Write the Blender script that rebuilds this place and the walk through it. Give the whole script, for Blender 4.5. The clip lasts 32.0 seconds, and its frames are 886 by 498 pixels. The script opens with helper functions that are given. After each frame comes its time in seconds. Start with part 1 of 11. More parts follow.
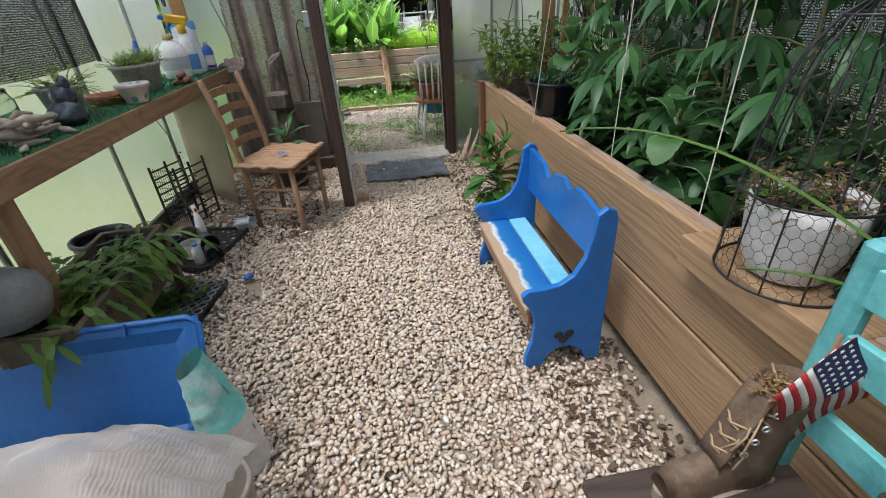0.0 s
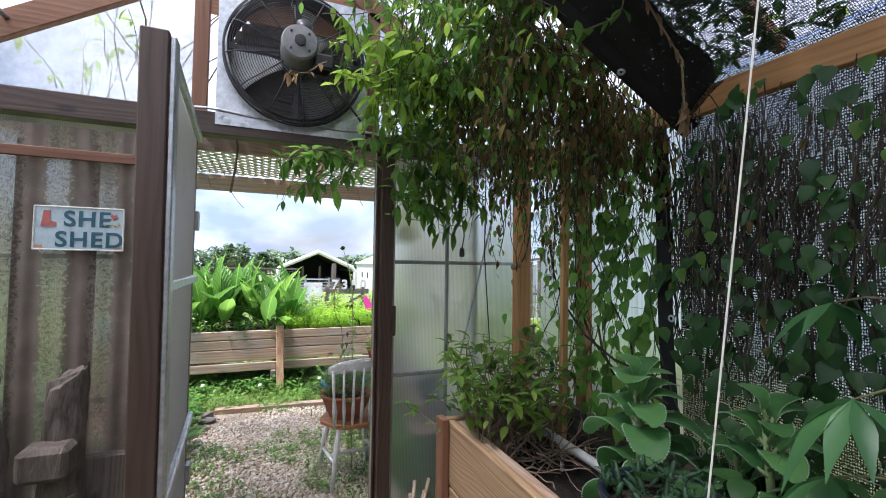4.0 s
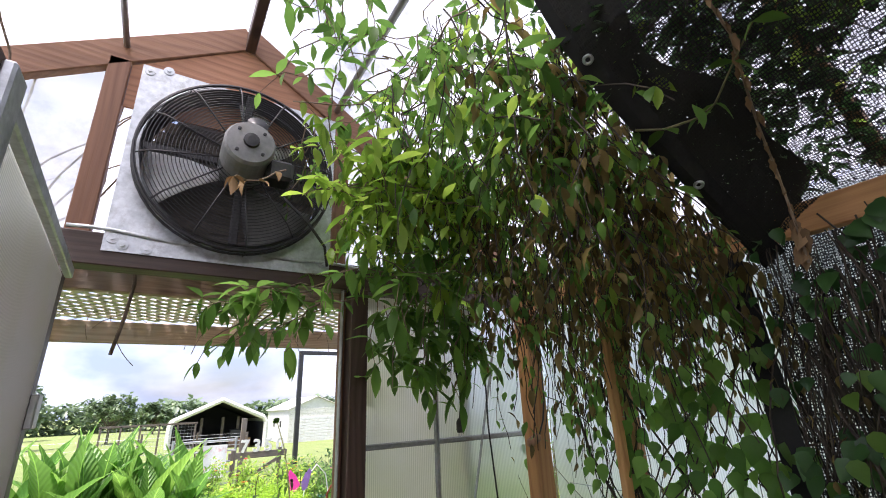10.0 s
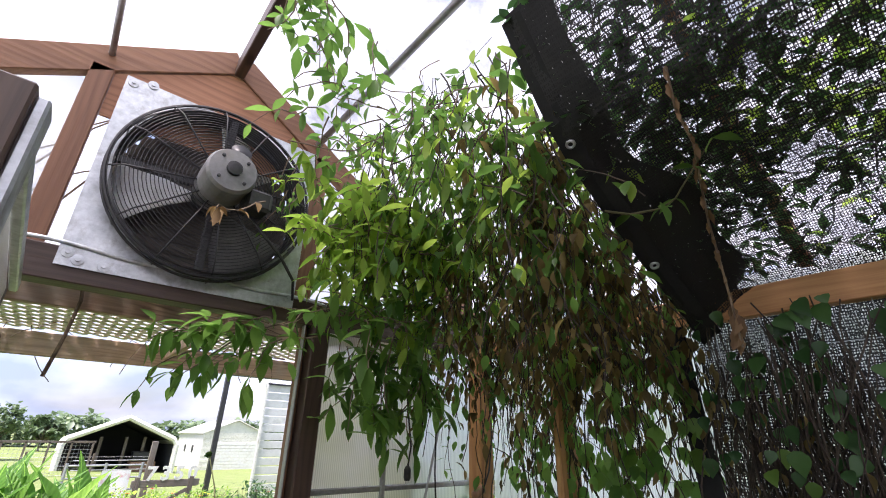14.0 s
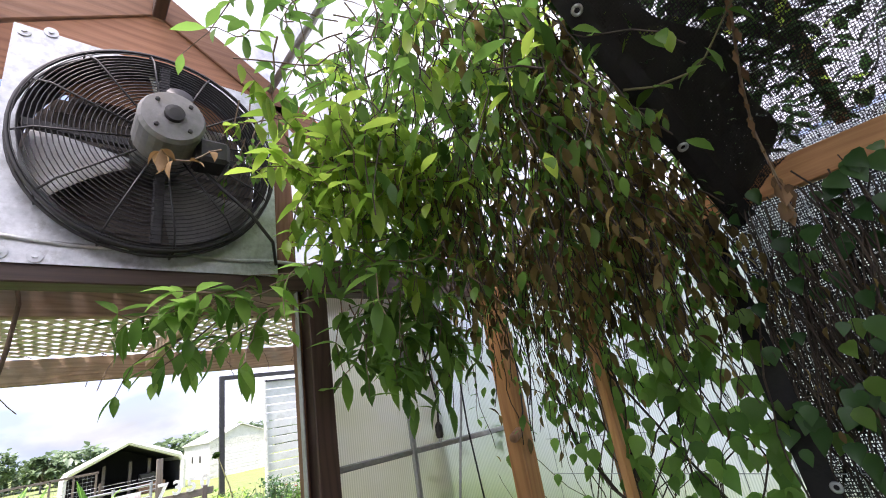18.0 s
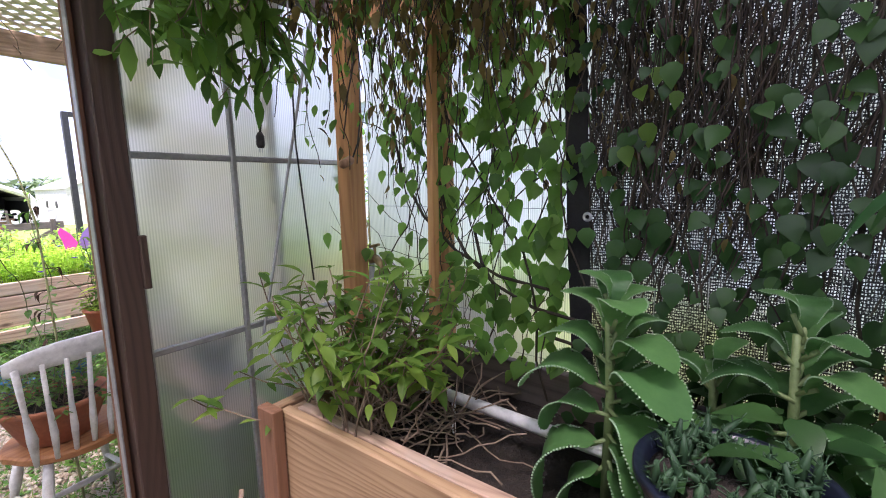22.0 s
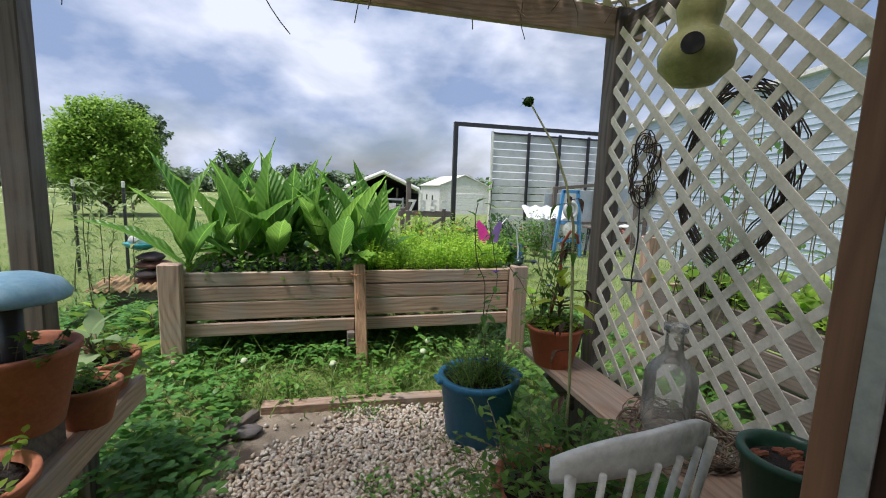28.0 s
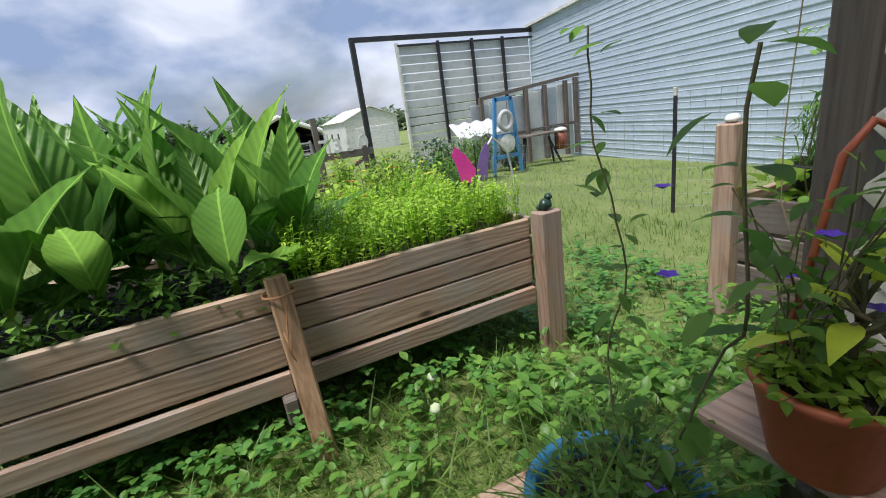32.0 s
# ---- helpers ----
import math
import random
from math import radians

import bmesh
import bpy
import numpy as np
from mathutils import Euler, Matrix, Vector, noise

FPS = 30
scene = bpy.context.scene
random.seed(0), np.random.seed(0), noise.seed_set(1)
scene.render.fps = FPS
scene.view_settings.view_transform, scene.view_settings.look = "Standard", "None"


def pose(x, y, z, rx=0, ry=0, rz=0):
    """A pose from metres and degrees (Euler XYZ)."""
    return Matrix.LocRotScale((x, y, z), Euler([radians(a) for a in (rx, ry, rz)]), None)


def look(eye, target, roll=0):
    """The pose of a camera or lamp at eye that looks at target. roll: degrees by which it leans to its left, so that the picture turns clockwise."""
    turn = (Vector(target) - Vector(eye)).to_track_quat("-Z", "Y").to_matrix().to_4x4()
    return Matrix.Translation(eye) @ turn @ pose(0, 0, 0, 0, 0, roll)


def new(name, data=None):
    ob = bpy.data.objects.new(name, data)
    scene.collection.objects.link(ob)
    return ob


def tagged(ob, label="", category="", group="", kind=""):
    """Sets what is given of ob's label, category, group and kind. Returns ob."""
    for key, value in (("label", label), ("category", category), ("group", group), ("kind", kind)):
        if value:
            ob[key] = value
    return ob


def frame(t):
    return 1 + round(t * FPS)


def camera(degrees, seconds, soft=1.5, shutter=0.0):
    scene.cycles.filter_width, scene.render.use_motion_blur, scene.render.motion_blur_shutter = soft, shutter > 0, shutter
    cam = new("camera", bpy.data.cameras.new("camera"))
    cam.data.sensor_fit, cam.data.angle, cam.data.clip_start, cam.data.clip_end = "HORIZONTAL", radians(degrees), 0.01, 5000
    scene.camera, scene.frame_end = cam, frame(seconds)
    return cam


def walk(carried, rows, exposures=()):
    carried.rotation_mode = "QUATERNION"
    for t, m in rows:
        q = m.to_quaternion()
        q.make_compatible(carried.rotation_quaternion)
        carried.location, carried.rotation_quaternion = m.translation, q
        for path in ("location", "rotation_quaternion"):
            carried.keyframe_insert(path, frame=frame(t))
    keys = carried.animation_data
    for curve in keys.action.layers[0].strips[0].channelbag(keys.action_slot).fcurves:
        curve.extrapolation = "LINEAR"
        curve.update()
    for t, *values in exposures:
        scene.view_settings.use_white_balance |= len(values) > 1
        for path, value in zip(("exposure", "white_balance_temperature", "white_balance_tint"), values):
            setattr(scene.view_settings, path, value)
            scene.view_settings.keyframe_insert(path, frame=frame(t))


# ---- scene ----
cam = camera(91.0, 32.0, 1.0)
PATH = [
    (0, (0.175, 0.841, 1.349), (0.385, 2.568, 0.361), -3.90),
    (0.5, (0.103, 1.008, 1.330), (0.508, 2.667, 0.289), -3.10),
    (1, (0.089, 1.229, 1.330), (0.393, 2.914, 0.298), -5.00),
    (1.5, (0.143, 1.430, 1.356), (0.275, 3.219, 0.472), -2.60),
    (2, (0.178, 1.508, 1.388), (0.350, 3.399, 0.759), -1.10),
    (2.5, (0.112, 1.708, 1.369), (0.416, 3.597, 0.786), 4.60),
    (3, (0.078, 1.950, 1.379), (0.497, 3.823, 0.816), 2.70),
    (3.5, (0.132, 2.238, 1.435), (0.644, 4.157, 1.199), 3.10),
    (4, (0.164, 2.522, 1.545), (0.922, 4.371, 1.625), 0.80),
    (4.5, (0.187, 2.767, 1.629), (1.178, 4.474, 1.953), -3.60),
    (6.5, (0.181, 3.226, 1.770), (1.575, 4.480, 2.465), -5.80),
    (7, (0.176, 3.211, 1.765), (1.559, 4.470, 2.473), -4.50),
    (7.5, (0.157, 3.222, 1.755), (1.538, 4.478, 2.472), -4.80),
    (8, (0.171, 3.224, 1.752), (1.545, 4.481, 2.481), -5.20),
    (8.5, (0.166, 3.243, 1.756), (1.305, 4.717, 2.484), -4.70),
    (9, (0.168, 3.263, 1.744), (1.155, 4.849, 2.458), -4.00),
    (9.5, (0.175, 3.263, 1.739), (1.155, 4.865, 2.426), -4.10),
    (10, (0.138, 3.286, 1.739), (1.158, 4.872, 2.407), -2.50),
    (10.5, (0.083, 3.302, 1.751), (1.156, 4.860, 2.400), 0.40),
    (11, (0.075, 3.323, 1.745), (1.220, 4.830, 2.392), 1.50),
    (11.5, (0.072, 3.316, 1.745), (1.230, 4.816, 2.384), 1.80),
    (12, (0.074, 3.287, 1.754), (1.277, 4.733, 2.434), 1.50),
    (12.5, (0.062, 3.265, 1.760), (1.283, 4.694, 2.443), 1.20),
    (13, (0.033, 3.282, 1.785), (1.228, 4.704, 2.526), 1.40),
    (13.5, (0.012, 3.284, 1.797), (1.189, 4.692, 2.593), 1.30),
    (15.5, (0.039, 3.270, 1.749), (1.235, 4.676, 2.521), -1.00),
    (16, (0.019, 3.284, 1.737), (1.179, 4.745, 2.456), -2.30),
    (16.5, (0.067, 3.397, 1.730), (1.220, 4.878, 2.420), -2.30),
    (17, (0.099, 3.513, 1.748), (1.175, 5.047, 2.445), -6.40),
    (17.5, (0.102, 3.521, 1.747), (1.331, 4.950, 2.417), -8.90),
    (18, (0.096, 3.555, 1.748), (1.397, 4.927, 2.401), -10.00),
    (18.5, (0.103, 3.585, 1.739), (1.441, 4.943, 2.344), -10.40),
    (19, (0.108, 3.548, 1.710), (1.448, 4.952, 2.193), -9.30),
    (19.5, (0.265, 3.522, 1.662), (1.836, 4.728, 1.944), -7.00),
    (20, (0.300, 3.525, 1.590), (2.006, 4.561, 1.716), -2.00),
    (20.5, (0.336, 3.494, 1.439), (2.074, 4.477, 1.322), 1.90),
    (21, (0.316, 3.455, 1.473), (1.973, 4.548, 1.222), -0.40),
    (21.5, (0.315, 3.460, 1.452), (1.902, 4.647, 1.178), -0.80),
    (22, (0.332, 3.456, 1.445), (1.930, 4.622, 1.156), -1.10),
    (22.5, (0.328, 3.470, 1.446), (1.936, 4.628, 1.172), -1.40),
    (23, (0.337, 3.473, 1.436), (1.914, 4.667, 1.140), -2.30),
    (23.5, (0.323, 3.490, 1.431), (1.903, 4.675, 1.121), -1.60),
    (24, (0.339, 3.474, 1.432), (1.909, 4.676, 1.128), -1.60),
    (24.5, (0.351, 3.483, 1.416), (1.944, 4.654, 1.114), -0.80),
    (26.5, (0.194, 4.001, 1.394), (1.624, 5.359, 1.062), 5.20),
    (27, (0.221, 4.279, 1.357), (1.198, 6.001, 1.080), 3.30),
    (27.5, (0.299, 4.532, 1.397), (0.891, 6.421, 1.107), -1.70),
    (28, (0.143, 4.809, 1.399), (0.646, 6.725, 1.127), 1.95),
    (28.5, (0.123, 5.056, 1.355), (0.587, 6.973, 1.027), 0.40),
    (29, (0.152, 5.339, 1.395), (0.460, 7.294, 1.107), 0.30),
    (29.5, (0.151, 5.510, 1.395), (0.755, 7.402, 1.160), 1.40),
    (30, (0.143, 5.720, 1.384), (1.416, 7.222, 1.038), 1.30),
    (30.5, (0.156, 5.776, 1.376), (1.756, 6.888, 0.925), 2.10),
    (31, (0.144, 5.868, 1.351), (1.660, 7.050, 0.800), 1.10),
    (31.5, (0.205, 6.109, 1.321), (1.315, 7.652, 0.702), -4.00),
    (32, (0.304, 6.391, 1.320), (1.090, 8.133, 0.729), -8.00),
]
walk(cam, [(t, look(eye, target, roll)) for t, eye, target, roll in PATH], [(0.0, 1.66, 6100, 15), (2.0, 1.62, 5950, 19), (4.0, 1.85, 5900, 20), (6.0, 1.95, 6250, 24), (13.0, 1.9, 6350, 26), (16.0, 2.05, 6350, 27), (19.0, 2.25, 6400, 29), (20.0, 2.38, 6300, 33), (24.5, 2.28, 6150, 33), (27.0, 1.5, 6200, 23), (28.5, 0.72, 6250, 15), (30.0, 0.78, 6350, 16), (31.0, 0.9, 6400, 16), (32.0, 0.82, 6250, 15)])

# ---- sky, sun and exposure ----
SUN_EL, SUN_AZ = 68.0, 252.0
world = bpy.data.worlds.new("overcast_sky")
scene.world = world
world.use_nodes = True
wn, wl = world.node_tree.nodes, world.node_tree.links
wn.clear()
w_out, w_bg = wn.new("ShaderNodeOutputWorld"), wn.new("ShaderNodeBackground")
w_sky = wn.new("ShaderNodeTexSky")
w_sky.sky_type, w_sky.sun_disc = "NISHITA", False
w_sky.sun_elevation, w_sky.sun_rotation = radians(SUN_EL), radians(SUN_AZ)
w_sky.air_density, w_sky.dust_density = 1.2, 2.0
w_co, w_map = wn.new("ShaderNodeTexCoord"), wn.new("ShaderNodeMapping")
w_map.inputs["Scale"].default_value = (1.0, 1.0, 1.9)
w_no, w_no2 = wn.new("ShaderNodeTexNoise"), wn.new("ShaderNodeTexNoise")
w_no.inputs["Scale"].default_value, w_no.inputs["Detail"].default_value, w_no.inputs["Roughness"].default_value = 2.1, 8.0, 0.5
w_no.inputs["Distortion"].default_value = 0.5
w_no2.inputs["Scale"].default_value, w_no2.inputs["Detail"].default_value = 3.4, 7.0
w_ramp, w_cloud = wn.new("ShaderNodeValToRGB"), wn.new("ShaderNodeValToRGB")
w_ramp.color_ramp.elements[0].position, w_ramp.color_ramp.elements[1].position = 0.30, 0.52
w_cloud.color_ramp.elements[0].position, w_cloud.color_ramp.elements[0].color = 0.42, (3.5, 4.7, 6.9, 1)
w_cloud.color_ramp.elements[1].position, w_cloud.color_ramp.elements[1].color = 0.63, (9.6, 10.3, 11.4, 1)
w_mix = wn.new("ShaderNodeMix")
w_mix.data_type = "RGBA"
wl.new(w_co.outputs["Generated"], w_map.inputs["Vector"])
for n in (w_no, w_no2):
    wl.new(w_map.outputs["Vector"], n.inputs["Vector"])
wl.new(w_no.outputs["Fac"], w_ramp.inputs["Fac"])
wl.new(w_no2.outputs["Fac"], w_cloud.inputs["Fac"])
wl.new(w_ramp.outputs["Color"], w_mix.inputs["Factor"])
wl.new(w_sky.outputs["Color"], w_mix.inputs["A"])
wl.new(w_cloud.outputs["Color"], w_mix.inputs["B"])
wl.new(w_mix.outputs["Result"], w_bg.inputs["Color"])
w_bg.inputs["Strength"].default_value = 0.05
wl.new(w_bg.outputs["Background"], w_out.inputs["Surface"])
sun = new("sun", bpy.data.lights.new("sun", "SUN"))
sun.data.energy, sun.data.angle, sun.data.color = 3.0, radians(18), (1.0, 0.955, 0.89)
sun.matrix_world = look((0, 0, 0), (-math.sin(radians(SUN_AZ)), -math.cos(radians(SUN_AZ)), -math.tan(radians(SUN_EL))))

# ---- materials ----
def shader(name):
    m = bpy.data.materials.new(name)
    m.use_nodes = True
    nt = m.node_tree
    return m, nt, nt.nodes["Principled BSDF"]


def coords(nt, scale=(1, 1, 1), shift=True):
    co, mp = nt.nodes.new("ShaderNodeTexCoord"), nt.nodes.new("ShaderNodeMapping")
    mp.inputs["Scale"].default_value = scale
    nt.links.new(co.outputs["Object"], mp.inputs["Vector"])
    if shift:
        info, mul = nt.nodes.new("ShaderNodeObjectInfo"), nt.nodes.new("ShaderNodeMath")
        mul.operation = "MULTIPLY"
        mul.inputs[1].default_value = 37.0
        nt.links.new(info.outputs["Random"], mul.inputs[0])
        nt.links.new(mul.outputs[0], mp.inputs["Location"])
    return mp.outputs["Vector"]


def tex_noise(nt, vec, scale, detail=5.0, rough=0.6, distort=0.0):
    n = nt.nodes.new("ShaderNodeTexNoise")
    for key, value in (("Scale", scale), ("Detail", detail), ("Roughness", rough), ("Distortion", distort)):
        n.inputs[key].default_value = value
    nt.links.new(vec, n.inputs["Vector"])
    return n.outputs["Fac"]


def ramp(nt, fac, stops):
    r = nt.nodes.new("ShaderNodeValToRGB")
    while len(r.color_ramp.elements) < len(stops):
        r.color_ramp.elements.new(0.5)
    for e, (at, c) in zip(r.color_ramp.elements, stops):
        e.position, e.color = at, (*c, 1)
    nt.links.new(fac, r.inputs["Fac"])
    return r.outputs["Color"]


def blend(nt, fac, a, b, mode="MIX"):
    m = nt.nodes.new("ShaderNodeMix")
    m.data_type, m.blend_type = "RGBA", mode
    for key, value in (("Factor", fac), ("A", a), ("B", b)):
        if isinstance(value, (int, float)):
            m.inputs[key].default_value = value
        elif isinstance(value, tuple):
            m.inputs[key].default_value = (*value, 1)
        else:
            nt.links.new(value, m.inputs[key])
    return m.outputs["Result"]


def maths(nt, op, a, b=0.0):
    m = nt.nodes.new("ShaderNodeMath")
    m.operation = op
    for i, value in enumerate((a, b)):
        if isinstance(value, (int, float)):
            m.inputs[i].default_value = value
        else:
            nt.links.new(value, m.inputs[i])
    return m.outputs[0]


def bumped(nt, b, height, strength=0.3, distance=0.01):
    n = nt.nodes.new("ShaderNodeBump")
    n.inputs["Strength"].default_value, n.inputs["Distance"].default_value = strength, distance
    nt.links.new(height, n.inputs["Height"])
    nt.links.new(n.outputs["Normal"], b.inputs["Normal"])


def tint(nt, col, per_object=0.0, per_island=0.0):
    """Varies a colour's value from piece to piece."""
    for amount, node, out in ((per_object, "ShaderNodeObjectInfo", "Random"), (per_island, "ShaderNodeNewGeometry", "Random Per Island")):
        if amount:
            n, hsv = nt.nodes.new(node), nt.nodes.new("ShaderNodeHueSaturation")
            nt.links.new(maths(nt, "ADD", maths(nt, "MULTIPLY", n.outputs[out], 2 * amount), 1 - amount), hsv.inputs["Value"])
            nt.links.new(maths(nt, "ADD", maths(nt, "MULTIPLY", n.outputs[out], 0.08 * amount), 0.5 - 0.04 * amount), hsv.inputs["Hue"])
            nt.links.new(col, hsv.inputs["Color"])
            col = hsv.outputs["Color"]
    return col


def surface(name, c1, c2, scale=8.0, rough=0.6, bump=0.15, metal=0.0, stretch=(1, 1, 1), dirt=None, per_object=0.0, per_island=0.0, fine=60.0, depth=0.01, coat=0.0):
    """Two colours in large mottling and a fine grain, with an optional dirt colour in patches."""
    m, nt, b = shader(name)
    vec = coords(nt, stretch)
    big, small = tex_noise(nt, vec, scale), tex_noise(nt, vec, fine, 3.0)
    col = ramp(nt, big, [(0.35, c1), (0.65, c2)])
    col = blend(nt, 0.22, col, ramp(nt, small, [(0.3, tuple(0.55 * c for c in c1)), (0.7, tuple(min(1, 1.3 * c) for c in c2))]))
    if dirt:
        patch = ramp(nt, tex_noise(nt, vec, scale * 0.6 + 1.3, 8.0, 0.7), [(0.52, (0, 0, 0)), (0.68, (1, 1, 1))])
        col = blend(nt, patch, col, dirt)
    nt.links.new(tint(nt, col, per_object, per_island), b.inputs["Base Color"])
    nt.links.new(maths(nt, "ADD", maths(nt, "MULTIPLY", big, 0.25), rough - 0.12), b.inputs["Roughness"])
    b.inputs["Metallic"].default_value = metal
    b.inputs["Coat Weight"].default_value = coat
    bumped(nt, b, maths(nt, "ADD", big, maths(nt, "MULTIPLY", small, 0.5)), bump, depth)
    return m


def wood(name, light, dark, axis="x", grey=None, rough=0.65, rings=11.0, per_object=0.12, bump=0.25):
    """Sawn timber: rings cut lengthwise, fibres, knots, and weathering where grey is given."""
    m, nt, b = shader(name)
    long, fib = [4.0, 4.0, 4.0], [55.0, 55.0, 55.0]
    long["xyz".index(axis)], fib["xyz".index(axis)] = 0.8, 1.3
    v1, v2 = coords(nt, tuple(long)), coords(nt, tuple(fib))
    field = tex_noise(nt, v1, 1.0, 2.0, 0.4, 0.25)
    sep = nt.nodes.new("ShaderNodeSeparateXYZ")
    nt.links.new(coords(nt), sep.inputs[0])
    a1, a2 = {"x": ("Z", "Y"), "y": ("Z", "X"), "z": ("X", "Y")}[axis]
    across = maths(nt, "MULTIPLY", maths(nt, "ADD", sep.outputs[a1], maths(nt, "MULTIPLY", sep.outputs[a2], 0.7)), 34.0)
    across = maths(nt, "ADD", across, maths(nt, "MULTIPLY", field, rings * 0.55))
    slow = [1.6, 1.6, 1.6]
    slow["xyz".index(axis)] = 0.5
    drift = tex_noise(nt, coords(nt, tuple(slow)), 1.0, 2.0, 0.5)
    across = maths(nt, "ADD", across, maths(nt, "MULTIPLY", drift, rings * 0.9))
    ring = maths(nt, "ADD", maths(nt, "MULTIPLY", maths(nt, "SINE", maths(nt, "MULTIPLY", across, 6.28)), 0.5), 0.5)
    fibre = tex_noise(nt, v2, 1.0, 4.0, 0.7)
    mid = tuple((a + c) / 2 for a, c in zip(light, dark))
    col = ramp(nt, ring, [(0.0, light), (0.5, tuple(0.8 * a + 0.2 * c for a, c in zip(light, dark))), (0.78, mid), (0.97, dark)])
    faded = ramp(nt, tex_noise(nt, coords(nt, tuple(long)), 1.4, 3.0, 0.6), [(0.35, (0.35, 0.35, 0.35)), (0.65, (0.85, 0.85, 0.85))])
    col = blend(nt, faded, col, ramp(nt, fibre, [(0.3, dark), (0.62, light)]))
    vor = nt.nodes.new("ShaderNodeTexVoronoi")
    kn = [5.0, 5.0, 5.0]
    kn["xyz".index(axis)] = 2.2
    nt.links.new(coords(nt, tuple(kn)), vor.inputs["Vector"])
    vor.inputs["Scale"].default_value = 0.9
    knot = ramp(nt, vor.outputs["Distance"], [(0.05, (1, 1, 1)), (0.11, (0, 0, 0))])
    col = blend(nt, knot, col, tuple(0.45 * c for c in dark))
    if grey:
        worn = ramp(nt, tex_noise(nt, coords(nt), 3.0, 6.0, 0.65), [(0.46, (0, 0, 0)), (0.72, (1, 1, 1))])
        col = blend(nt, worn, col, blend(nt, fibre, tuple(0.6 * g for g in grey), grey))
    nt.links.new(tint(nt, col, per_object), b.inputs["Base Color"])
    b.inputs["Roughness"].default_value = rough
    bumped(nt, b, maths(nt, "ADD", fibre, maths(nt, "MULTIPLY", ring, 0.4)), bump, 0.004)
    return m


def foliage(name, dark, bright, rough=0.42, glow=0.35, scale=9.0, vein=0.0):
    """Leaves: a gloss on top, light coming through, every leaf a little different."""
    m, nt, b = shader(name)
    geo = nt.nodes.new("ShaderNodeNewGeometry")
    info = nt.nodes.new("ShaderNodeObjectInfo")
    mixed = maths(nt, "FRACT", maths(nt, "ADD", geo.outputs["Random Per Island"], info.outputs["Random"]))
    n = tex_noise(nt, coords(nt, shift=False), scale, 4.0)
    fac = maths(nt, "ADD", maths(nt, "MULTIPLY", mixed, 0.6), maths(nt, "MULTIPLY", n, 0.4))
    col = ramp(nt, fac, [(0.15, dark), (0.55, tuple((a + c) / 2 for a, c in zip(dark, bright))), (0.85, bright)])
    nt.links.new(col, b.inputs["Base Color"])
    b.inputs["Roughness"].default_value = rough
    b.inputs["Specular IOR Level"].default_value = 0.35
    relief = tex_noise(nt, coords(nt, shift=False), 70.0, 3.0)
    if vein:
        sep = nt.nodes.new("ShaderNodeSeparateXYZ")
        nt.links.new(coords(nt, shift=False), sep.inputs[0])
        slant = maths(nt, "SUBTRACT", sep.outputs["X"], maths(nt, "MULTIPLY", maths(nt, "ABSOLUTE", sep.outputs["Y"]), 1.6))
        pleat = maths(nt, "SINE", maths(nt, "MULTIPLY", slant, vein))
        rib = maths(nt, "LESS_THAN", maths(nt, "ABSOLUTE", sep.outputs["Y"]), 0.006)
        relief = maths(nt, "ADD", maths(nt, "MULTIPLY", pleat, 2.0), relief)
        lift = ramp(nt, maths(nt, "MULTIPLY", maths(nt, "ADD", pleat, 1.0), 0.5), [(0.0, (0.90, 0.90, 0.90)), (1.0, (1.06, 1.06, 1.04))])
        col = blend(nt, 1.0, col, lift, "MULTIPLY")
        col = blend(nt, maths(nt, "MULTIPLY", rib, 0.6), col, tuple(min(1.0, 1.5 * c) for c in bright))
        nt.links.new(col, b.inputs["Base Color"])
    bumped(nt, b, relief, 0.55 if vein else 0.25, 0.004 if vein else 0.002)
    tr, mx = nt.nodes.new("ShaderNodeBsdfTranslucent"), nt.nodes.new("ShaderNodeMixShader")
    nt.links.new(blend(nt, 1.0, col, (1.0, 1.0, 0.45), "MULTIPLY"), tr.inputs["Color"])
    hsv = nt.nodes.new("ShaderNodeHueSaturation")
    hsv.inputs["Value"].default_value = 1.7
    nt.links.new(col, hsv.inputs["Color"])
    nt.links.new(hsv.outputs["Color"], tr.inputs["Color"])
    mx.inputs["Fac"].default_value = glow
    nt.links.new(b.outputs["BSDF"], mx.inputs[1])
    nt.links.new(tr.outputs["BSDF"], mx.inputs[2])
    nt.links.new(mx.outputs["Shader"], nt.nodes["Material Output"].inputs["Surface"])
    return m


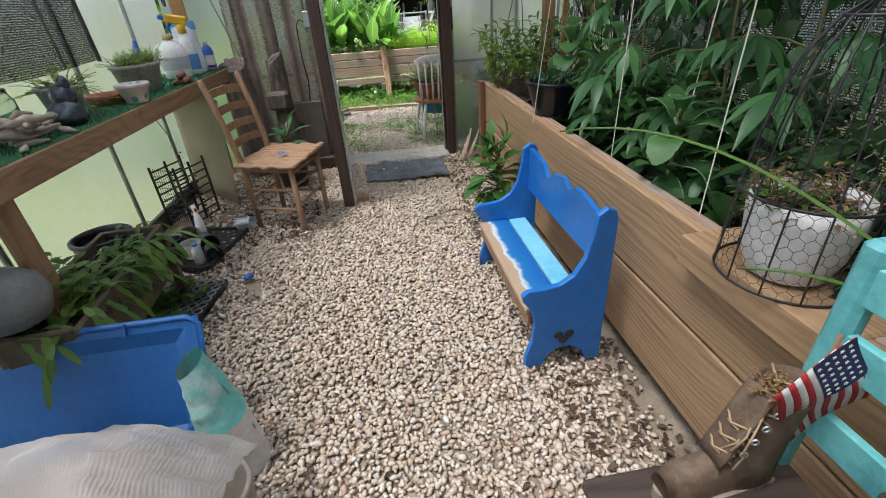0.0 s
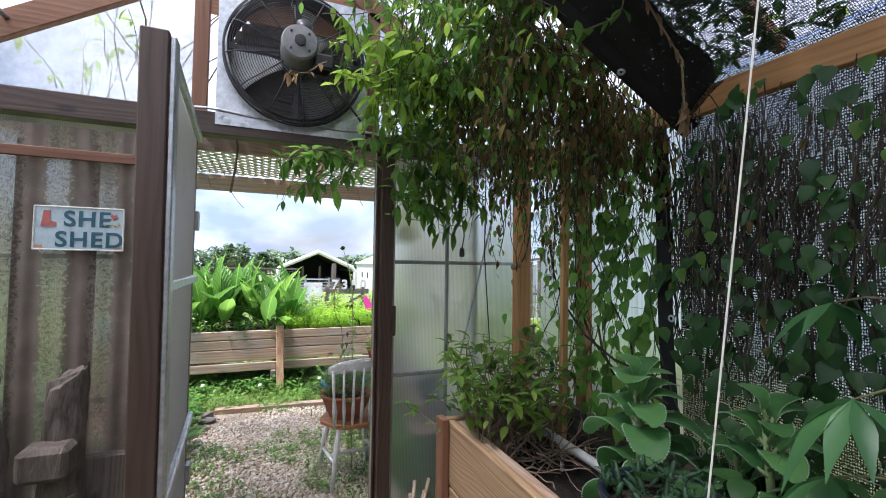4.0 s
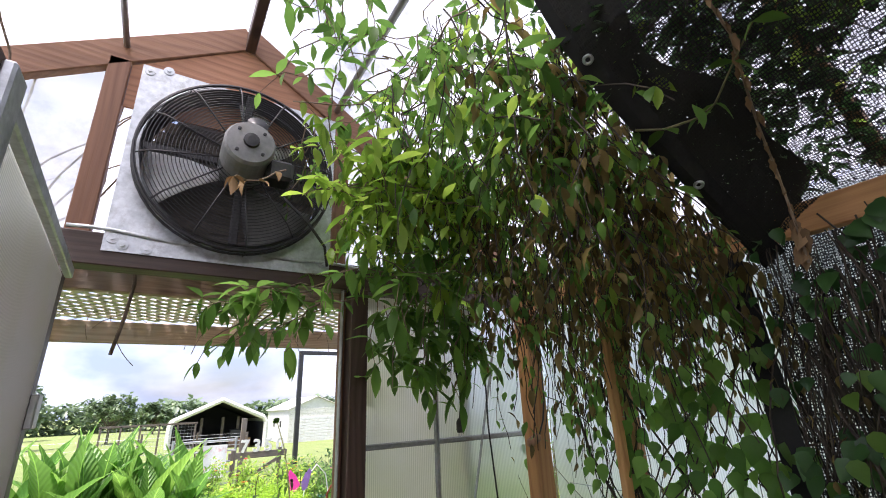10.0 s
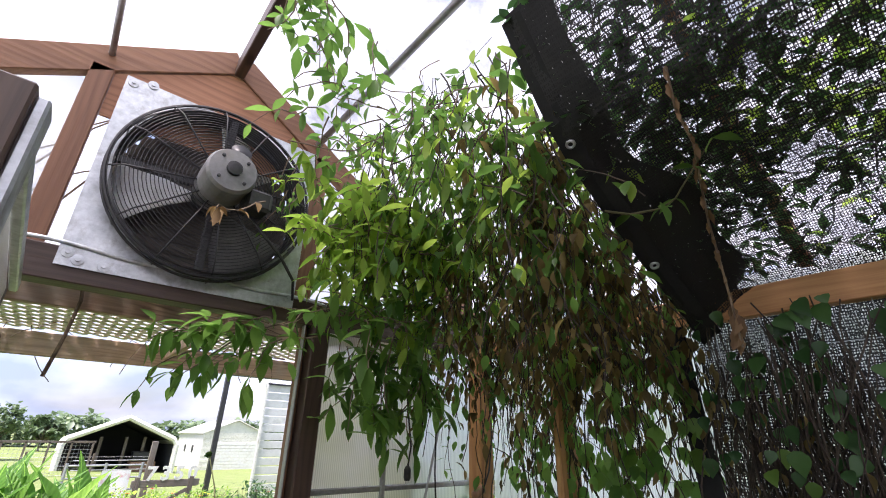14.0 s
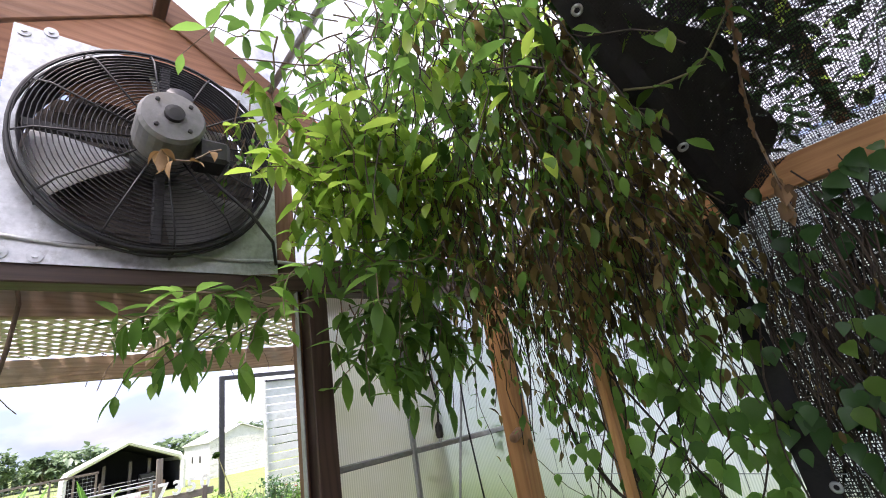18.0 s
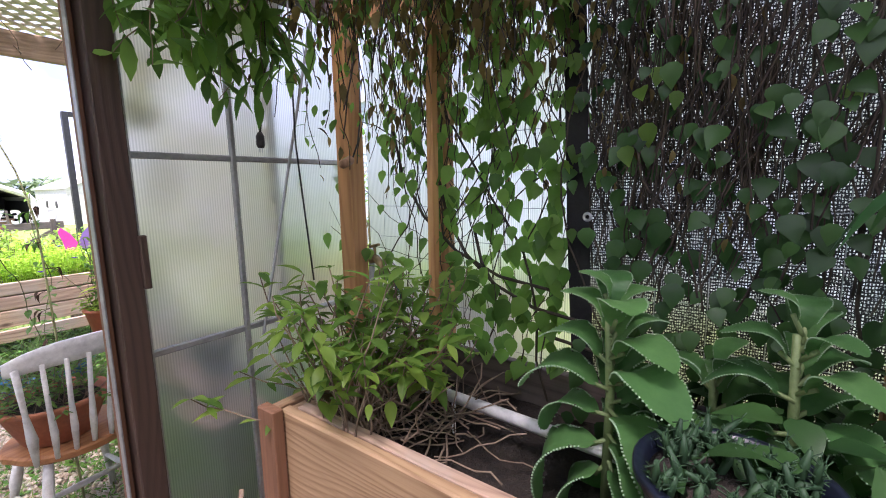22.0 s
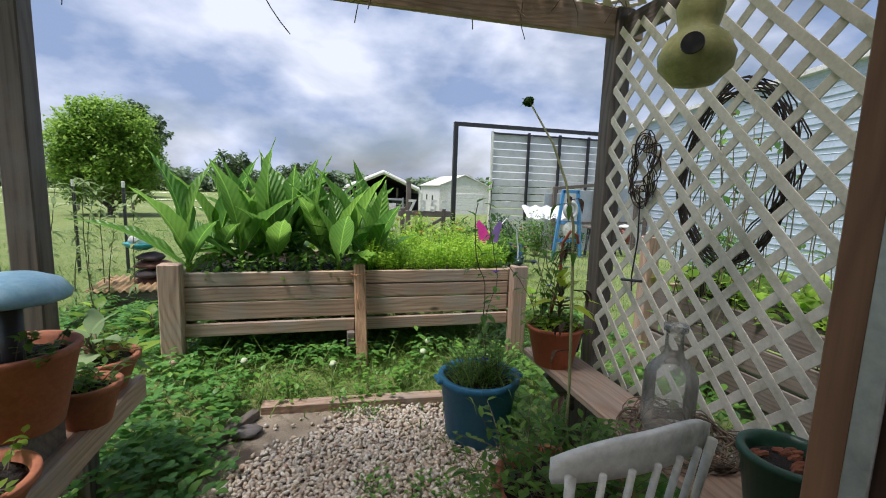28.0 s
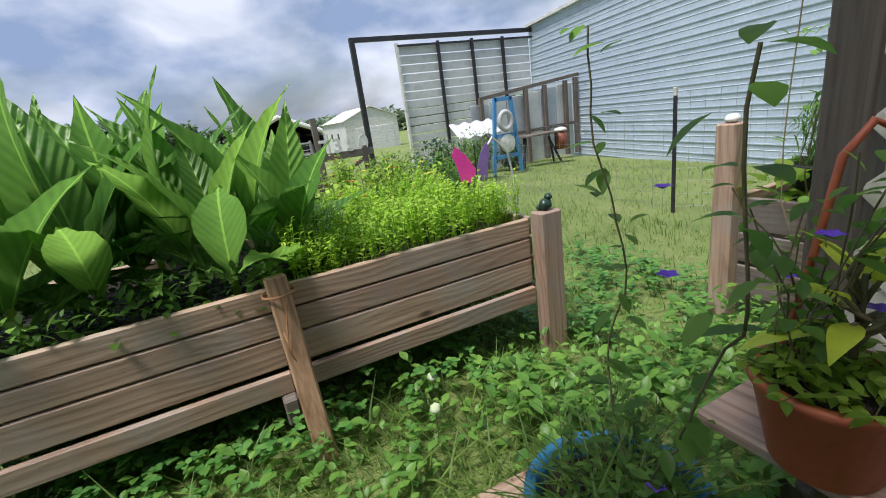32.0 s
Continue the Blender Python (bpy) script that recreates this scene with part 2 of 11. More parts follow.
def sheeting(name, colour, clear=0.3, rough=0.3, ribs="z", rib_scale=90.0, stain=(0.5, 0.52, 0.4), soft=0.0):
    """Cloudy plastic sheet: part light straight through, part scattered, with fine ribs and algae stains."""
    m, nt, b = shader(name)
    vec = coords(nt, shift=False)
    patch = ramp(nt, tex_noise(nt, vec, 1.6, 7.0, 0.65), [(0.44, (0, 0, 0)), (0.68, (1, 1, 1))])
    col = blend(nt, patch, colour, stain)
    wave = nt.nodes.new("ShaderNodeTexWave")
    wave.bands_direction = ribs.upper()
    wave.inputs["Scale"].default_value = rib_scale
    nt.links.new(vec, wave.inputs["Vector"])
    b.inputs["Roughness"].default_value = rough
    nt.links.new(col, b.inputs["Base Color"])
    bumped(nt, b, wave.outputs["Fac"], 0.35, 0.004)
    tr, tp = nt.nodes.new("ShaderNodeBsdfTranslucent"), nt.nodes.new("ShaderNodeBsdfTransparent")
    nt.links.new(col, tr.inputs["Color"])
    nt.links.new(blend(nt, maths(nt, "MULTIPLY", wave.outputs["Fac"], 0.3), colour, (0.3, 0.3, 0.3), "MULTIPLY"), tp.inputs["Color"])
    m1, m2 = nt.nodes.new("ShaderNodeMixShader"), nt.nodes.new("ShaderNodeMixShader")
    m1.inputs["Fac"].default_value, m2.inputs["Fac"].default_value = 0.72, clear
    for a, s, i in ((b.outputs["BSDF"], m1, 1), (tr.outputs["BSDF"], m1, 2), (m1.outputs["Shader"], m2, 1), (tp.outputs["BSDF"], m2, 2)):
        nt.links.new(a, s.inputs[i])
    last = m2.outputs["Shader"]
    if soft:
        rf, m3 = nt.nodes.new("ShaderNodeBsdfRefraction"), nt.nodes.new("ShaderNodeMixShader")
        rf.inputs["Roughness"].default_value, rf.inputs["IOR"].default_value = 0.5, 1.2
        nt.links.new(blend(nt, maths(nt, "MULTIPLY", wave.outputs["Fac"], 0.45), col, (0.45, 0.46, 0.45), "MULTIPLY"), rf.inputs["Color"])
        m3.inputs["Fac"].default_value = soft
        nt.links.new(last, m3.inputs[1])
        nt.links.new(rf.outputs["BSDF"], m3.inputs[2])
        last = m3.outputs["Shader"]
    nt.links.new(last, nt.nodes["Material Output"].inputs["Surface"])
    return m


def netting(name, colour, cell=(260.0, 110.0), gap=0.5, axes="yz", lace=0.0, thin=0.0, grain=85.0):
    """Knitted shade cloth: threads with small holes between them."""
    m, nt, b = shader(name)
    sep = nt.nodes.new("ShaderNodeSeparateXYZ")
    nt.links.new(coords(nt, shift=False), sep.inputs[0])
    hole = None
    wob = maths(nt, "MULTIPLY", tex_noise(nt, coords(nt, shift=False), 45.0, 3.0), 5.0)
    for ax, sc in zip(axes, cell):
        s = maths(nt, "SINE", maths(nt, "ADD", maths(nt, "MULTIPLY", sep.outputs[ax.upper()], sc), wob))
        g = maths(nt, "GREATER_THAN", s, 1 - 2 * gap)
        hole = g if hole is None else maths(nt, "MULTIPLY", hole, g)
    if lace:
        hole = maths(nt, "MULTIPLY", hole, maths(nt, "GREATER_THAN", tex_noise(nt, coords(nt, shift=False), grain, 2.0), lace))
    yarn = ramp(nt, tex_noise(nt, coords(nt, shift=False), 6.0, 5.0), [(0.3, tuple(0.75 * c for c in colour)), (0.7, tuple(1.15 * c for c in colour))])
    nt.links.new(yarn, b.inputs["Base Color"])
    b.inputs["Roughness"].default_value = 0.7
    body = b.outputs["BSDF"]
    if thin:
        tl, mt = nt.nodes.new("ShaderNodeBsdfTranslucent"), nt.nodes.new("ShaderNodeMixShader")
        nt.links.new(yarn, tl.inputs["Color"])
        mt.inputs["Fac"].default_value = thin
        nt.links.new(body, mt.inputs[1])
        nt.links.new(tl.outputs["BSDF"], mt.inputs[2])
        body = mt.outputs["Shader"]
    tp, mx = nt.nodes.new("ShaderNodeBsdfTransparent"), nt.nodes.new("ShaderNodeMixShader")
    nt.links.new(hole, mx.inputs["Fac"])
    nt.links.new(body, mx.inputs[1])
    nt.links.new(tp.outputs["BSDF"], mx.inputs[2])
    nt.links.new(mx.outputs["Shader"], nt.nodes["Material Output"].inputs["Surface"])
    return m


def clear_glass(name, colour, rough=0.03, ior=1.45):
    m, nt, b = shader(name)
    b.inputs["Base Color"].default_value = (*colour, 1)
    b.inputs["Roughness"].default_value, b.inputs["IOR"].default_value = rough, ior
    b.inputs["Transmission Weight"].default_value = 1.0
    return m


def thin_glass(name, colour, film=0.0):
    """Clear thin glass: see-through, with a gloss towards its rim and a mottled pale haze."""
    m, nt, b = shader(name)
    tp, gl, mx, fr_ = nt.nodes.new("ShaderNodeBsdfTransparent"), nt.nodes.new("ShaderNodeBsdfGlossy"), nt.nodes.new("ShaderNodeMixShader"), nt.nodes.new("ShaderNodeFresnel")
    tp.inputs["Color"].default_value, gl.inputs["Roughness"].default_value, fr_.inputs["IOR"].default_value = (*colour, 1), 0.04, 1.6
    bump = nt.nodes.new("ShaderNodeBump")
    bump.inputs["Strength"].default_value, bump.inputs["Distance"].default_value = 0.08, 0.002
    nt.links.new(tex_noise(nt, coords(nt), 18.0, 3.0), bump.inputs["Height"])
    nt.links.new(bump.outputs["Normal"], gl.inputs["Normal"])
    nt.links.new(maths(nt, "MULTIPLY", fr_.outputs["Fac"], 0.95), mx.inputs["Fac"])
    haze, dm = nt.nodes.new("ShaderNodeBsdfDiffuse"), nt.nodes.new("ShaderNodeMixShader")
    haze.inputs["Color"].default_value = (0.86, 0.87, 0.84, 1)
    nt.links.new(maths(nt, "MULTIPLY", tex_noise(nt, coords(nt), 14.0, 5.0, 0.6), film * 2.0), dm.inputs["Fac"])
    nt.links.new(tp.outputs["BSDF"], dm.inputs[1])
    nt.links.new(haze.outputs["BSDF"], dm.inputs[2])
    nt.links.new(dm.outputs["Shader"], mx.inputs[1])
    nt.links.new(gl.outputs["BSDF"], mx.inputs[2])
    nt.links.new(mx.outputs["Shader"], nt.nodes["Material Output"].inputs["Surface"])
    return m


PINE = {a: wood("pressure_treated_pine_" + a, (0.385, 0.25, 0.14), (0.20, 0.112, 0.056), a, rings=20.0) for a in "xyz"}
REDWOOD = {a: wood("stained_red_brown_timber_" + a, (0.215, 0.10, 0.054), (0.135, 0.058, 0.031), a) for a in "xyz"}
DARKWOOD = {a: wood("dark_stained_timber_" + a, (0.075, 0.045, 0.032), (0.035, 0.02, 0.015), a, rough=0.5) for a in "xyz"}
STUD = {a: wood("honey_stud_timber_" + a, (0.47, 0.25, 0.10), (0.30, 0.14, 0.05), a) for a in "xyz"}
WORN = {a: wood("weathered_deck_timber_" + a, (0.48, 0.335, 0.235), (0.22, 0.135, 0.092), a, grey=(0.42, 0.365, 0.31), rings=15.0) for a in "xyz"}
OLD = {a: wood("grey_old_timber_" + a, (0.165, 0.13, 0.105), (0.06, 0.046, 0.038), a, grey=(0.20, 0.18, 0.16)) for a in "xyz"}
CHAIRWOOD = wood("worn_chair_wood", (0.36, 0.215, 0.125), (0.21, 0.115, 0.06), "z")
DRIFT = wood("driftwood_slab", (0.42, 0.26, 0.155), (0.16, 0.08, 0.04), "x", rings=16, bump=0.6)
BARK = surface("rough_bark", (0.07, 0.055, 0.045), (0.20, 0.165, 0.14), 14, 0.9, 0.8, stretch=(1, 1, 0.3), depth=0.03)
STEEL = surface("galvanised_steel", (0.42, 0.45, 0.47), (0.62, 0.65, 0.67), 26, 0.42, 0.04, metal=0.75, dirt=(0.35, 0.36, 0.36))
PIPE = surface("grey_steel_tube", (0.30, 0.31, 0.32), (0.45, 0.46, 0.46), 10, 0.45, 0.05, metal=0.6)
BLACKMETAL = surface("black_painted_metal", (0.012, 0.012, 0.014), (0.03, 0.03, 0.033), 12, 0.45, 0.1)
BLACKPLASTIC = surface("black_plastic", (0.013, 0.013, 0.015), (0.026, 0.027, 0.03), 10, 0.42, 0.08, dirt=(0.07, 0.06, 0.05))
FANBLADE = surface("shaded_fan_blade", (0.10, 0.10, 0.105), (0.19, 0.19, 0.19), 6, 0.5, 0.1)
GREYPLASTIC = surface("grey_motor_paint", (0.16, 0.165, 0.17), (0.25, 0.25, 0.25), 9, 0.5, 0.1, dirt=(0.2, 0.18, 0.15))
POLY_Y = sheeting("twinwall_sheet", (0.97, 0.975, 0.96), 0.4, ribs="x", rib_scale=32.0, stain=(0.90, 0.92, 0.80), soft=0.78)
POLY_X = sheeting("twinwall_sheet_side", (0.97, 0.97, 0.95), 0.4, ribs="y", rib_scale=32.0, stain=(0.90, 0.91, 0.80), soft=0.78)
FILM = sheeting("roof_film", (0.94, 0.94, 0.93), 0.4, ribs="y", rib_scale=3.0, stain=(0.22, 0.225, 0.21))
TANSHEET = netting("brown_woven_screen", (0.40, 0.33, 0.285), (1500.0, 34.0), 0.56, "zx", lace=0.40, thin=0.6)
SHADE = netting("black_shade_cloth", (0.010, 0.010, 0.011), (900.0, 620.0), 0.67, lace=0.49, grain=170.0)
SHADEROOF = netting("black_shade_cloth_roof", (0.012, 0.012, 0.013), (900.0, 620.0), 0.80, "yx", lace=0.46, grain=150.0)
HEMBLACK = surface("black_hem_webbing", (0.006, 0.006, 0.007), (0.012, 0.012, 0.013), 30, 0.85, 0.2)
SHADEFOLD = netting("black_shade_cloth_fold", (0.006, 0.006, 0.007), (900.0, 620.0), 0.5, "yx", lace=0.63)
BLUEPAINT = surface("blue_gloss_paint", (0.010, 0.135, 0.46), (0.016, 0.17, 0.54), 5, 0.4, 0.08, dirt=(0.014, 0.115, 0.38), fine=25, coat=0.2)
AQUAPAINT = surface("chipped_aqua_paint", (0.10, 0.42, 0.43), (0.17, 0.52, 0.52), 7, 0.5, 0.15, dirt=(0.08, 0.30, 0.32))
WHITEPAINT = surface("worn_white_paint", (0.62, 0.62, 0.58), (0.76, 0.75, 0.70), 9, 0.5, 0.12, dirt=(0.42, 0.40, 0.34))
CREAM = surface("cream_lattice_vinyl", (0.66, 0.625, 0.52), (0.76, 0.725, 0.62), 6, 0.55, 0.08, dirt=(0.45, 0.43, 0.32))
TERRA = surface("terracotta", (0.34, 0.11, 0.055), (0.46, 0.17, 0.085), 9, 0.8, 0.2, dirt=(0.28, 0.13, 0.08))
ORANGEPLASTIC = surface("terracotta_plastic", (0.36, 0.085, 0.035), (0.42, 0.11, 0.05), 5, 0.5, 0.06)
SOIL = surface("dark_potting_soil", (0.012, 0.009, 0.007), (0.04, 0.029, 0.021), 40, 0.95, 0.9, fine=150, depth=0.03)
CONCRETE = surface("worn_concrete", (0.36, 0.34, 0.30), (0.52, 0.49, 0.43), 12, 0.9, 0.4, dirt=(0.3, 0.27, 0.2))
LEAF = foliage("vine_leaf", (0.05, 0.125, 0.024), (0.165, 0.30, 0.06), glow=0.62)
LEAFBRIGHT = foliage("young_and_sunlit_leaf", (0.12, 0.23, 0.027), (0.34, 0.47, 0.075), glow=0.62)
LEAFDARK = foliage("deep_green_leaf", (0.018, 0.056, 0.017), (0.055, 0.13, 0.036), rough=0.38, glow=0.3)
LEAFBLUE = foliage("succulent_leaf", (0.05, 0.16, 0.06), (0.12, 0.29, 0.10), rough=0.4, glow=0.3)
LIME = foliage("lime_leaf", (0.19, 0.35, 0.03), (0.42, 0.60, 0.06), glow=0.4)
GRASS = foliage("grass_blade", (0.055, 0.13, 0.02), (0.18, 0.27, 0.05), rough=0.55, glow=0.35)
DRYLEAF = foliage("withered_leaf", (0.13, 0.075, 0.03), (0.30, 0.19, 0.08), rough=0.8, glow=0.15)
STEM = surface("green_brown_stem", (0.07, 0.085, 0.03), (0.15, 0.12, 0.06), 20, 0.7, 0.2)
DRYSTEM = surface("dry_vine_stem", (0.11, 0.075, 0.05), (0.24, 0.18, 0.125), 18, 0.85, 0.3)
STRING = surface("white_string", (0.6, 0.58, 0.5), (0.72, 0.7, 0.62), 30, 0.9, 0.1)
WHITEPLASTIC = surface("white_plastic", (0.66, 0.67, 0.66), (0.76, 0.76, 0.75), 5, 0.4, 0.04, dirt=(0.55, 0.53, 0.48))


def plain(name, c, rough=0.5, vary=0.85, scale=6.0, bump=0.06, metal=0.0):
    return surface(name, tuple(vary * v for v in c), c, scale, rough, bump, metal)


# ---- mesh helpers ----
def basis(d, up=(0, 0, 1)):
    d = Vector(d).normalized()
    u = Vector(up)
    if abs(d.dot(u)) > 0.98:
        u = Vector((1, 0, 0)) if abs(d.x) < 0.9 else Vector((0, 1, 0))
    s = d.cross(u).normalized()
    return d, s, s.cross(d)


class Build:
    """Gathers vertices and faces for one mesh."""

    def __init__(self):
        self.v, self.f = [], []

    def add(self, verts, faces):
        n = len(self.v)
        self.v.extend(verts)
        self.f.extend(tuple(i + n for i in f) for f in faces)
        return self

    def box(self, a, b, bevel=0.004, m=None):
        """A box between two corners with its edges planed off."""
        lo = [min(p, q) for p, q in zip(a, b)]
        hi = [max(p, q) for p, q in zip(a, b)]
        e = min(bevel, *(0.3 * (h - l) for l, h in zip(lo, hi)))
        vs, idx = [], {}
        for c in range(8):
            s = [(c >> k) & 1 for k in range(3)]
            for k in range(3):
                p = [hi[j] - (0 if j == k else e) if s[j] else lo[j] + (0 if j == k else e) for j in range(3)]
                idx[c, k] = len(vs)
                vs.append(Vector(p) if m is None else m @ Vector(p))
        fs = []
        for k in range(3):
            i, j = (k + 1) % 3, (k + 2) % 3
            for s in (0, 1):
                q = [(s << k) | (p << i) | (r << j) for p, r in ((0, 0), (1, 0), (1, 1), (0, 1))]
                q = q if s else q[::-1]
                fs.append(tuple(idx[c, k] for c in q))
            for p in (0, 1):
                for r in (0, 1):
                    c0 = (p << i) | (r << j)
                    c1 = c0 | (1 << k)
                    q = (idx[c0, i], idx[c1, i], idx[c1, j], idx[c0, j])
                    fs.append(q if p == r else q[::-1])
        for c in range(8):
            q = (idx[c, 0], idx[c, 1], idx[c, 2])
            fs.append(q if bin(c).count("1") % 2 else q[::-1])
        return self.add(vs, fs)

    def beam(self, p, q, w, h, up=(0, 0, 1), bevel=0.004):
        """A timber from p to q, w wide and h along up."""
        p, q = Vector(p), Vector(q)
        d, s, u = basis(q - p, up)
        m = Matrix((s, d, u)).transposed().to_4x4()
        m.translation = p
        return self.box((-w / 2, 0, -h / 2), (w / 2, (q - p).length, h / 2), bevel, m)

    def tube(self, pts, r, seg=8, close=True):
        """A round tube through points; r is one radius or one for each point."""
        pts = [Vector(p) for p in pts]
        rs = [r] * len(pts) if isinstance(r, (int, float)) else r
        vs, fs, ref = [], [], None
        for i, p in enumerate(pts):
            d = pts[min(i + 1, len(pts) - 1)] - pts[max(i - 1, 0)]
            if d.length < 1e-7:
                d = Vector((0, 0, 1))
            if ref is None:
                _, s, u = basis(d)
            else:
                d = d.normalized()
                s = (ref - d * ref.dot(d))
                s = s.normalized() if s.length > 1e-5 else basis(d)[1]
                u = s.cross(d)
            ref = s
            for k in range(seg):
                a = 2 * math.pi * k / seg
                vs.append(p + (s * math.cos(a) + u * math.sin(a)) * rs[i])
        for i in range(len(pts) - 1):
            for k in range(seg):
                a, b = i * seg + k, i * seg + (k + 1) % seg
                fs.append((a, b, b + seg, a + seg))
        if close:
            fs.append(tuple(range(seg))[::-1])
            fs.append(tuple(range((len(pts) - 1) * seg, len(pts) * seg)))
        return self.add(vs, fs)

    def ring(self, c, radius, r, normal=(0, 0, 1), seg=32, sides=6, a0=0.0, a1=6.2832, squash=1.0):
        """A hoop of wire round a centre, or an arc of it."""
        d, s, u = basis(normal, (0, 1, 0) if abs(normal[2]) > 0.9 else (0, 0, 1))
        full = abs(a1 - a0 - 2 * math.pi) < 0.01
        pts = [Vector(c) + (s * math.cos(a0 + (a1 - a0) * k / seg) + u * squash * math.sin(a0 + (a1 - a0) * k / seg)) * radius for k in range(seg + 1)]
        return self.tube(pts, r, sides, not full)

    def lathe(self, profile, c=(0, 0, 0), seg=28, squash=(1, 1), cap=True):
        """Turns a profile of (radius, height) round an upright axis."""
        vs = [Vector((c[0] + r * math.cos(2 * math.pi * k / seg) * squash[0], c[1] + r * math.sin(2 * math.pi * k / seg) * squash[1], c[2] + z)) for r, z in profile for k in range(seg)]
        fs = [(i * seg + k, i * seg + (k + 1) % seg, (i + 1) * seg + (k + 1) % seg, (i + 1) * seg + k) for i in range(len(profile) - 1) for k in range(seg)]
        if cap:
            fs.append(tuple(range(seg))[::-1])
            fs.append(tuple(range((len(profile) - 1) * seg, len(profile) * seg)))
        return self.add(vs, fs)

    def prism(self, outline, m, depth):
        """A flat outline (x, y) given a thickness along z, placed by m."""
        n = len(outline)
        vs = [m @ Vector((x, y, z)) for z in (0, depth) for x, y in outline]
        fs = [tuple(range(n))[::-1], tuple(range(n, 2 * n))] + [(i, (i + 1) % n, n + (i + 1) % n, n + i) for i in range(n)]
        return self.add(vs, fs)

    def grid(self, fn, nu, nv):
        """A sheet: fn(u, v) gives the place for u and v from 0 to 1."""
        vs = [Vector(fn(i / nu, j / nv)) for j in range(nv + 1) for i in range(nu + 1)]
        fs = [(j * (nu + 1) + i, j * (nu + 1) + i + 1, (j + 1) * (nu + 1) + i + 1, (j + 1) * (nu + 1) + i) for j in range(nv) for i in range(nu)]
        return self.add(vs, fs)

    def leaf(self, p, d, n, length, width, droop=0.3, fold=0.25, shape=(0.0, 0.75, 1.0, 0.6, 0.0)):
        """A leaf blade from p along d, folded at its midrib and drooping; shape gives its half widths."""
        d, s, u = basis(d, n)
        k = len(shape) - 1
        vs, fs = [], []
        for i, w in enumerate(shape):
            f = i / k
            c = Vector(p) + d * (length * f) - u * (droop * length * f * f)
            hw = 0.5 * width * max(w, 0.03)
            vs += [c - s * hw + u * (fold * hw), c, c + s * hw + u * (fold * hw)]
        for i in range(k):
            a = 3 * i
            fs += [(a, a + 1, a + 4, a + 3), (a + 1, a + 2, a + 5, a + 4)]
        return self.add(vs, fs)

    def blob(self, c, r, rough=0.15, seg=14, rings=9, seed=0.0):
        """A lumpy rounded mass with radii r."""
        vs, fs = [], []
        for i in range(rings + 1):
            t = math.pi * i / rings
            for k in range(seg):
                a = 2 * math.pi * k / seg
                q = Vector((math.sin(t) * math.cos(a), math.sin(t) * math.sin(a), math.cos(t)))
                w = 1 + rough * noise.noise(q * 1.8 + Vector((seed, seed * 0.7, 3.1)))
                vs.append(Vector((c[0] + q.x * r[0] * w, c[1] + q.y * r[1] * w, c[2] + q.z * r[2] * w)))
        for i in range(rings):
            for k in range(seg):
                a, b = i * seg + k, i * seg + (k + 1) % seg
                fs.append((a, a + seg, b + seg, b))
        return self.add(vs, fs)

    def mesh(self, name, material, smooth=False):
        me = bpy.data.meshes.new(name)
        me.from_pydata(self.v, [], self.f)
        me.materials.append(material)
        me.update()
        if smooth:
            me.polygons.foreach_set("use_smooth", [True] * len(me.polygons))
        return me


MANY = ("foliage", "leaflets", "stem_tangle", "stalks", "twig_tangle", "bud_fringe", "spine_fuzz", "sunlit_foliage", "withered_foliage", "bright_foliage", "old_wood", "dead_foliage", "green_foliage")


def part(name, b, material, parent, label="", smooth=False):
    """One mesh object under a thing or part, in its parent's own axes."""
    ob = new(name, b.mesh(name, material, smooth) if isinstance(b, Build) else b)
    ob.parent = parent
    return tagged(ob, label, kind="stuff" if name in MANY else "")


def thing(name, label, category, at=(0, 0, 0), turn=0.0, group="", kind=""):
    """An Empty at a thing's base, to carry its parts."""
    ob = new(name)
    ob.empty_display_size = 0.1
    ob.matrix_basis = pose(*at, 0, 0, turn)
    return tagged(ob, label, category, group, kind)


def solid(name, b, material, label, category, at=(0, 0, 0), turn=0.0, smooth=False, group="", kind=""):
    """A thing of one piece."""
    ob = new(name, b.mesh(name, material, smooth))
    ob.matrix_basis = pose(*at, 0, 0, turn)
    return tagged(ob, label, category, group, kind)


def rnd(a, b):
    return random.uniform(a, b)


def aim(az, el):
    """A direction from degrees round and degrees up."""
    return Vector((math.cos(radians(az)) * math.cos(radians(el)), math.sin(radians(az)) * math.cos(radians(el)), math.sin(radians(el))))


# ---- greenhouse shell ----
X0, X1, Y0, Y1 = -1.49, 1.98, -1.7, 5.19
RIDGE_X, RIDGE_Z, EAVE = 0.285, 3.53, 2.42


def gz(x, y):
    """The ground's height: it falls gently to the right, rises to the doorway and falls away beyond the garden."""
    z = 0.018 * (min(max(y, -2.0), 8.0) - 4) - 0.027 * min(max(x, -1.7), 1.7)
    return z - 0.05 * min(max(x - 1.7, 0.0), 9.0) - 0.02 * min(max(y - 9.0, 0.0), 60.0)



def setting(name, b, material, label, category, smooth=False):
    return solid(name, b, material, label, category, kind="structure", smooth=smooth)


def frame_of(name, label, category):
    return thing(name, label, category, kind="structure")


SANDSOIL = surface("sandy_earth", (0.22, 0.175, 0.125), (0.40, 0.33, 0.245), 5, 0.95, 0.7, dirt=(0.07, 0.052, 0.036), fine=140, depth=0.02)
setting("floor", Build().grid(lambda u, v: (X0 - 0.1 + (X1 - X0 + 0.2) * u, Y0 - 0.1 + (Y1 - Y0 + 0.2) * v, gz(X0 + (X1 - X0) * u, Y0 + (Y1 - Y0) * v) - 0.010), 6, 10), SANDSOIL, "dark earth floor under pale river pebbles", "floor")

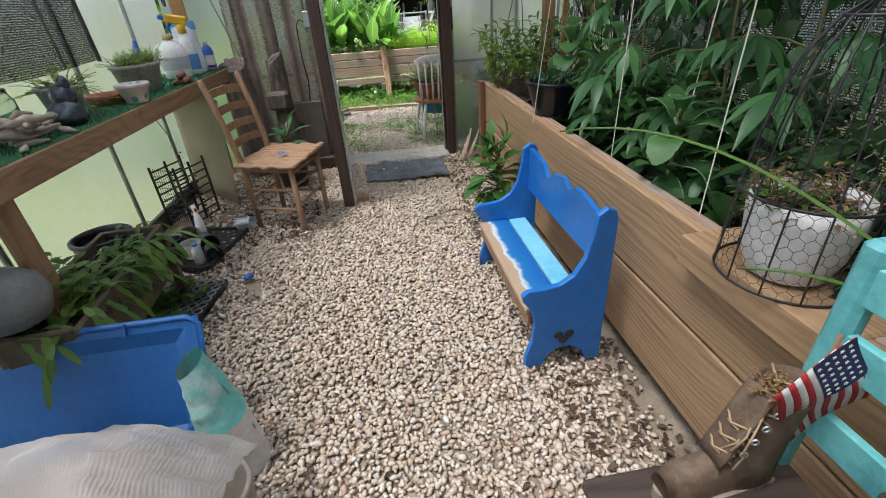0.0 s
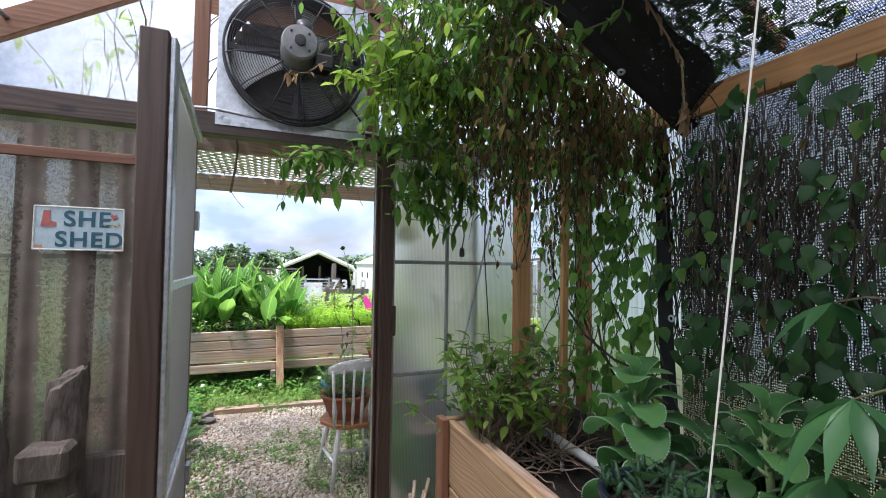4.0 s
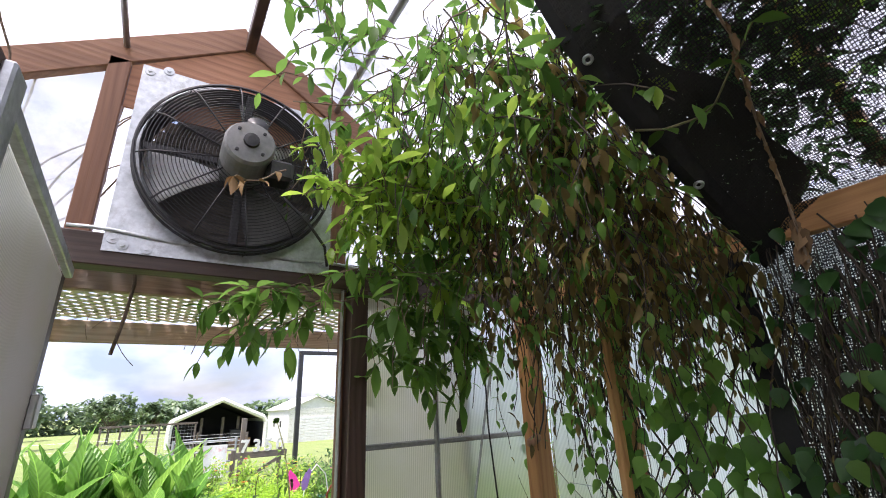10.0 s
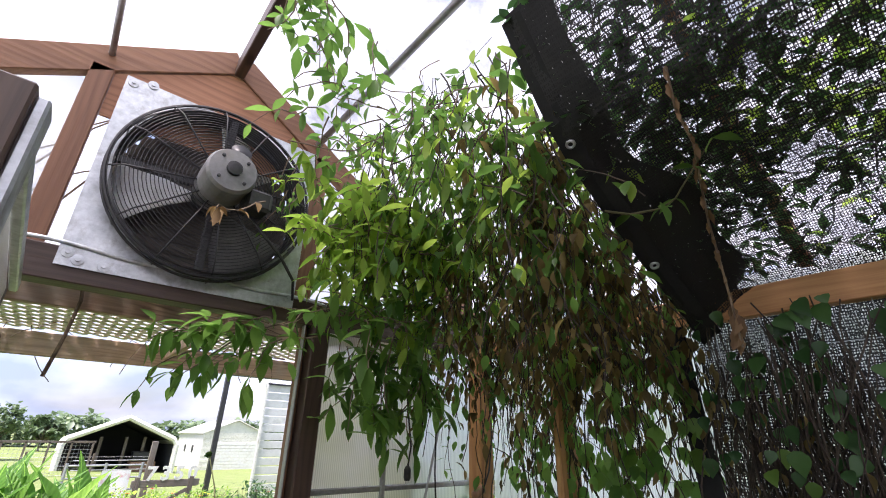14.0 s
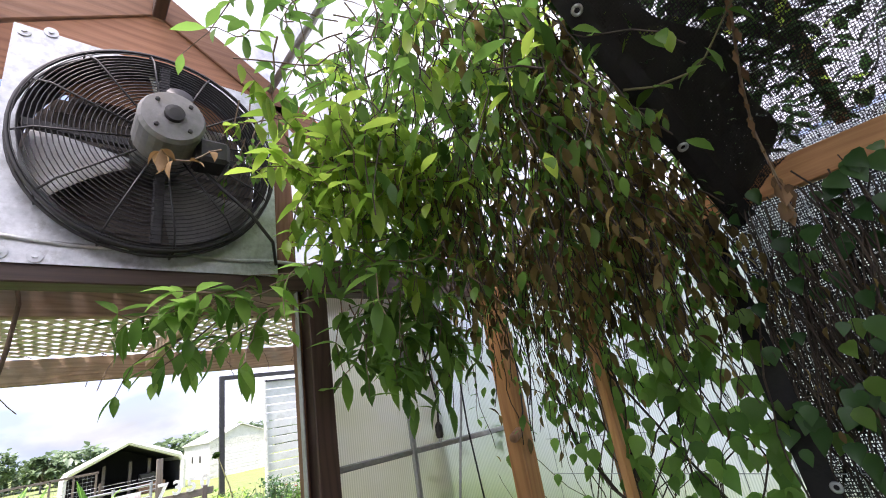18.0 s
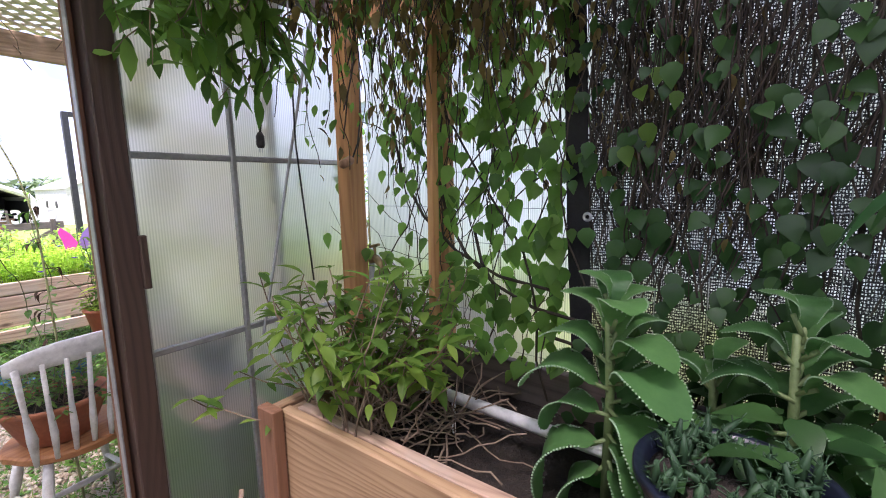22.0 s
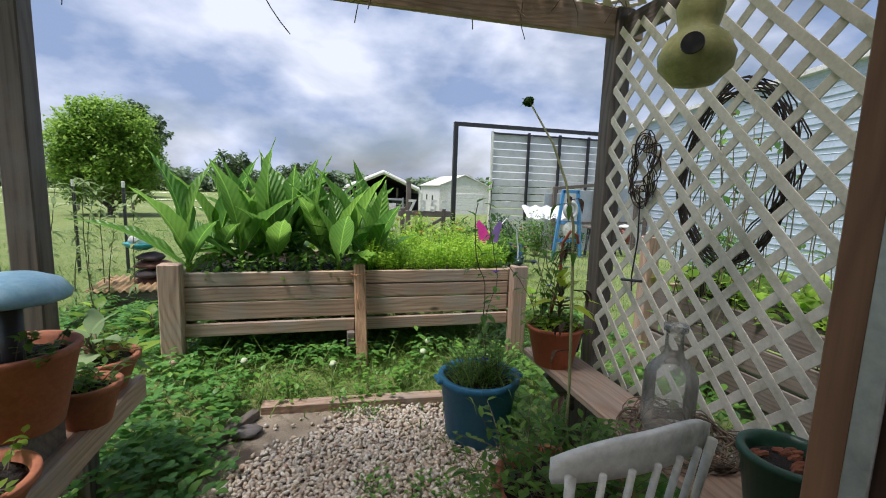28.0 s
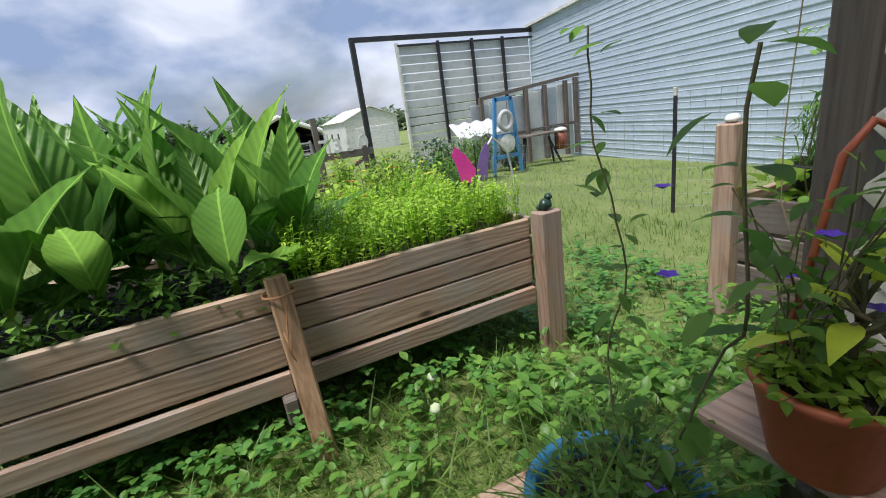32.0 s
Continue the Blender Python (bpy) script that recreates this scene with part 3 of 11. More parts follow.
# end wall with the doorway
wn_ = frame_of("wall_north", "timber end wall with cloudy plastic panels and an open doorway", "wall")
part("header", Build().beam((X0, Y1, 2.305), (X1, Y1, 2.305), 0.09, 0.12), DARKWOOD["x"], wn_, "dark-stained header beam")
part("stud", Build().beam((-0.245, Y1 + 0.01, 0), (-0.245, Y1 + 0.01, 2.245), 0.05, 0.09, (0, 1, 0)), DARKWOOD["z"], wn_)
jamb = part("jamb", Build().beam((0.86, Y1 - 0.02, -0.03), (0.86, Y1 - 0.02, 2.245), 0.08, 0.1, (0, 1, 0)), DARKWOOD["z"], wn_, "dark brown door jamb")
part("jamb_stop", Build().beam((0.808, Y1 + 0.02, -0.02), (0.808, Y1 + 0.02, 2.245), 0.02, 0.05, (0, 1, 0)), REDWOOD["z"], wn_)
part("door_strip", Build().beam((0.794, Y1 - 0.02, -0.02), (0.794, Y1 - 0.02, 2.245), 0.006, 0.03, (0, 1, 0)), PIPE, wn_, "narrow grey metal strip")
part("corner_stud", Build().beam((1.765, 5.03, 0), (1.765, 5.03, 2.25), 0.09, 0.09, (0, 1, 0)), STUD["z"], wn_, "honey-coloured timber stud")
part("corner_stud", Build().beam((-1.31, 5.11, 0), (-1.31, 5.11, 2.25), 0.09, 0.05, (0, 1, 0)), STUD["z"], wn_, "honey-coloured timber stud")
part("panel", Build().box((0.90, Y1 + 0.05, -0.03), (X1, Y1 + 0.056, 2.25), 0.001), POLY_Y, wn_, "cloudy twin-wall plastic panel")
part("panel", Build().box((X0, Y1 + 0.05, 0.02), (-0.27, Y1 + 0.056, 2.25), 0.001), POLY_Y, wn_, "cloudy twin-wall plastic panel")
for x in (1.30, 0.925, 1.93, -1.40):
    part("steel_bar", Build().beam((x, Y1 + 0.03, 0), (x, Y1 + 0.03, 2.25), 0.022, 0.022, (0, 1, 0)), PIPE, wn_)
for z in (1.57, 0.85):
    part("steel_bar", Build().beam((0.90, Y1 + 0.036, z), (X1, Y1 + 0.036, z), 0.022, 0.024), PIPE, wn_)
    part("steel_bar", Build().beam((X0, Y1 + 0.036, z), (-0.27, Y1 + 0.036, z), 0.022, 0.024), PIPE, wn_)
part("steel_bar", Build().beam((1.36, Y1 + 0.012, 0.8), (1.70, Y1 - 0.01, 2.2), 0.012, 0.012), PIPE, wn_)
part("steel_bar", Build().beam((-1.25, Y1 - 0.0, 2.14), (-0.95, Y1 - 0.0, 1.0), 0.012, 0.012), PIPE, wn_)
b = Build().grid(lambda u, v: (-1.0 + 0.71 * u, Y1 - 0.03 + 0.006 * math.sin(u * 62.0), 0.05 + 2.15 * v), 192, 1)
tan = setting("screen_panel", b, TANSHEET, "brown ribbed see-through screen sheet on the end wall", "screen")
tan.modifiers.new("thick", "SOLIDIFY").thickness = 0.004
for x in (-0.63, -0.92):
    part("screen_batten", Build().beam((x, Y1 - 0.002, 0.05), (x, Y1 - 0.002, 2.13), 0.035, 0.02, (0, 1, 0)), DARKWOOD["z"], wn_)
part("screen_rail", Build().beam((-1.03, Y1 - 0.055, 2.06), (-0.31, Y1 - 0.055, 2.06), 0.02, 0.05), REDWOOD["x"], wn_)

# gable over the doorway
slope_l, slope_r = (RIDGE_Z - EAVE) / (RIDGE_X - X0), (RIDGE_Z - EAVE) / (X1 - RIDGE_X)
part("rafter", Build().beam((X0, Y1, EAVE - 0.06), (RIDGE_X, Y1, RIDGE_Z - 0.06), 0.045, 0.12), REDWOOD["x"], wn_, "red-brown gable rafter")
part("rafter", Build().beam((X1, Y1, EAVE - 0.06), (RIDGE_X, Y1, RIDGE_Z - 0.06), 0.045, 0.12), REDWOOD["x"], wn_, "red-brown gable rafter")
for x in (-0.185, 0.765):
    part("gable_stud", Build().beam((x, Y1, 2.36), (x, Y1, RIDGE_Z - 0.1 - abs(x - RIDGE_X) * slope_l), 0.075, 0.045, (0, 1, 0)), REDWOOD["z"], wn_)
ply = Build().prism([(-0.145, 2.92), (0.725, 2.92), (0.725, 3.12), (0.32, 3.38), (0.25, 3.38), (-0.145, 3.12)], Matrix(((1, 0, 0, 0), (0, 0, 1, Y1 - 0.012), (0, 1, 0, 0), (0, 0, 0, 1))), 0.012)
part("gable_board", ply, wood("reddish_plywood", (0.36, 0.17, 0.085), (0.22, 0.095, 0.045), "x"), wn_, "reddish plywood peak board")
film = Build()
film.add([Vector((X0, Y1 + 0.06, 2.32)), Vector((-0.2, Y1 + 0.06, 2.32)), Vector((-0.2, Y1 + 0.06, 3.2)), Vector((X0, Y1 + 0.06, 2.40))], [(0, 1, 2, 3)])
film.add([Vector((0.8, Y1 + 0.06, 2.32)), Vector((X1, Y1 + 0.06, 2.32)), Vector((X1, Y1 + 0.06, 2.40)), Vector((0.8, Y1 + 0.06, 3.17))], [(0, 1, 2, 3)])
gf = part("gable_film", film, FILM, wn_, "thin clear plastic film")

# side walls, back wall and roof
ww = frame_of("wall_west", "cloudy plastic side wall on steel tubes", "wall")
part("panel", Build().box((X0 - 0.012, Y0, 0.02), (X0 - 0.006, Y1, EAVE), 0.001), POLY_X, ww)
for y in (4.55, 3.75, 2.7, 1.5, 0.3, -0.9):
    part("steel_tube", Build().tube([(X0 + 0.02, y, 0), (X0 + 0.02, y, EAVE)], 0.014, 8), PIPE, ww, smooth=True)
part("steel_tube", Build().tube([(X0 + 0.05, Y0, 1.59), (X0 + 0.05, Y1, 1.59)], 0.012, 8), PIPE, ww, smooth=True)
part("eave_beam", Build().beam((X0 + 0.02, Y0, EAVE - 0.06), (X0 + 0.02, Y1, EAVE - 0.06), 0.05, 0.13), REDWOOD["y"], ww)
part("base_strip", Build().box((X0, Y0, -0.01), (X0 + 0.03, Y1 - 0.02, 0.14)), BLACKPLASTIC, ww, "black plastic edging strip")
we = frame_of("wall_east", "wire-backed side wall overgrown with vines", "wall")
part("panel", Build().box((X1 + 0.05, Y0, 0.02), (X1 + 0.056, Y1, EAVE), 0.001), POLY_X, we)
part("eave_beam", Build().beam((X1 - 0.06, Y0, 2.278), (X1 - 0.06, Y1 - 0.06, 2.278), 0.05, 0.11), STUD["y"], we, "honey-coloured eave beam")
for y in (4.63, 3.10, 1.9, 0.6, -0.7):
    part("stud", Build().beam((X1 - 0.03, y, 0), (X1 - 0.03, y, 2.22), 0.05, 0.09, (0, 1, 0)), STUD["z"], we)
wire = Build()
for k in range(11):
    wire.tube([(X1 - 0.07, Y0, 0.75 + 0.15 * k), (X1 - 0.07, Y1 - 0.2, 0.75 + 0.15 * k)], 0.0015, 4)
for k in range(44):
    wire.tube([(X1 - 0.07, Y0 + 0.155 * k, 0.7), (X1 - 0.07, Y0 + 0.155 * k, 2.3)], 0.0015, 4)
part("wire_mesh", wire, PIPE, we, "welded wire trellis")
# this wall is never in view; its opaque boards block light from behind
ws = frame_of("wall_south", "unseen back wall, boarded opaque to keep light out", "wall")
part("panel", Build().box((X0, Y0 - 0.012, 0.0), (X1, Y0 - 0.002, EAVE), 0.001), REDWOOD["x"], ws)
part("gable_panel", Build().prism([(X0, EAVE), (X1, EAVE), (RIDGE_X, RIDGE_Z)], Matrix(((1, 0, 0, 0), (0, 0, 1, Y0 - 0.01), (0, 1, 0, 0), (0, 0, 0, 1))), 0.006), REDWOOD["x"], ws)
for x in (X0 + 0.05, 0.0, 1.0, X1 - 0.05):
    part("stud", Build().beam((x, Y0 + 0.04, 0), (x, Y0 + 0.04, EAVE), 0.05, 0.09, (0, 1, 0)), STUD["z"], ws)

roof = Build()
roof.grid(lambda u, v: (X0 - 0.03 + (RIDGE_X - X0 + 0.03) * u, Y0 + (Y1 + 0.1 - Y0) * v, EAVE + 0.012 + (RIDGE_Z - EAVE) * u), 6, 10)
roof.grid(lambda u, v: (RIDGE_X + (X1 + 0.03 - RIDGE_X) * u, Y0 + (Y1 + 0.1 - Y0) * v, RIDGE_Z + 0.012 - (RIDGE_Z - EAVE) * u), 6, 10)
setting("ceiling", roof, FILM, "cloudy translucent plastic roof with grime patches", "roof")
rf = frame_of("roof_frame", "red-brown ridge beam with thin purlins under the plastic roof", "roof frame")
part("ridge_beam", Build().beam((RIDGE_X, Y0, RIDGE_Z - 0.11), (RIDGE_X, Y1 - 0.03, RIDGE_Z - 0.11), 0.045, 0.1), DARKWOOD["y"], rf)
for y in (3.55, 1.7, -0.1):
    for x in (X0, X1):
        part("rafter", Build().beam((x, y, EAVE - 0.02), (RIDGE_X, y, RIDGE_Z - 0.04), 0.04, 0.05), REDWOOD["x"], rf)
for f in (0.26, 0.72):
    x = RIDGE_X + (X1 - RIDGE_X) * f
    part("purlin", Build().tube([(x, Y0, RIDGE_Z - 0.04 - (RIDGE_Z - EAVE) * f), (x, Y1, RIDGE_Z - 0.04 - (RIDGE_Z - EAVE) * f)], 0.017, 8), PIPE, rf, smooth=True)
    x = RIDGE_X + (X0 - RIDGE_X) * f
    part("purlin", Build().tube([(x, Y0, RIDGE_Z - 0.04 - (RIDGE_Z - EAVE) * f), (x, Y1, RIDGE_Z - 0.04 - (RIDGE_Z - EAVE) * f)], 0.012, 8), PIPE, rf, smooth=True)

# shade cloth along the vine wall and over that side of the roof
cl = Build()
cl.grid(lambda u, v: (X1 - 0.02 + 0.012 * math.sin(9 * u + 4 * v), Y0 + (3.97 - Y0) * u, 0.55 + 1.72 * v), 30, 8)
sc = thing("shade_cloth", "black knitted shade cloth hung behind the vines", "shade cloth")
part("cloth", cl, SHADE, sc)
b = Build()
b.grid(lambda u, v: (1.865 - 0.012 * math.sin(5 * v), 3.905 + 0.08 * u + 0.075 * v, 0.75 + 1.47 * v), 2, 8)
part("hem", b, HEMBLACK, sc, "black reinforced cloth hem with brass eyelets")
for y, z in ((3.955, 1.327), (3.99, 1.86)):
    part("eyelet", Build().ring((1.85, y - 0.015, z), 0.012, 0.005, (1, 0, 0), 16, 6), STEEL, sc, smooth=True)
sr = thing("shade_cloth", "black knitted shade cloth slung under the vine side of the roof", "shade cloth")


def under_roof(x, drop=0.07):
    return RIDGE_Z - drop - abs(x - RIDGE_X) * (slope_r if x > RIDGE_X else slope_l)


def cloth_z(x, y=3.93):
    """The slung cloth's height: a slack line below the rafters, steeper towards the ridge, lifting away from the hem."""
    return 2.67 - 0.6 * (x - 1.06) + 1.1 * max(0.0, 1.06 - x) ** 1.3 + 0.03 * min(max(3.93 - y, 0.0), 2.0) + min(0.175, 0.8 * max(3.93 - y, 0.0)) * min(max((x - 1.1) / 0.8, 0.0), 1.0) + 0.012 * math.sin(4.1 * y + 5 * x)


CX = 0.80
b = Build().grid(lambda u, v: (CX + (1.94 - CX) * u, Y0 + (3.93 - Y0) * v, cloth_z(CX + (1.94 - CX) * u, Y0 + (3.93 - Y0) * v)), 14, 70)
part("cloth", b, SHADEROOF, sr)
b = Build().grid(lambda u, v: (CX + (1.94 - CX) * u, 3.73 + 0.195 * v + (1 - v) * (0.05 * math.sin(7 * u) + 0.025 * math.sin(19 * u + 1)), cloth_z(CX + (1.94 - CX) * u, 3.73 + 0.195 * v) + 0.02), 40, 4)
part("folded_edge", b, SHADEFOLD, sr, "doubled edge of the cloth")
b = Build().grid(lambda u, v: (CX + (1.94 - CX) * u, 3.865 + 0.075 * v, cloth_z(CX + (1.94 - CX) * u, 3.865 + 0.075 * v) - 0.006 + 0.01 * math.sin(6 * u + 3 * v)), 16, 2)
part("hem", b, HEMBLACK, sr, "black reinforced cloth hem with brass eyelets")
for x in (1.062, 1.523):
    part("eyelet", Build().ring((x, 3.90, cloth_z(x) - 0.012), 0.012, 0.005, (0.5, 0.3, 1), 16, 6), STEEL, sr, smooth=True)
sl = thing("shade_cloth", "black shade cloth square fixed over the potting bench wall", "shade cloth")
part("cloth", Build().grid(lambda u, v: (X0 + 0.07 + 0.02 * v, 2.0 + 1.92 * u - 0.12 * v, 1.16 + 1.1 * v + 0.015 * math.sin(7 * u)), 14, 8), SHADE, sl)
part("hem", Build().grid(lambda u, v: (X0 + 0.078 + 0.02 * v, 3.88 + 0.05 * u - 0.12 * v, 1.16 + 1.1 * v), 2, 6), BLACKPLASTIC, sl)
part("hem", Build().grid(lambda u, v: (X0 + 0.085, 2.0 + 1.85 * u, 1.55 + 0.03 * v), 6, 2), BLACKPLASTIC, sl)
for k in range(3):
    part("hem", Build().grid(lambda u, v, k=k: (X0 + 0.08 + 0.02 * v, 3.55 - 0.55 * k + 0.025 * u - 0.1 * v, 1.16 + 1.1 * v), 2, 6), BLACKPLASTIC, sl)

# ground outside
xs = [-4000, -400, -120, -40, -12, -4, X0 - 0.1, 0.2, X1 + 0.1, 3.0, 5, 8, 11, 16, 40, 120, 400, 4000]
ys = [-4000, -400, -60, -10, Y0 - 0.1, 1.0, 3.0, Y1 + 0.1, 6, 7, 8, 9, 12, 16, 22, 30, 45, 60, 69, 120, 400, 1200, 4000]
b = Build()
b.v = [Vector((x, y, gz(x, y) - 0.025)) for y in ys for x in xs]
b.f = [(j * len(xs) + i, j * len(xs) + i + 1, (j + 1) * len(xs) + i + 1, (j + 1) * len(xs) + i) for j in range(len(ys) - 1) for i in range(len(xs) - 1)
       if not (X0 - 0.2 < xs[i] < X1 and Y0 - 0.2 < ys[j] < Y1)]
m, nt, bs = shader("lawn_ground")
vec = coords(nt, shift=False)
near = ramp(nt, tex_noise(nt, vec, 0.9, 8.0, 0.65), [(0.35, (0.13, 0.19, 0.05)), (0.52, (0.19, 0.26, 0.065)), (0.72, (0.28, 0.27, 0.13))])
nt.links.new(blend(nt, 0.4, near, ramp(nt, tex_noise(nt, vec, 55.0, 4.0), [(0.3, (0.06, 0.08, 0.025)), (0.7, (0.26, 0.30, 0.09))])), bs.inputs["Base Color"])
bs.inputs["Roughness"].default_value = 0.95
bumped(nt, bs, tex_noise(nt, vec, 70.0, 4.0), 0.8, 0.03)
LAWN = m
setting("ground", b, LAWN, "rough green lawn with clover and bare patches", "ground")

# ---- things inside ----
# raised bed of pine planks along the vine wall
BX = 1.10


def bed_top(y):
    return 0.69 + 0.012 * (y - 2)


bed = thing("raised_bed", "long raised planting bed of knotty pine planks", "raised bed", (0, 0, 0))
for z0, z1 in ((0.02, 0.35), (0.36, 0.69)):
    for y0, y1 in ((-1.5, 0.62), (0.63, 4.70)):
        a, c = bed_top(y0) - 0.69, bed_top(y1) - 0.69
        part("plank", Build().beam((BX + 0.02, y0, (z0 + z1) / 2 + a), (BX + 0.02, y1, (z0 + z1) / 2 + c), 0.04, z1 - z0, bevel=0.006), PINE["y"], bed)
part("plank", Build().beam((BX - 0.01, 4.73, 0.365), (1.93, 4.73, 0.365), 0.04, 0.72, bevel=0.006), PINE["x"], bed)
part("corner_post", Build().beam((BX - 0.025, 4.715, -0.05), (BX - 0.025, 4.715, 0.735), 0.04, 0.09, (0, 1, 0)), REDWOOD["z"], bed)
part("corner_post", Build().beam((BX + 0.09, 4.66, -0.05), (BX + 0.09, 4.66, 0.71), 0.09, 0.09, (0, 1, 0)), PINE["z"], bed)
part("cap_board", Build().beam((BX + 0.062, -1.5, 0.678 - 0.042), (BX + 0.062, 4.66, 0.68 + 0.012 * 2.66), 0.042, 0.022, bevel=0.003), WORN["y"], bed, "grey inner edge board")
part("back_plank", Build().beam((1.90, -1.5, 0.42), (1.90, 4.70, 0.50), 0.04, 0.45), OLD["y"], bed)
part("soil", Build().grid(lambda u, v: (BX + 0.03 + (1.90 - BX - 0.03) * u, -1.5 + 6.2 * v, 0.555 + 0.03 * noise.noise(Vector((u * 6, v * 40, 0)))), 14, 90), SOIL, bed, "dark crumbly soil", smooth=True)
pv = thing("irrigation_pipe", "white plastic irrigation pipe lying in the raised bed", "pipe")
part("pipe", Build().tube([(1.46, -1.4, 0.68), (1.47, 1.5, 0.68), (1.485, 3.05, 0.685)], 0.021, 12), WHITEPLASTIC, pv, smooth=True)
part("pipe", Build().tube([(1.485, 3.07, 0.685), (1.55, 4.45, 0.69)], 0.021, 12), WHITEPLASTIC, pv, smooth=True)
part("coupling", Build().tube([(1.484, 3.02, 0.685), (1.488, 3.11, 0.685)], 0.026, 12), BLACKPLASTIC, pv, "black pipe coupling", smooth=True)
for y in (0.4, 1.9, 3.4, 4.3):
    part("stake", Build().tube([(1.475 + 0.014 * y, y, 0.54), (1.475 + 0.014 * y, y, 0.68)], 0.008, 6), WHITEPLASTIC, pv)

# blue garden bench
LIGHTBLUE = surface("pale_blue_paint", (0.14, 0.48, 0.68), (0.22, 0.58, 0.76), 7, 0.45, 0.1)
m, nt, bs = shader("sea_picture_paint")
vec = coords(nt, shift=False)
sep = nt.nodes.new("ShaderNodeSeparateXYZ")
nt.links.new(vec, sep.inputs[0])
edge = maths(nt, "ADD", sep.outputs["X"], maths(nt, "MULTIPLY", tex_noise(nt, vec, 9.0, 6.0), 0.09))
nt.links.new(ramp(nt, edge, [(0.0, (0.40, 0.29, 0.19)), (0.095, (0.44, 0.33, 0.22)), (0.105, (0.62, 0.68, 0.70)), (0.125, (0.02, 0.17, 0.42)), (0.2, (0.012, 0.12, 0.40)), (0.3, (0.03, 0.2, 0.5))]), bs.inputs["Base Color"])
bs.inputs["Roughness"].default_value = 0.4
SEAPAINT = m
bench = thing("garden_bench", "small blue painted bench with a sea picture on its seat", "bench", (0.655, 2.165, gz(0.8, 2.4) - 0.005))
prof = [(0.0, 0.0), (0.075, 0.0), (0.10, 0.06), (0.15, 0.095), (0.20, 0.095), (0.25, 0.06), (0.275, 0.0), (0.335, 0.0), (0.335, 0.68), (0.325, 0.71), (0.29, 0.725), (0.255, 0.70),
        (0.245, 0.62), (0.225, 0.52), (0.185, 0.45), (0.13, 0.415), (0.06, 0.405), (0.005, 0.405), (-0.02, 0.385), (-0.015, 0.355), (0.02, 0.31), (0.035, 0.24), (0.03, 0.15), (0.005, 0.07)]
for y in (0.0, 0.86):
    e = part("end_panel", Build().prism(prof, Matrix(((1, 0, 0, 0), (0, 0, 1, y), (0, 1, 0, 0), (0, 0, 0, 1))), 0.028), BLUEPAINT, bench)
    bv = e.modifiers.new("worn_edge", "BEVEL")
    bv.width, bv.segments, bv.limit_method = 0.005, 2, "ANGLE"
    # flat black blobs stand in for the shade of a heart-shaped cut-out
    hole = Build()
    for k in range(3):
        hole.blob((0.165 + 0.024 * (k - 1), y - 0.001, 0.165 - (0.028 if k == 1 else 0.0)), (0.021, 0.004, 0.021), 0.05, 12, 6)
    part("heart_cutout", hole, BLACKPLASTIC, bench, "dark heart-shaped patch for the shade in a cut-out", smooth=True)
part("seat_board", Build().box((0.005, 0.03, 0.275), (0.17, 0.858, 0.298), 0.005), SEAPAINT, bench, "seat board painted with sand, surf and sea")
part("seat_board", Build().box((0.178, 0.03, 0.275), (0.275, 0.858, 0.298), 0.005), LIGHTBLUE, bench, "pale blue seat board")
part("apron", Build().box((0.012, 0.03, 0.215), (0.03, 0.858, 0.272), 0.003), CHAIRWOOD, bench)
top = [(0.03 + 0.828 * k / 20, 0.655 + 0.045 * abs(math.sin(k / 20 * math.pi * 1.5)) ** 0.7 - (0.03 if 6 < k < 9 or 12 < k < 15 else 0)) for k in range(21)]
back = part("backrest", Build().prism([(0.03, 0.47), (0.858, 0.47)] + top[::-1], Matrix(((0, 0, 1, 0.285), (1, 0, 0, 0), (0, 1, 0, 0), (0, 0, 0, 1))), 0.022), BLUEPAINT, bench)

# ladder-back chair with a driftwood slab on its seat
chair = thing("ladder_back_chair", "worn wooden ladder-back chair with turned posts", "chair", (-0.54, 3.91, gz(-0.54, 3.91)), -20)
hw, hd, sh = 0.185, 0.175, 0.44
for sx in (-1, 1):
    part("front_leg", Build().tube([(sx * 0.0 + (hd), sx * hw, 0), (hd, sx * hw, 0.03), (hd, sx * hw, 0.47)], [0.016, 0.019, 0.021], 10), CHAIRWOOD, chair, smooth=True)
    part("back_post", Build().tube([(-hd, sx * hw * 0.9, 0), (-hd, sx * hw * 0.9, 0.45), (-hd - 0.05, sx * hw, 0.75), (-hd - 0.11, sx * hw, 0.99), (-hd - 0.113, sx * hw, 1.01)], [0.017, 0.021, 0.021, 0.019, 0.010], 10), CHAIRWOOD, chair, smooth=True)
    for z in (0.16, 0.30):
        part("side_rung", Build().tube([(-hd, sx * hw * 0.9, z), (0, sx * hw * 0.95, z), (hd, sx * hw, z)], [0.009, 0.012, 0.009], 8), CHAIRWOOD, chair, smooth=True)
    part("seat_rail", Build().tube([(-hd, sx * hw * 0.9, 0.435), (hd, sx * hw, 0.435)], 0.014, 8), CHAIRWOOD, chair, smooth=True)
for z in (0.20, 0.33):
    part("front_rung", Build().tube([(hd, -hw, z), (hd, 0, z), (hd, hw, z)], [0.009, 0.012, 0.009], 8), CHAIRWOOD, chair, smooth=True)
part("back_rung", Build().tube([(-hd, -hw * 0.9, 0.23), (-hd, hw * 0.9, 0.23)], 0.010, 8), CHAIRWOOD, chair, smooth=True)
for x in (-hd, hd):
    part("seat_rail", Build().tube([(x, -hw * 0.9, 0.425), (x, hw * 0.9, 0.425)], 0.014, 8), CHAIRWOOD, chair, smooth=True)
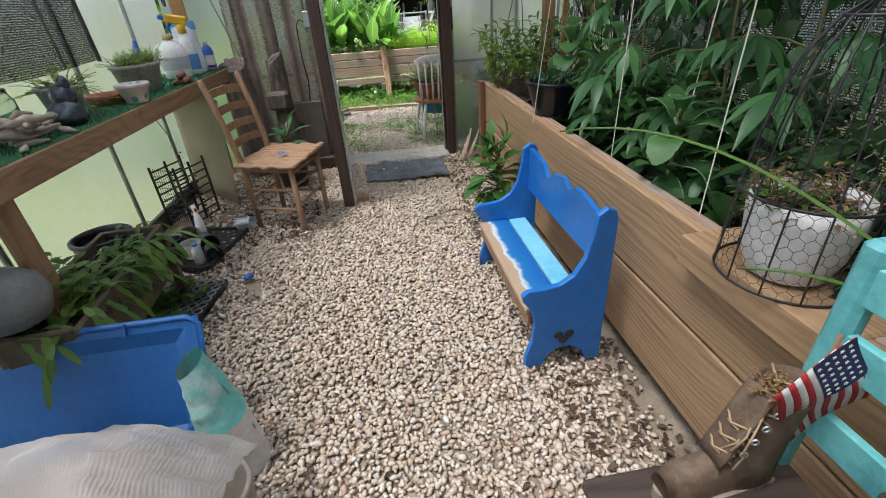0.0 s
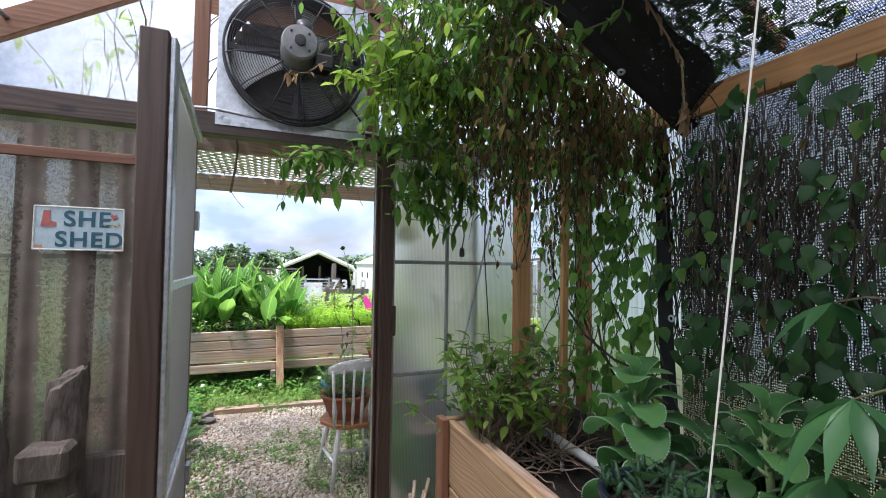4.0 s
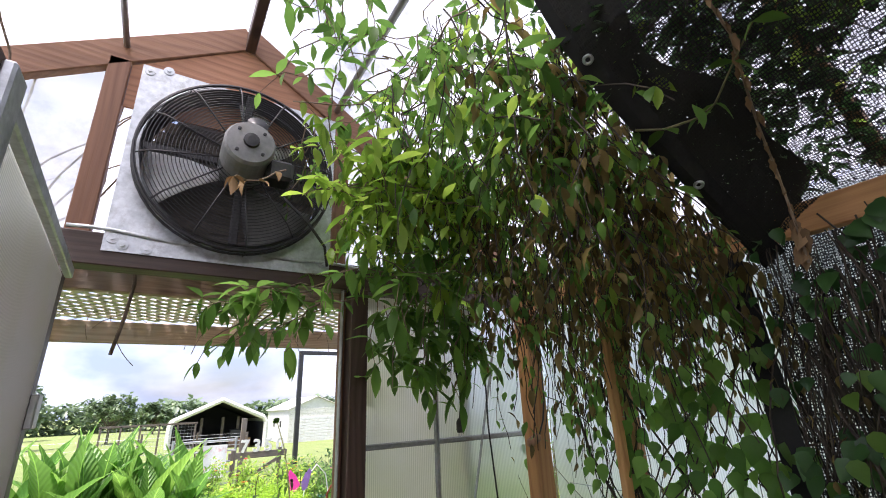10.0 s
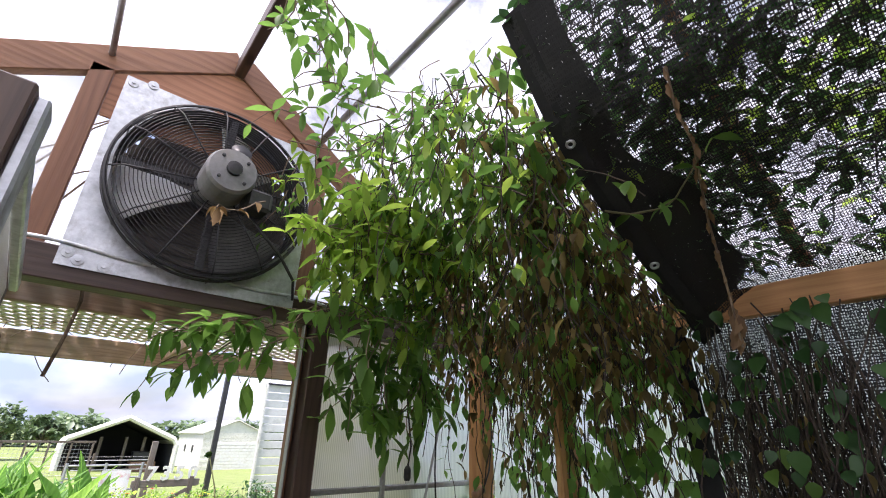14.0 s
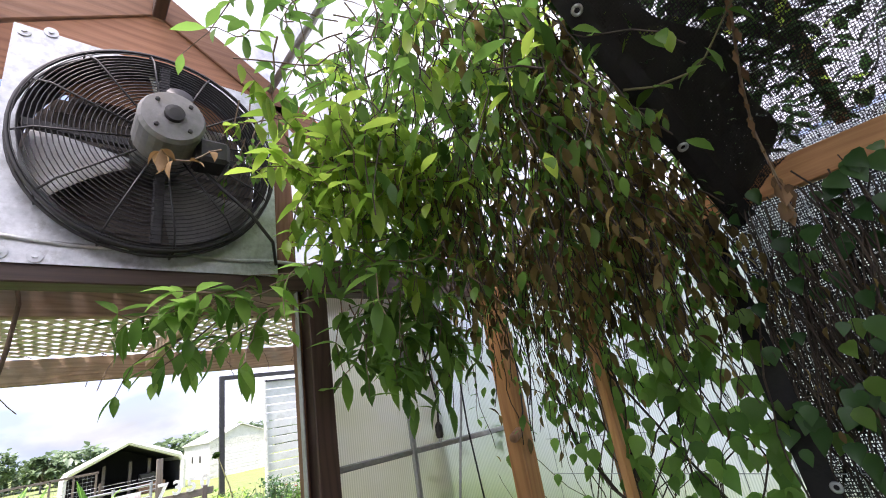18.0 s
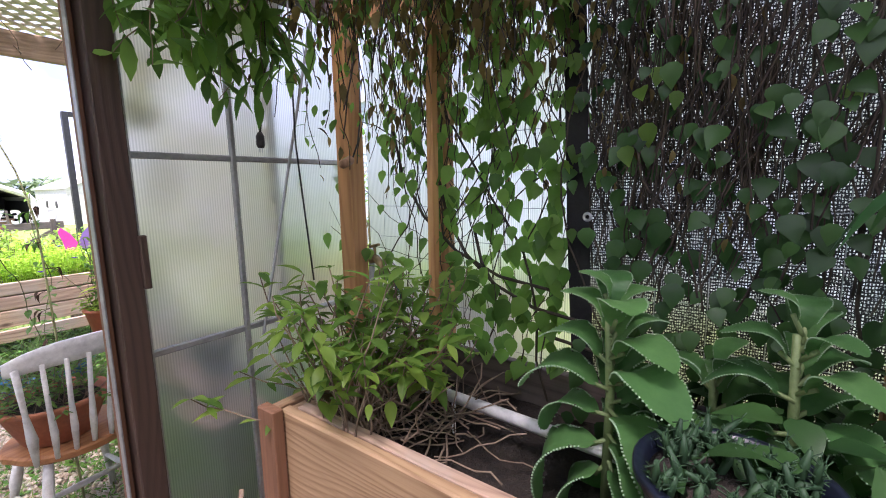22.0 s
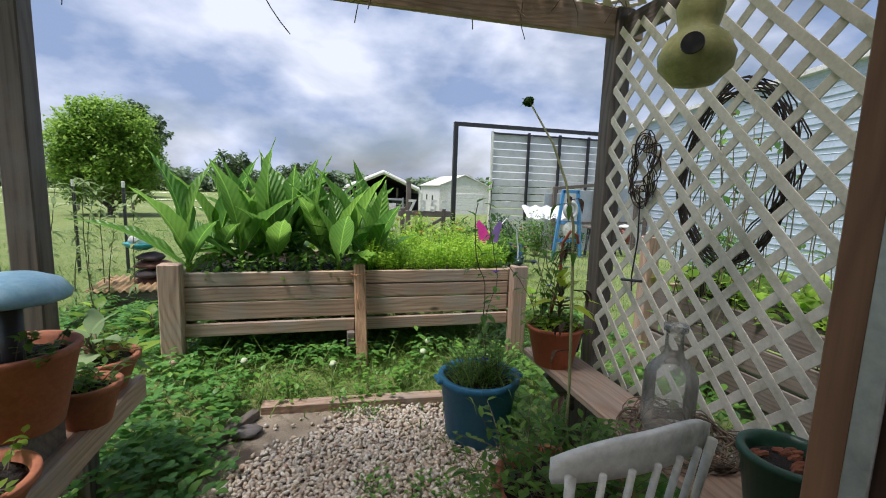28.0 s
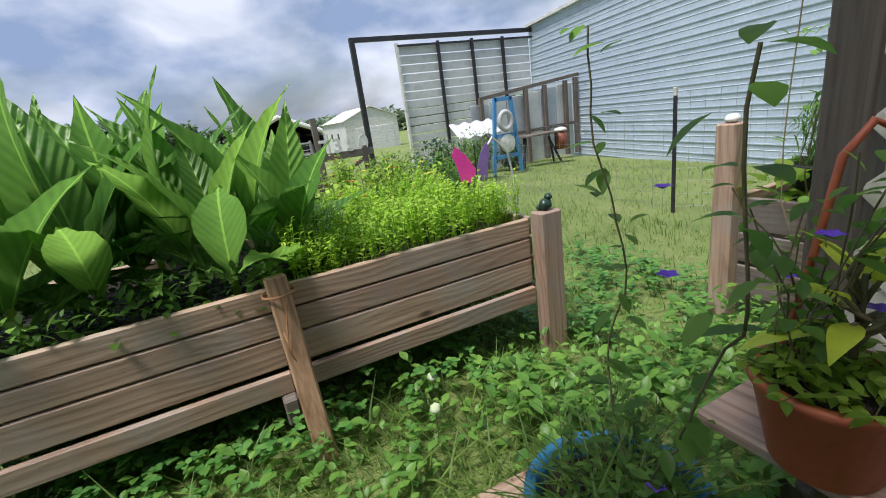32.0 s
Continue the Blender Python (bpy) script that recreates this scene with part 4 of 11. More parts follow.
for k, z in enumerate((0.58, 0.68, 0.785, 0.89)):
    xb = -hd - 0.02 - 0.028 * k
    part("back_slat", Build().grid(lambda u, v, xb=xb, z=z: (xb - 0.025 * math.sin(u * math.pi) - (0.008 if v > 1.5 else 0), -hw + 2 * hw * u, z + 0.05 * v - 0.012 * abs(2 * u - 1) ** 2), 10, 2), CHAIRWOOD, chair).modifiers.new("thick", "SOLIDIFY").thickness = 0.009
slab = Build()
slab.grid(lambda u, v: (-0.20 + 0.43 * v + 0.015 * noise.noise(Vector((u * 7, v * 2, 5))), -0.23 + 0.46 * u + 0.012 * noise.noise(Vector((v * 9, 2, 1))),
                        0.472 + 0.009 * noise.noise(Vector((u * 2, v * 9, 0))) + 0.005 * math.sin(v * 21) + 0.02 * (u - 0.5)), 12, 22)
sl_ = solid("driftwood_slab", slab, DRIFT, "split reddish driftwood slab lying on the chair seat", "driftwood", (-0.54, 3.91, gz(-0.54, 3.91)), -20, True)
sl_.modifiers.new("thick", "SOLIDIFY").thickness = 0.02
BUTTERFLY = plain("bright_blue_wing", (0.02, 0.16, 0.62), 0.4)
b = Build()
for s in (-1, 1):
    b.leaf((0, 0, 0.01), (s, 0.6, 0.25), (0, 0, 1), 0.035, 0.03, 0.1, 0.1)
    b.leaf((0, 0, 0.01), (s, -0.5, 0.2), (0, 0, 1), 0.028, 0.024, 0.1, 0.1)
solid("butterfly_ornament", b, BUTTERFLY, "tiny blue butterfly ornament on the driftwood slab", "ornament", (-0.50, 3.83, gz(-0.54, 3.85) + 0.505), 30)

# door leaf, standing open into the greenhouse
leaf = thing("door_1", "open dark timber door with a cloudy plastic panel", "door", (-0.205, 5.13, gz(-0.2, 4.6)), 0, kind="structure")
DW, DH = 1.10, 2.20
part("hinge_stile", Build().beam((0, 0, 0.06), (0.0, 0, DH), 0.045, 0.08, (0, 1, 0)), DARKWOOD["z"], leaf)
part("lock_stile", Build().beam((0.066, -DW, 0.0), (0.052, -DW, DH + 0.02), 0.075, 0.05, (0, 1, 0)), DARKWOOD["z"], leaf, "dark brown lock stile")
part("door_panel", Build().beam((0.022, -0.04, DH / 2 + 0.03), (0.075, -DW + 0.03, DH / 2 + 0.03), 0.008, DH - 0.12), POLY_X, leaf, "cloudy plastic door panel")
for z in (0.09, 0.75, 1.45, DH - 0.02):
    part("rail", Build().beam((0.04, -0.02, z), (0.10 - 0.006 * z, -DW + 0.02, z), 0.022, 0.035), STEEL, leaf, "bright aluminium rail")
part("edge_trim", Build().beam((0.112, -DW + 0.02, 0.0), (0.098, -DW + 0.02, DH + 0.01), 0.018, 0.06, (0, 1, 0)), STEEL, leaf, "aluminium edge trim")
part("hinge", Build().box((0.022, -0.03, 1.7), (0.045, 0.03, 1.8)), PIPE, leaf)
part("hinge", Build().box((0.022, -0.03, 0.4), (0.045, 0.03, 0.5)), PIPE, leaf)
lt = part("latch_plate", Build().box((0.893, Y1 - 0.095, 1.12), (0.915, Y1 - 0.072, 1.30), 0.003), DARKWOOD["z"], wn_, "worn wooden latch block")
solid("wood_offcut", Build().box((-0.06, -0.04, 0), (0.06, 0.04, 0.05), 0.006), CHAIRWOOD, "small wooden offcut at the foot of the door", "wood block", (-0.06, 4.13, gz(0, 4.1)), 20)

# doormat and threshold
MAT = surface("slate_grey_cloth", (0.07, 0.085, 0.10), (0.16, 0.18, 0.20), 16, 0.8, 0.5, dirt=(0.03, 0.035, 0.04), fine=90, depth=0.02)
b = Build()
b.grid(lambda u, v: (-0.01 + (0.73 - 0.01 * v) * u + 0.025 * noise.noise(Vector((u * 3, v * 3, 7))), 4.47 + 0.47 * v + 0.03 * noise.noise(Vector((u * 4, 3, v))) - 0.02 * u,
                     gz(0.3, 4.7) + 0.028 + 0.02 * noise.noise(Vector((u * 5, v * 4, 1))) + 0.035 * max(0, noise.noise(Vector((u * 14, v * 11, 4))))), 30, 20)
solid("doormat", b, MAT, "crumpled slate-grey cloth mat before the doorway", "mat", smooth=True).modifiers.new("thick", "SOLIDIFY").thickness = 0.008
solid("threshold_slab", Build().box((-0.2, 5.0, -0.06), (0.82, 5.32, 0.035), 0.012), CONCRETE, "worn pale concrete threshold slab", "slab")

# sign on the brown screen
SIGNPAINT = surface("pale_blue_sign", (0.42, 0.53, 0.58), (0.52, 0.62, 0.66), 12, 0.5, 0.05)
INK = plain("dark_teal_ink", (0.03, 0.12, 0.17), 0.5)
PINKISH = plain("faded_coral_ink", (0.50, 0.14, 0.12), 0.5)
sign = thing("sign_plate", "pale blue metal plate lettered SHE SHED", "sign", (-0.665, Y1 - 0.052, 1.60))
part("plate", Build().box((-0.175, -0.004, 0), (0.175, 0.002, 0.205), 0.002), SIGNPAINT, sign)
rim = Build()
for a, c in (((-0.175, 0), (0.175, 0)), ((-0.175, 0.205), (0.175, 0.205)), ((-0.175, 0), (-0.175, 0.205)), ((0.175, 0), (0.175, 0.205))):
    rim.tube([(a[0], -0.005, a[1]), (c[0], -0.005, c[1])], 0.004, 6)
part("rim", rim, WHITEPAINT, sign)
for word, x, z, ink in (("SHE", -0.065, 0.115, INK), ("SHED", -0.095, 0.015, INK)):
    fc = bpy.data.curves.new("lettering", "FONT")
    fc.body, fc.size, fc.extrude, fc.space_character, fc.offset = word, 0.104, 0.001, 1.12, 0.0022
    fc.materials.append(ink)
    fo = new("lettering", fc)
    fo.parent = sign
    fo.matrix_basis = pose(x, -0.0065, z, 90, 0, 0)
for n_, pts, mm in (("boot_mark", [(-0.15, 0.11), (-0.09, 0.11), (-0.09, 0.13), (-0.115, 0.135), (-0.115, 0.185), (-0.14, 0.185)], PINKISH),
                    ("heart_mark", [(0.135, 0.15), (0.15, 0.165), (0.145, 0.18), (0.135, 0.172), (0.125, 0.18), (0.12, 0.165)], PINKISH)):
    part(n_, Build().prism(pts, Matrix(((1, 0, 0, 0), (0, 0, 1, -0.0075), (0, 1, 0, 0), (0, 0, 0, 1))), 0.002), mm, sign)
for k, c in enumerate(((0.1, 0.125), (0.12, 0.118), (0.14, 0.122), (0.155, 0.13))):
    part("flower_mark", Build().blob((c[0], -0.006, c[1]), (0.007, 0.002, 0.007), 0.1, 8, 5), plain("sign_dot", (0.55, 0.4, 0.15)), sign)
for x in (-0.155, 0.15):
    part("corner_mark", Build().box((x - 0.015, -0.0065, 0.008), (x + 0.015, -0.004, 0.022), 0.001), plain("sign_orange", (0.62, 0.3, 0.16)), sign)

# socket boxes and cord beside the door
for z, hgt in ((1.45, 0.13), (1.22, 0.13)):
    bx = thing("socket_box", "grey metal socket box beside the door", "socket box", (-0.32, Y1 - 0.05, z), group="socket boxes by the door")
    part("box_body", Build().box((-0.035, -0.045, 0), (0.035, 0.0, hgt), 0.006), GREYPLASTIC, bx)
    part("cover", Build().box((-0.032, -0.052, 0.006), (0.032, -0.046, hgt - 0.006), 0.002), STEEL, bx)
    part("conduit", Build().tube([(0, -0.02, hgt), (0, -0.02, hgt + 0.11)], 0.012, 8), STEEL, bx, smooth=True)
cord = Build().tube([(-0.36, 5.10, 1.27), (-0.39, 5.09, 1.29), (-0.42, 5.09, 1.24), (-0.425, 5.09, 1.0), (-0.41, 5.09, 0.8), (-0.43, 5.08, 0.62), (-0.46, 5.07, 0.43)], 0.006, 6)
solid("power_cord", cord, BLACKPLASTIC, "black power cord hanging from the socket box", "cord", smooth=True)
cable = Build()
cable.tube([(-0.1 - 0.11 + 0.06 * k, Y1 - 0.058, 2.372 + 0.006 * math.sin(k * 0.9) - 0.0015 * k) for k in range(19)], 0.0075, 8)
solid("flexible_conduit", cable, STEEL, "ribbed metal conduit along the header beam", "conduit", smooth=True)

# wall fan
SHUTTER = surface("dusty_brown_shutter", (0.05, 0.042, 0.036), (0.10, 0.085, 0.072), 8, 0.7, 0.1)
fan = thing("wall_fan", "large black caged wall fan on a galvanised plate", "fan", (0.305, Y1 - 0.05, 2.705))
fan.scale = (1.06, 1.0, 1.06)
pl = Build()
sq, hole_r, n = 0.385, 0.335, 48
outer, inner = [], []
for k in range(n):
    a = 2 * math.pi * k / n
    s = sq / max(abs(math.cos(a)), abs(math.sin(a)))
    outer.append((s * math.cos(a), s * math.sin(a)))
    inner.append((hole_r * math.cos(a), hole_r * math.sin(a)))
for y in (0.0, -0.004):
    pl.v += [Vector((x, y, z)) for x, z in outer] + [Vector((x, y, z)) for x, z in inner]
for k in range(n):
    j = (k + 1) % n
    pl.f += [(k, j, n + j, n + k), (2 * n + k, 3 * n + k, 3 * n + j, 2 * n + j), (k, 2 * n + k, 2 * n + j, j), (n + k, n + j, 3 * n + j, 3 * n + k)]
part("mounting_plate", pl, STEEL, fan, "galvanised square plate")
part("shroud", Build().add([Vector((hole_r * math.cos(2 * math.pi * k / 48), y, hole_r * math.sin(2 * math.pi * k / 48))) for y in (-0.09, 0.08) for k in range(48)],
                           [(k, (k + 1) % 48, 48 + (k + 1) % 48, 48 + k) for k in range(48)]), BLACKMETAL, fan, smooth=True)
for i in range(24):
    r = 0.075 + 0.0118 * i
    part("grille_ring", Build().ring((0, -0.135 + 0.04 * (r / 0.36) ** 3, 0), r, 0.0017, (0, 1, 0), 44, 5), BLACKMETAL, fan, smooth=True)
part("outer_hoop", Build().ring((0, -0.09, 0), 0.352, 0.006, (0, 1, 0), 56, 8), BLACKMETAL, fan, smooth=True)
part("outer_hoop", Build().ring((0, -0.05, 0), 0.356, 0.005, (0, 1, 0), 56, 8), BLACKMETAL, fan, smooth=True)
for k in range(12):
    a = 2 * math.pi * k / 12 + 0.13
    part("grille_spoke", Build().tube([(0.07 * math.cos(a), -0.138, 0.07 * math.sin(a)), (0.30 * math.cos(a), -0.125, 0.30 * math.sin(a)), (0.352 * math.cos(a), -0.09, 0.352 * math.sin(a)), (0.352 * math.cos(a), -0.005, 0.352 * math.sin(a))], 0.003, 6), BLACKMETAL, fan, smooth=True)
ax = lambda prof: [Vector((r * math.cos(2 * math.pi * k / 28), y, r * math.sin(2 * math.pi * k / 28))) for r, y in prof for k in range(28)]


def turned(prof):
    """A body turned round the fan's axle."""
    q = Build()
    q.v = ax(prof)
    q.f = [(i * 28 + k, (i + 1) * 28 + k, (i + 1) * 28 + (k + 1) % 28, i * 28 + (k + 1) % 28) for i in range(len(prof) - 1) for k in range(28)]
    q.f += [tuple(range(28)), tuple(range((len(prof) - 1) * 28, len(prof) * 28))[::-1]]
    return q


motor = part("motor", turned([(0.088, -0.06), (0.088, -0.265), (0.080, -0.28), (0.03, -0.285)]), GREYPLASTIC, fan, "dusty grey motor housing")
part("motor_cap", turned([(0.026, -0.28), (0.026, -0.30), (0.014, -0.302)]), BLACKMETAL, motor)
for k in range(4):
    a = math.pi / 4 + k * math.pi / 2
    part("bolt", turned([(0.006, -0.276), (0.006, -0.288), (0.003, -0.289)]), BLACKMETAL, motor).matrix_basis = pose(0.06 * math.cos(a), 0, 0.06 * math.sin(a))
part("capacitor", Build().tube([(0.02, -0.10, 0.075), (0.02, -0.235, 0.105)], 0.038, 14), BLACKPLASTIC, fan, smooth=True)
part("junction_box", Build().box((0.07, -0.24, -0.10), (0.165, -0.14, -0.02), 0.012), BLACKPLASTIC, fan)
part("motor_strut", Build().beam((-0.33, -0.07, 0.0), (0.33, -0.07, 0.0), 0.02, 0.03), BLACKMETAL, fan)
part("motor_strut", Build().beam((0, -0.07, -0.33), (0, -0.07, 0.33), 0.02, 0.03, (1, 0, 0)), BLACKMETAL, fan)
# two blades are coloured pale as if lit through, the third grey as if shaded
for k, a0 in enumerate((70, 190, 310)):
    bl = Build()
    bl.grid(lambda u, v, a0=a0: ((0.07 + 0.255 * v) * math.cos(radians(a0 - 27 + 54 * u * (0.8 + 0.2 * v))), 0.045 - 0.075 * (u - 0.5) * (0.5 + v), (0.07 + 0.255 * v) * math.sin(radians(a0 - 27 + 54 * u * (0.8 + 0.2 * v)))), 8, 6)
    o = part("blade", bl, WHITEPLASTIC if k in (0, 1) else FANBLADE, fan, "fan blade coloured pale as if lit from behind" if k in (0, 1) else "", smooth=True)
    o.modifiers.new("thick", "SOLIDIFY").thickness = 0.003
for k in range(13):
    zz = -0.31 + 0.05 * k
    ww_ = math.sqrt(max(0.01, 0.34 ** 2 - zz * zz))
    part("shutter_slat", Build().beam((-ww_, 0.10, zz), (ww_, 0.10, zz), 0.004, 0.058, (0, 0.2, 1)), SHUTTER, fan, "brown-grey shutter slat")
part("hub", turned([(0.07, 0.06), (0.075, 0.0), (0.05, -0.03)]), BLACKMETAL, fan)
for x, z in ((-0.36, 0.36), (-0.30, 0.385), (0.36, 0.36), (-0.36, -0.34), (0.36, -0.34), (-0.33, -0.36), (-0.26, -0.365)):
    w = turned([(0.018, -0.005), (0.018, -0.008), (0.007, -0.009), (0.007, -0.014)])
    part("washer", w, STEEL, fan).matrix_basis = pose(x, 0, z)
part("power_lead", Build().tube([(0.11, -0.15, -0.09), (0.16, -0.16, -0.15), (0.25, -0.15, -0.22), (0.33, -0.12, -0.30), (0.36, -0.06, -0.36)], 0.006, 6), BLACKPLASTIC, fan, smooth=True)

# hanging plug, rods and tap at the corner stud
plug = thing("hanging_plug", "black plug dangling from a cord at the wall", "plug", (1.355, 5.10, 1.63))
part("cord", Build().tube([(0.02, 0.03, 0.62), (-0.02, 0.02, 0.45), (-0.015, 0.0, 0.3), (0.015, 0, 0.12), (0.0, 0, 0.03)], 0.0045, 6), BLACKPLASTIC, plug, smooth=True)
part("plug_body", Build().lathe([(0.008, 0.04), (0.016, 0.025), (0.017, -0.01), (0.012, -0.022)], seg=12), BLACKPLASTIC, plug, smooth=True)
part("prong", Build().box((-0.008, -0.001, -0.04), (-0.004, 0.001, -0.02), 0.0005), STEEL, plug)
part("prong", Build().box((0.004, -0.001, -0.04), (0.008, 0.001, -0.02), 0.0005), STEEL, plug)
part("wall_cord", Build().tube([(0.17, 0.0, 0.62), (0.165, 0.0, 0.0), (0.2, -0.02, -0.6)], 0.004, 6), BLACKPLASTIC, plug, smooth=True)
ins = thing("wooden_spool", "brown wooden spool tied to the corner stud", "spool", (1.695, 4.975, 1.555))
part("spool_body", Build().tube([(-0.04, 0, -0.012), (-0.03, 0, -0.01), (0.02, 0, 0.012), (0.03, 0, 0.014)], [0.014, 0.021, 0.021, 0.014], 12), CHAIRWOOD, ins, smooth=True)
part("tie_cord", Build().tube([(0.03, 0, 0.014), (0.07, 0.0, 0.09), (0.10, 0.01, 0.2), (0.11, 0.01, 0.5)], 0.004, 6), BLACKPLASTIC, ins, smooth=True)
BRASS = surface("tarnished_brass", (0.20, 0.14, 0.07), (0.34, 0.25, 0.12), 20, 0.5, 0.2, metal=0.8)
tap = thing("garden_tap", "weathered brass tap on an upright pipe with a green hose end", "tap", (1.80, 4.955, 0.60))
part("standpipe", Build().tube([(0, 0, -0.62), (0, 0, 0.55)], 0.014, 10), PIPE, tap, smooth=True)
part("tap_body", Build().tube([(0, 0, 0.50), (-0.02, -0.05, 0.51), (-0.03, -0.09, 0.49), (-0.03, -0.10, 0.45)], [0.02, 0.02, 0.018, 0.017], 10), BRASS, tap, smooth=True)
part("tap_handle", Build().ring((-0.015, -0.04, 0.57), 0.022, 0.006, (0, 0.3, 1), 16, 6), BRASS, tap, smooth=True)
part("tap_stem", Build().tube([(-0.015, -0.04, 0.5), (-0.015, -0.04, 0.575)], 0.007, 8), BRASS, tap, smooth=True)
HOSEGREEN = plain("green_hose", (0.02, 0.12, 0.075), 0.45)
part("hose_end", Build().tube([(-0.03, -0.10, 0.45), (0.03, -0.12, 0.40), (0.07, -0.13, 0.33), (0.05, -0.13, 0.25), (0.0, -0.14, 0.1), (-0.02, -0.12, -0.05)], [0.02, 0.018, 0.013, 0.012, 0.011, 0.011], 10), HOSEGREEN, tap, "green garden hose", smooth=True)
part("pipe_joint", Build().tube([(0.02, -0.01, 0.50), (0.09, -0.03, 0.47), (0.13, -0.04, 0.44)], [0.02, 0.022, 0.017], 10), WHITEPLASTIC, tap, smooth=True)
stk = solid("trellis_stake", Build().beam((1.69, 4.5, 0.45), (1.715, 4.5, 2.28), 0.04, 0.03, (0, 1, 0)), STUD["z"], "rough timber stake holding vines in the raised bed", "stake")
bam = thing("stick_bundle", "bundle of dry bamboo sticks leaning by the bed", "sticks")
for k in range(7):
    part("stick", Build().tube([(0.90 + 0.02 * k, 4.86 + 0.012 * k, gz(0.95, 4.85) + 0.015), (0.99 + 0.03 * k, 5.08, 0.10 + 0.07 * (k % 3))], 0.010, 7), WORN["z"], bam, smooth=True)

# strings from the roof to the bed
for k, (xa, ya, za, xb, yb, zb) in enumerate(((1.18, 3.09, 2.62, 1.01, 3.19, 0.73), (1.20, 2.62, 2.85, 1.16, 2.58, 0.68), (1.24, 2.05, 2.8, 1.17, 2.0, 0.67), (1.55, 2.5, 2.6, 1.33, 2.4, 0.6))):
    solid("plant_string", Build().tube([(xa, ya, za), (xb, yb, zb)], 0.0022, 5), STRING, "taut white string tied from the roof to the bed", "string", group="plant strings over the bed")

# ---- potting bench and what stands on it ----
TZ, TX = 0.985, -1.03
bench2 = thing("potting_bench", "long pine potting bench along the side wall", "bench")
part("front_board", Build().beam((TX, 0.2, TZ - 0.055), (TX, 5.08, TZ - 0.055), 0.04, 0.10, bevel=0.006), PINE["y"], bench2)
for k in range(3):
    part("top_plank", Build().box((X0 + 0.03 + 0.14 * k, 0.2, TZ - 0.045), (X0 + 0.165 + 0.14 * k, 5.08, TZ - 0.012), 0.004), PINE["y"], bench2)
for y in (0.4, 2.35, 5.02):
    part("leg", Build().beam((TX - 0.05, y, 0.0), (TX - 0.05, y, TZ - 0.045), 0.04, 0.085, (0, 1, 0)), PINE["z"], bench2)
    part("cross_rail", Build().beam((X0 + 0.04, y, TZ - 0.09), (TX - 0.03, y, TZ - 0.09), 0.035, 0.08), PINE["x"], bench2)
TURF = surface("artificial_turf", (0.008, 0.085, 0.027), (0.02, 0.14, 0.047), 30, 0.75, 0.5, fine=200)
turf = thing("turf_mat", "bright artificial turf strip laid on the potting bench", "turf mat", kind="")
part("backing", Build().box((X0 + 0.04, 0.3, TZ - 0.011), (TX + 0.015, 5.0, TZ - 0.002), 0.002), TURF, turf)
tv = Build()
for k in range(9000):
    x, y = rnd(X0 + 0.05, TX + 0.022), rnd(1.9, 4.98)
    a = rnd(0, 6.28)
    tv.add([Vector((x, y, TZ - 0.004)), Vector((x + 0.004 * math.cos(a), y + 0.004 * math.sin(a), TZ - 0.004)), Vector((x + rnd(-0.007, 0.007), y + rnd(-0.007, 0.007), TZ + rnd(0.006, 0.014)))], [(0, 1, 2)])
part("turf_fibres", tv, TURF, turf)


def pot_mesh(r0, r1, h, wall=0.012, lip=0.02, lip_out=0.008):
    """A flower pot's profile, hollow, with a rolled lip."""
    return [(r0 * 0.96, 0), (r0, 0.006), (r1, h - lip), (r1 + lip_out, h - lip + 0.002), (r1 + lip_out, h - 0.003), (r1 + lip_out - 0.004, h), (r1 - wall, h - 0.001), (r1 - wall - 0.003, h - lip), (r0 * 0.9, h * 0.45)]


def pot(name, label, at, r0, r1, h, material, soil=0.82, squash=(1, 1), turn=0.0, group="", **kw):
    p = thing(name, label, "plant pot", at, turn, group)
    part("pot_body", Build().lathe(pot_mesh(r0, r1, h, **kw), seg=36, squash=squash), material, p, smooth=True)
    rs = r0 + (r1 - r0) * soil - 0.012
    q = Build().lathe([(rs, h * soil - 0.01), (rs * 0.7, h * soil + 0.004), (rs * 0.3, h * soil + 0.006), (0.004, h * soil + 0.008)], seg=24, squash=squash)
    part("soil", q, SOIL, p, smooth=True)
    return p


def sprigs(b, c, n, spread, height, size, leaves=6, el=(35, 85), width=0.4, stems=None, stem_r=0.0015):
    """Thin stems rising round a centre, each with small leaves."""
    for _ in range(n):
        az = rnd(0, 360)
        d = aim(az, rnd(*el))
        h = height * rnd(0.55, 1.0)
        p0 = Vector(c) + Vector((rnd(-1, 1) * spread, rnd(-1, 1) * spread, 0))
        pts = [p0 + d * (h * f) - Vector((0, 0, 0.25 * h * f * f)) for f in (0, 0.35, 0.7, 1.0)]
        if stems is not None:
            stems.tube(pts, [stem_r, stem_r, stem_r * 0.8, stem_r * 0.5], 4, False)
        for k in range(leaves):
            f = 0.3 + 0.7 * k / max(1, leaves - 1)
            i = min(2, int(f * 3))
            q = pts[i].lerp(pts[i + 1], f * 3 - i)
            b.leaf(q, aim(rnd(0, 360), rnd(-15, 45)), (0, 0, 1), size * rnd(0.7, 1.2), size * width, 0.3, 0.2, (0, 0.9, 0.8, 0))


def plant(name, label, category, at, parts, group="", kind=""):
    """A plant from (part name, Build, material) rows."""
    p = thing(name, label, category, at, 0, group, kind)
    for n_, b_, m_ in parts:
        part(n_, b_, m_, p, smooth=True)
    return p


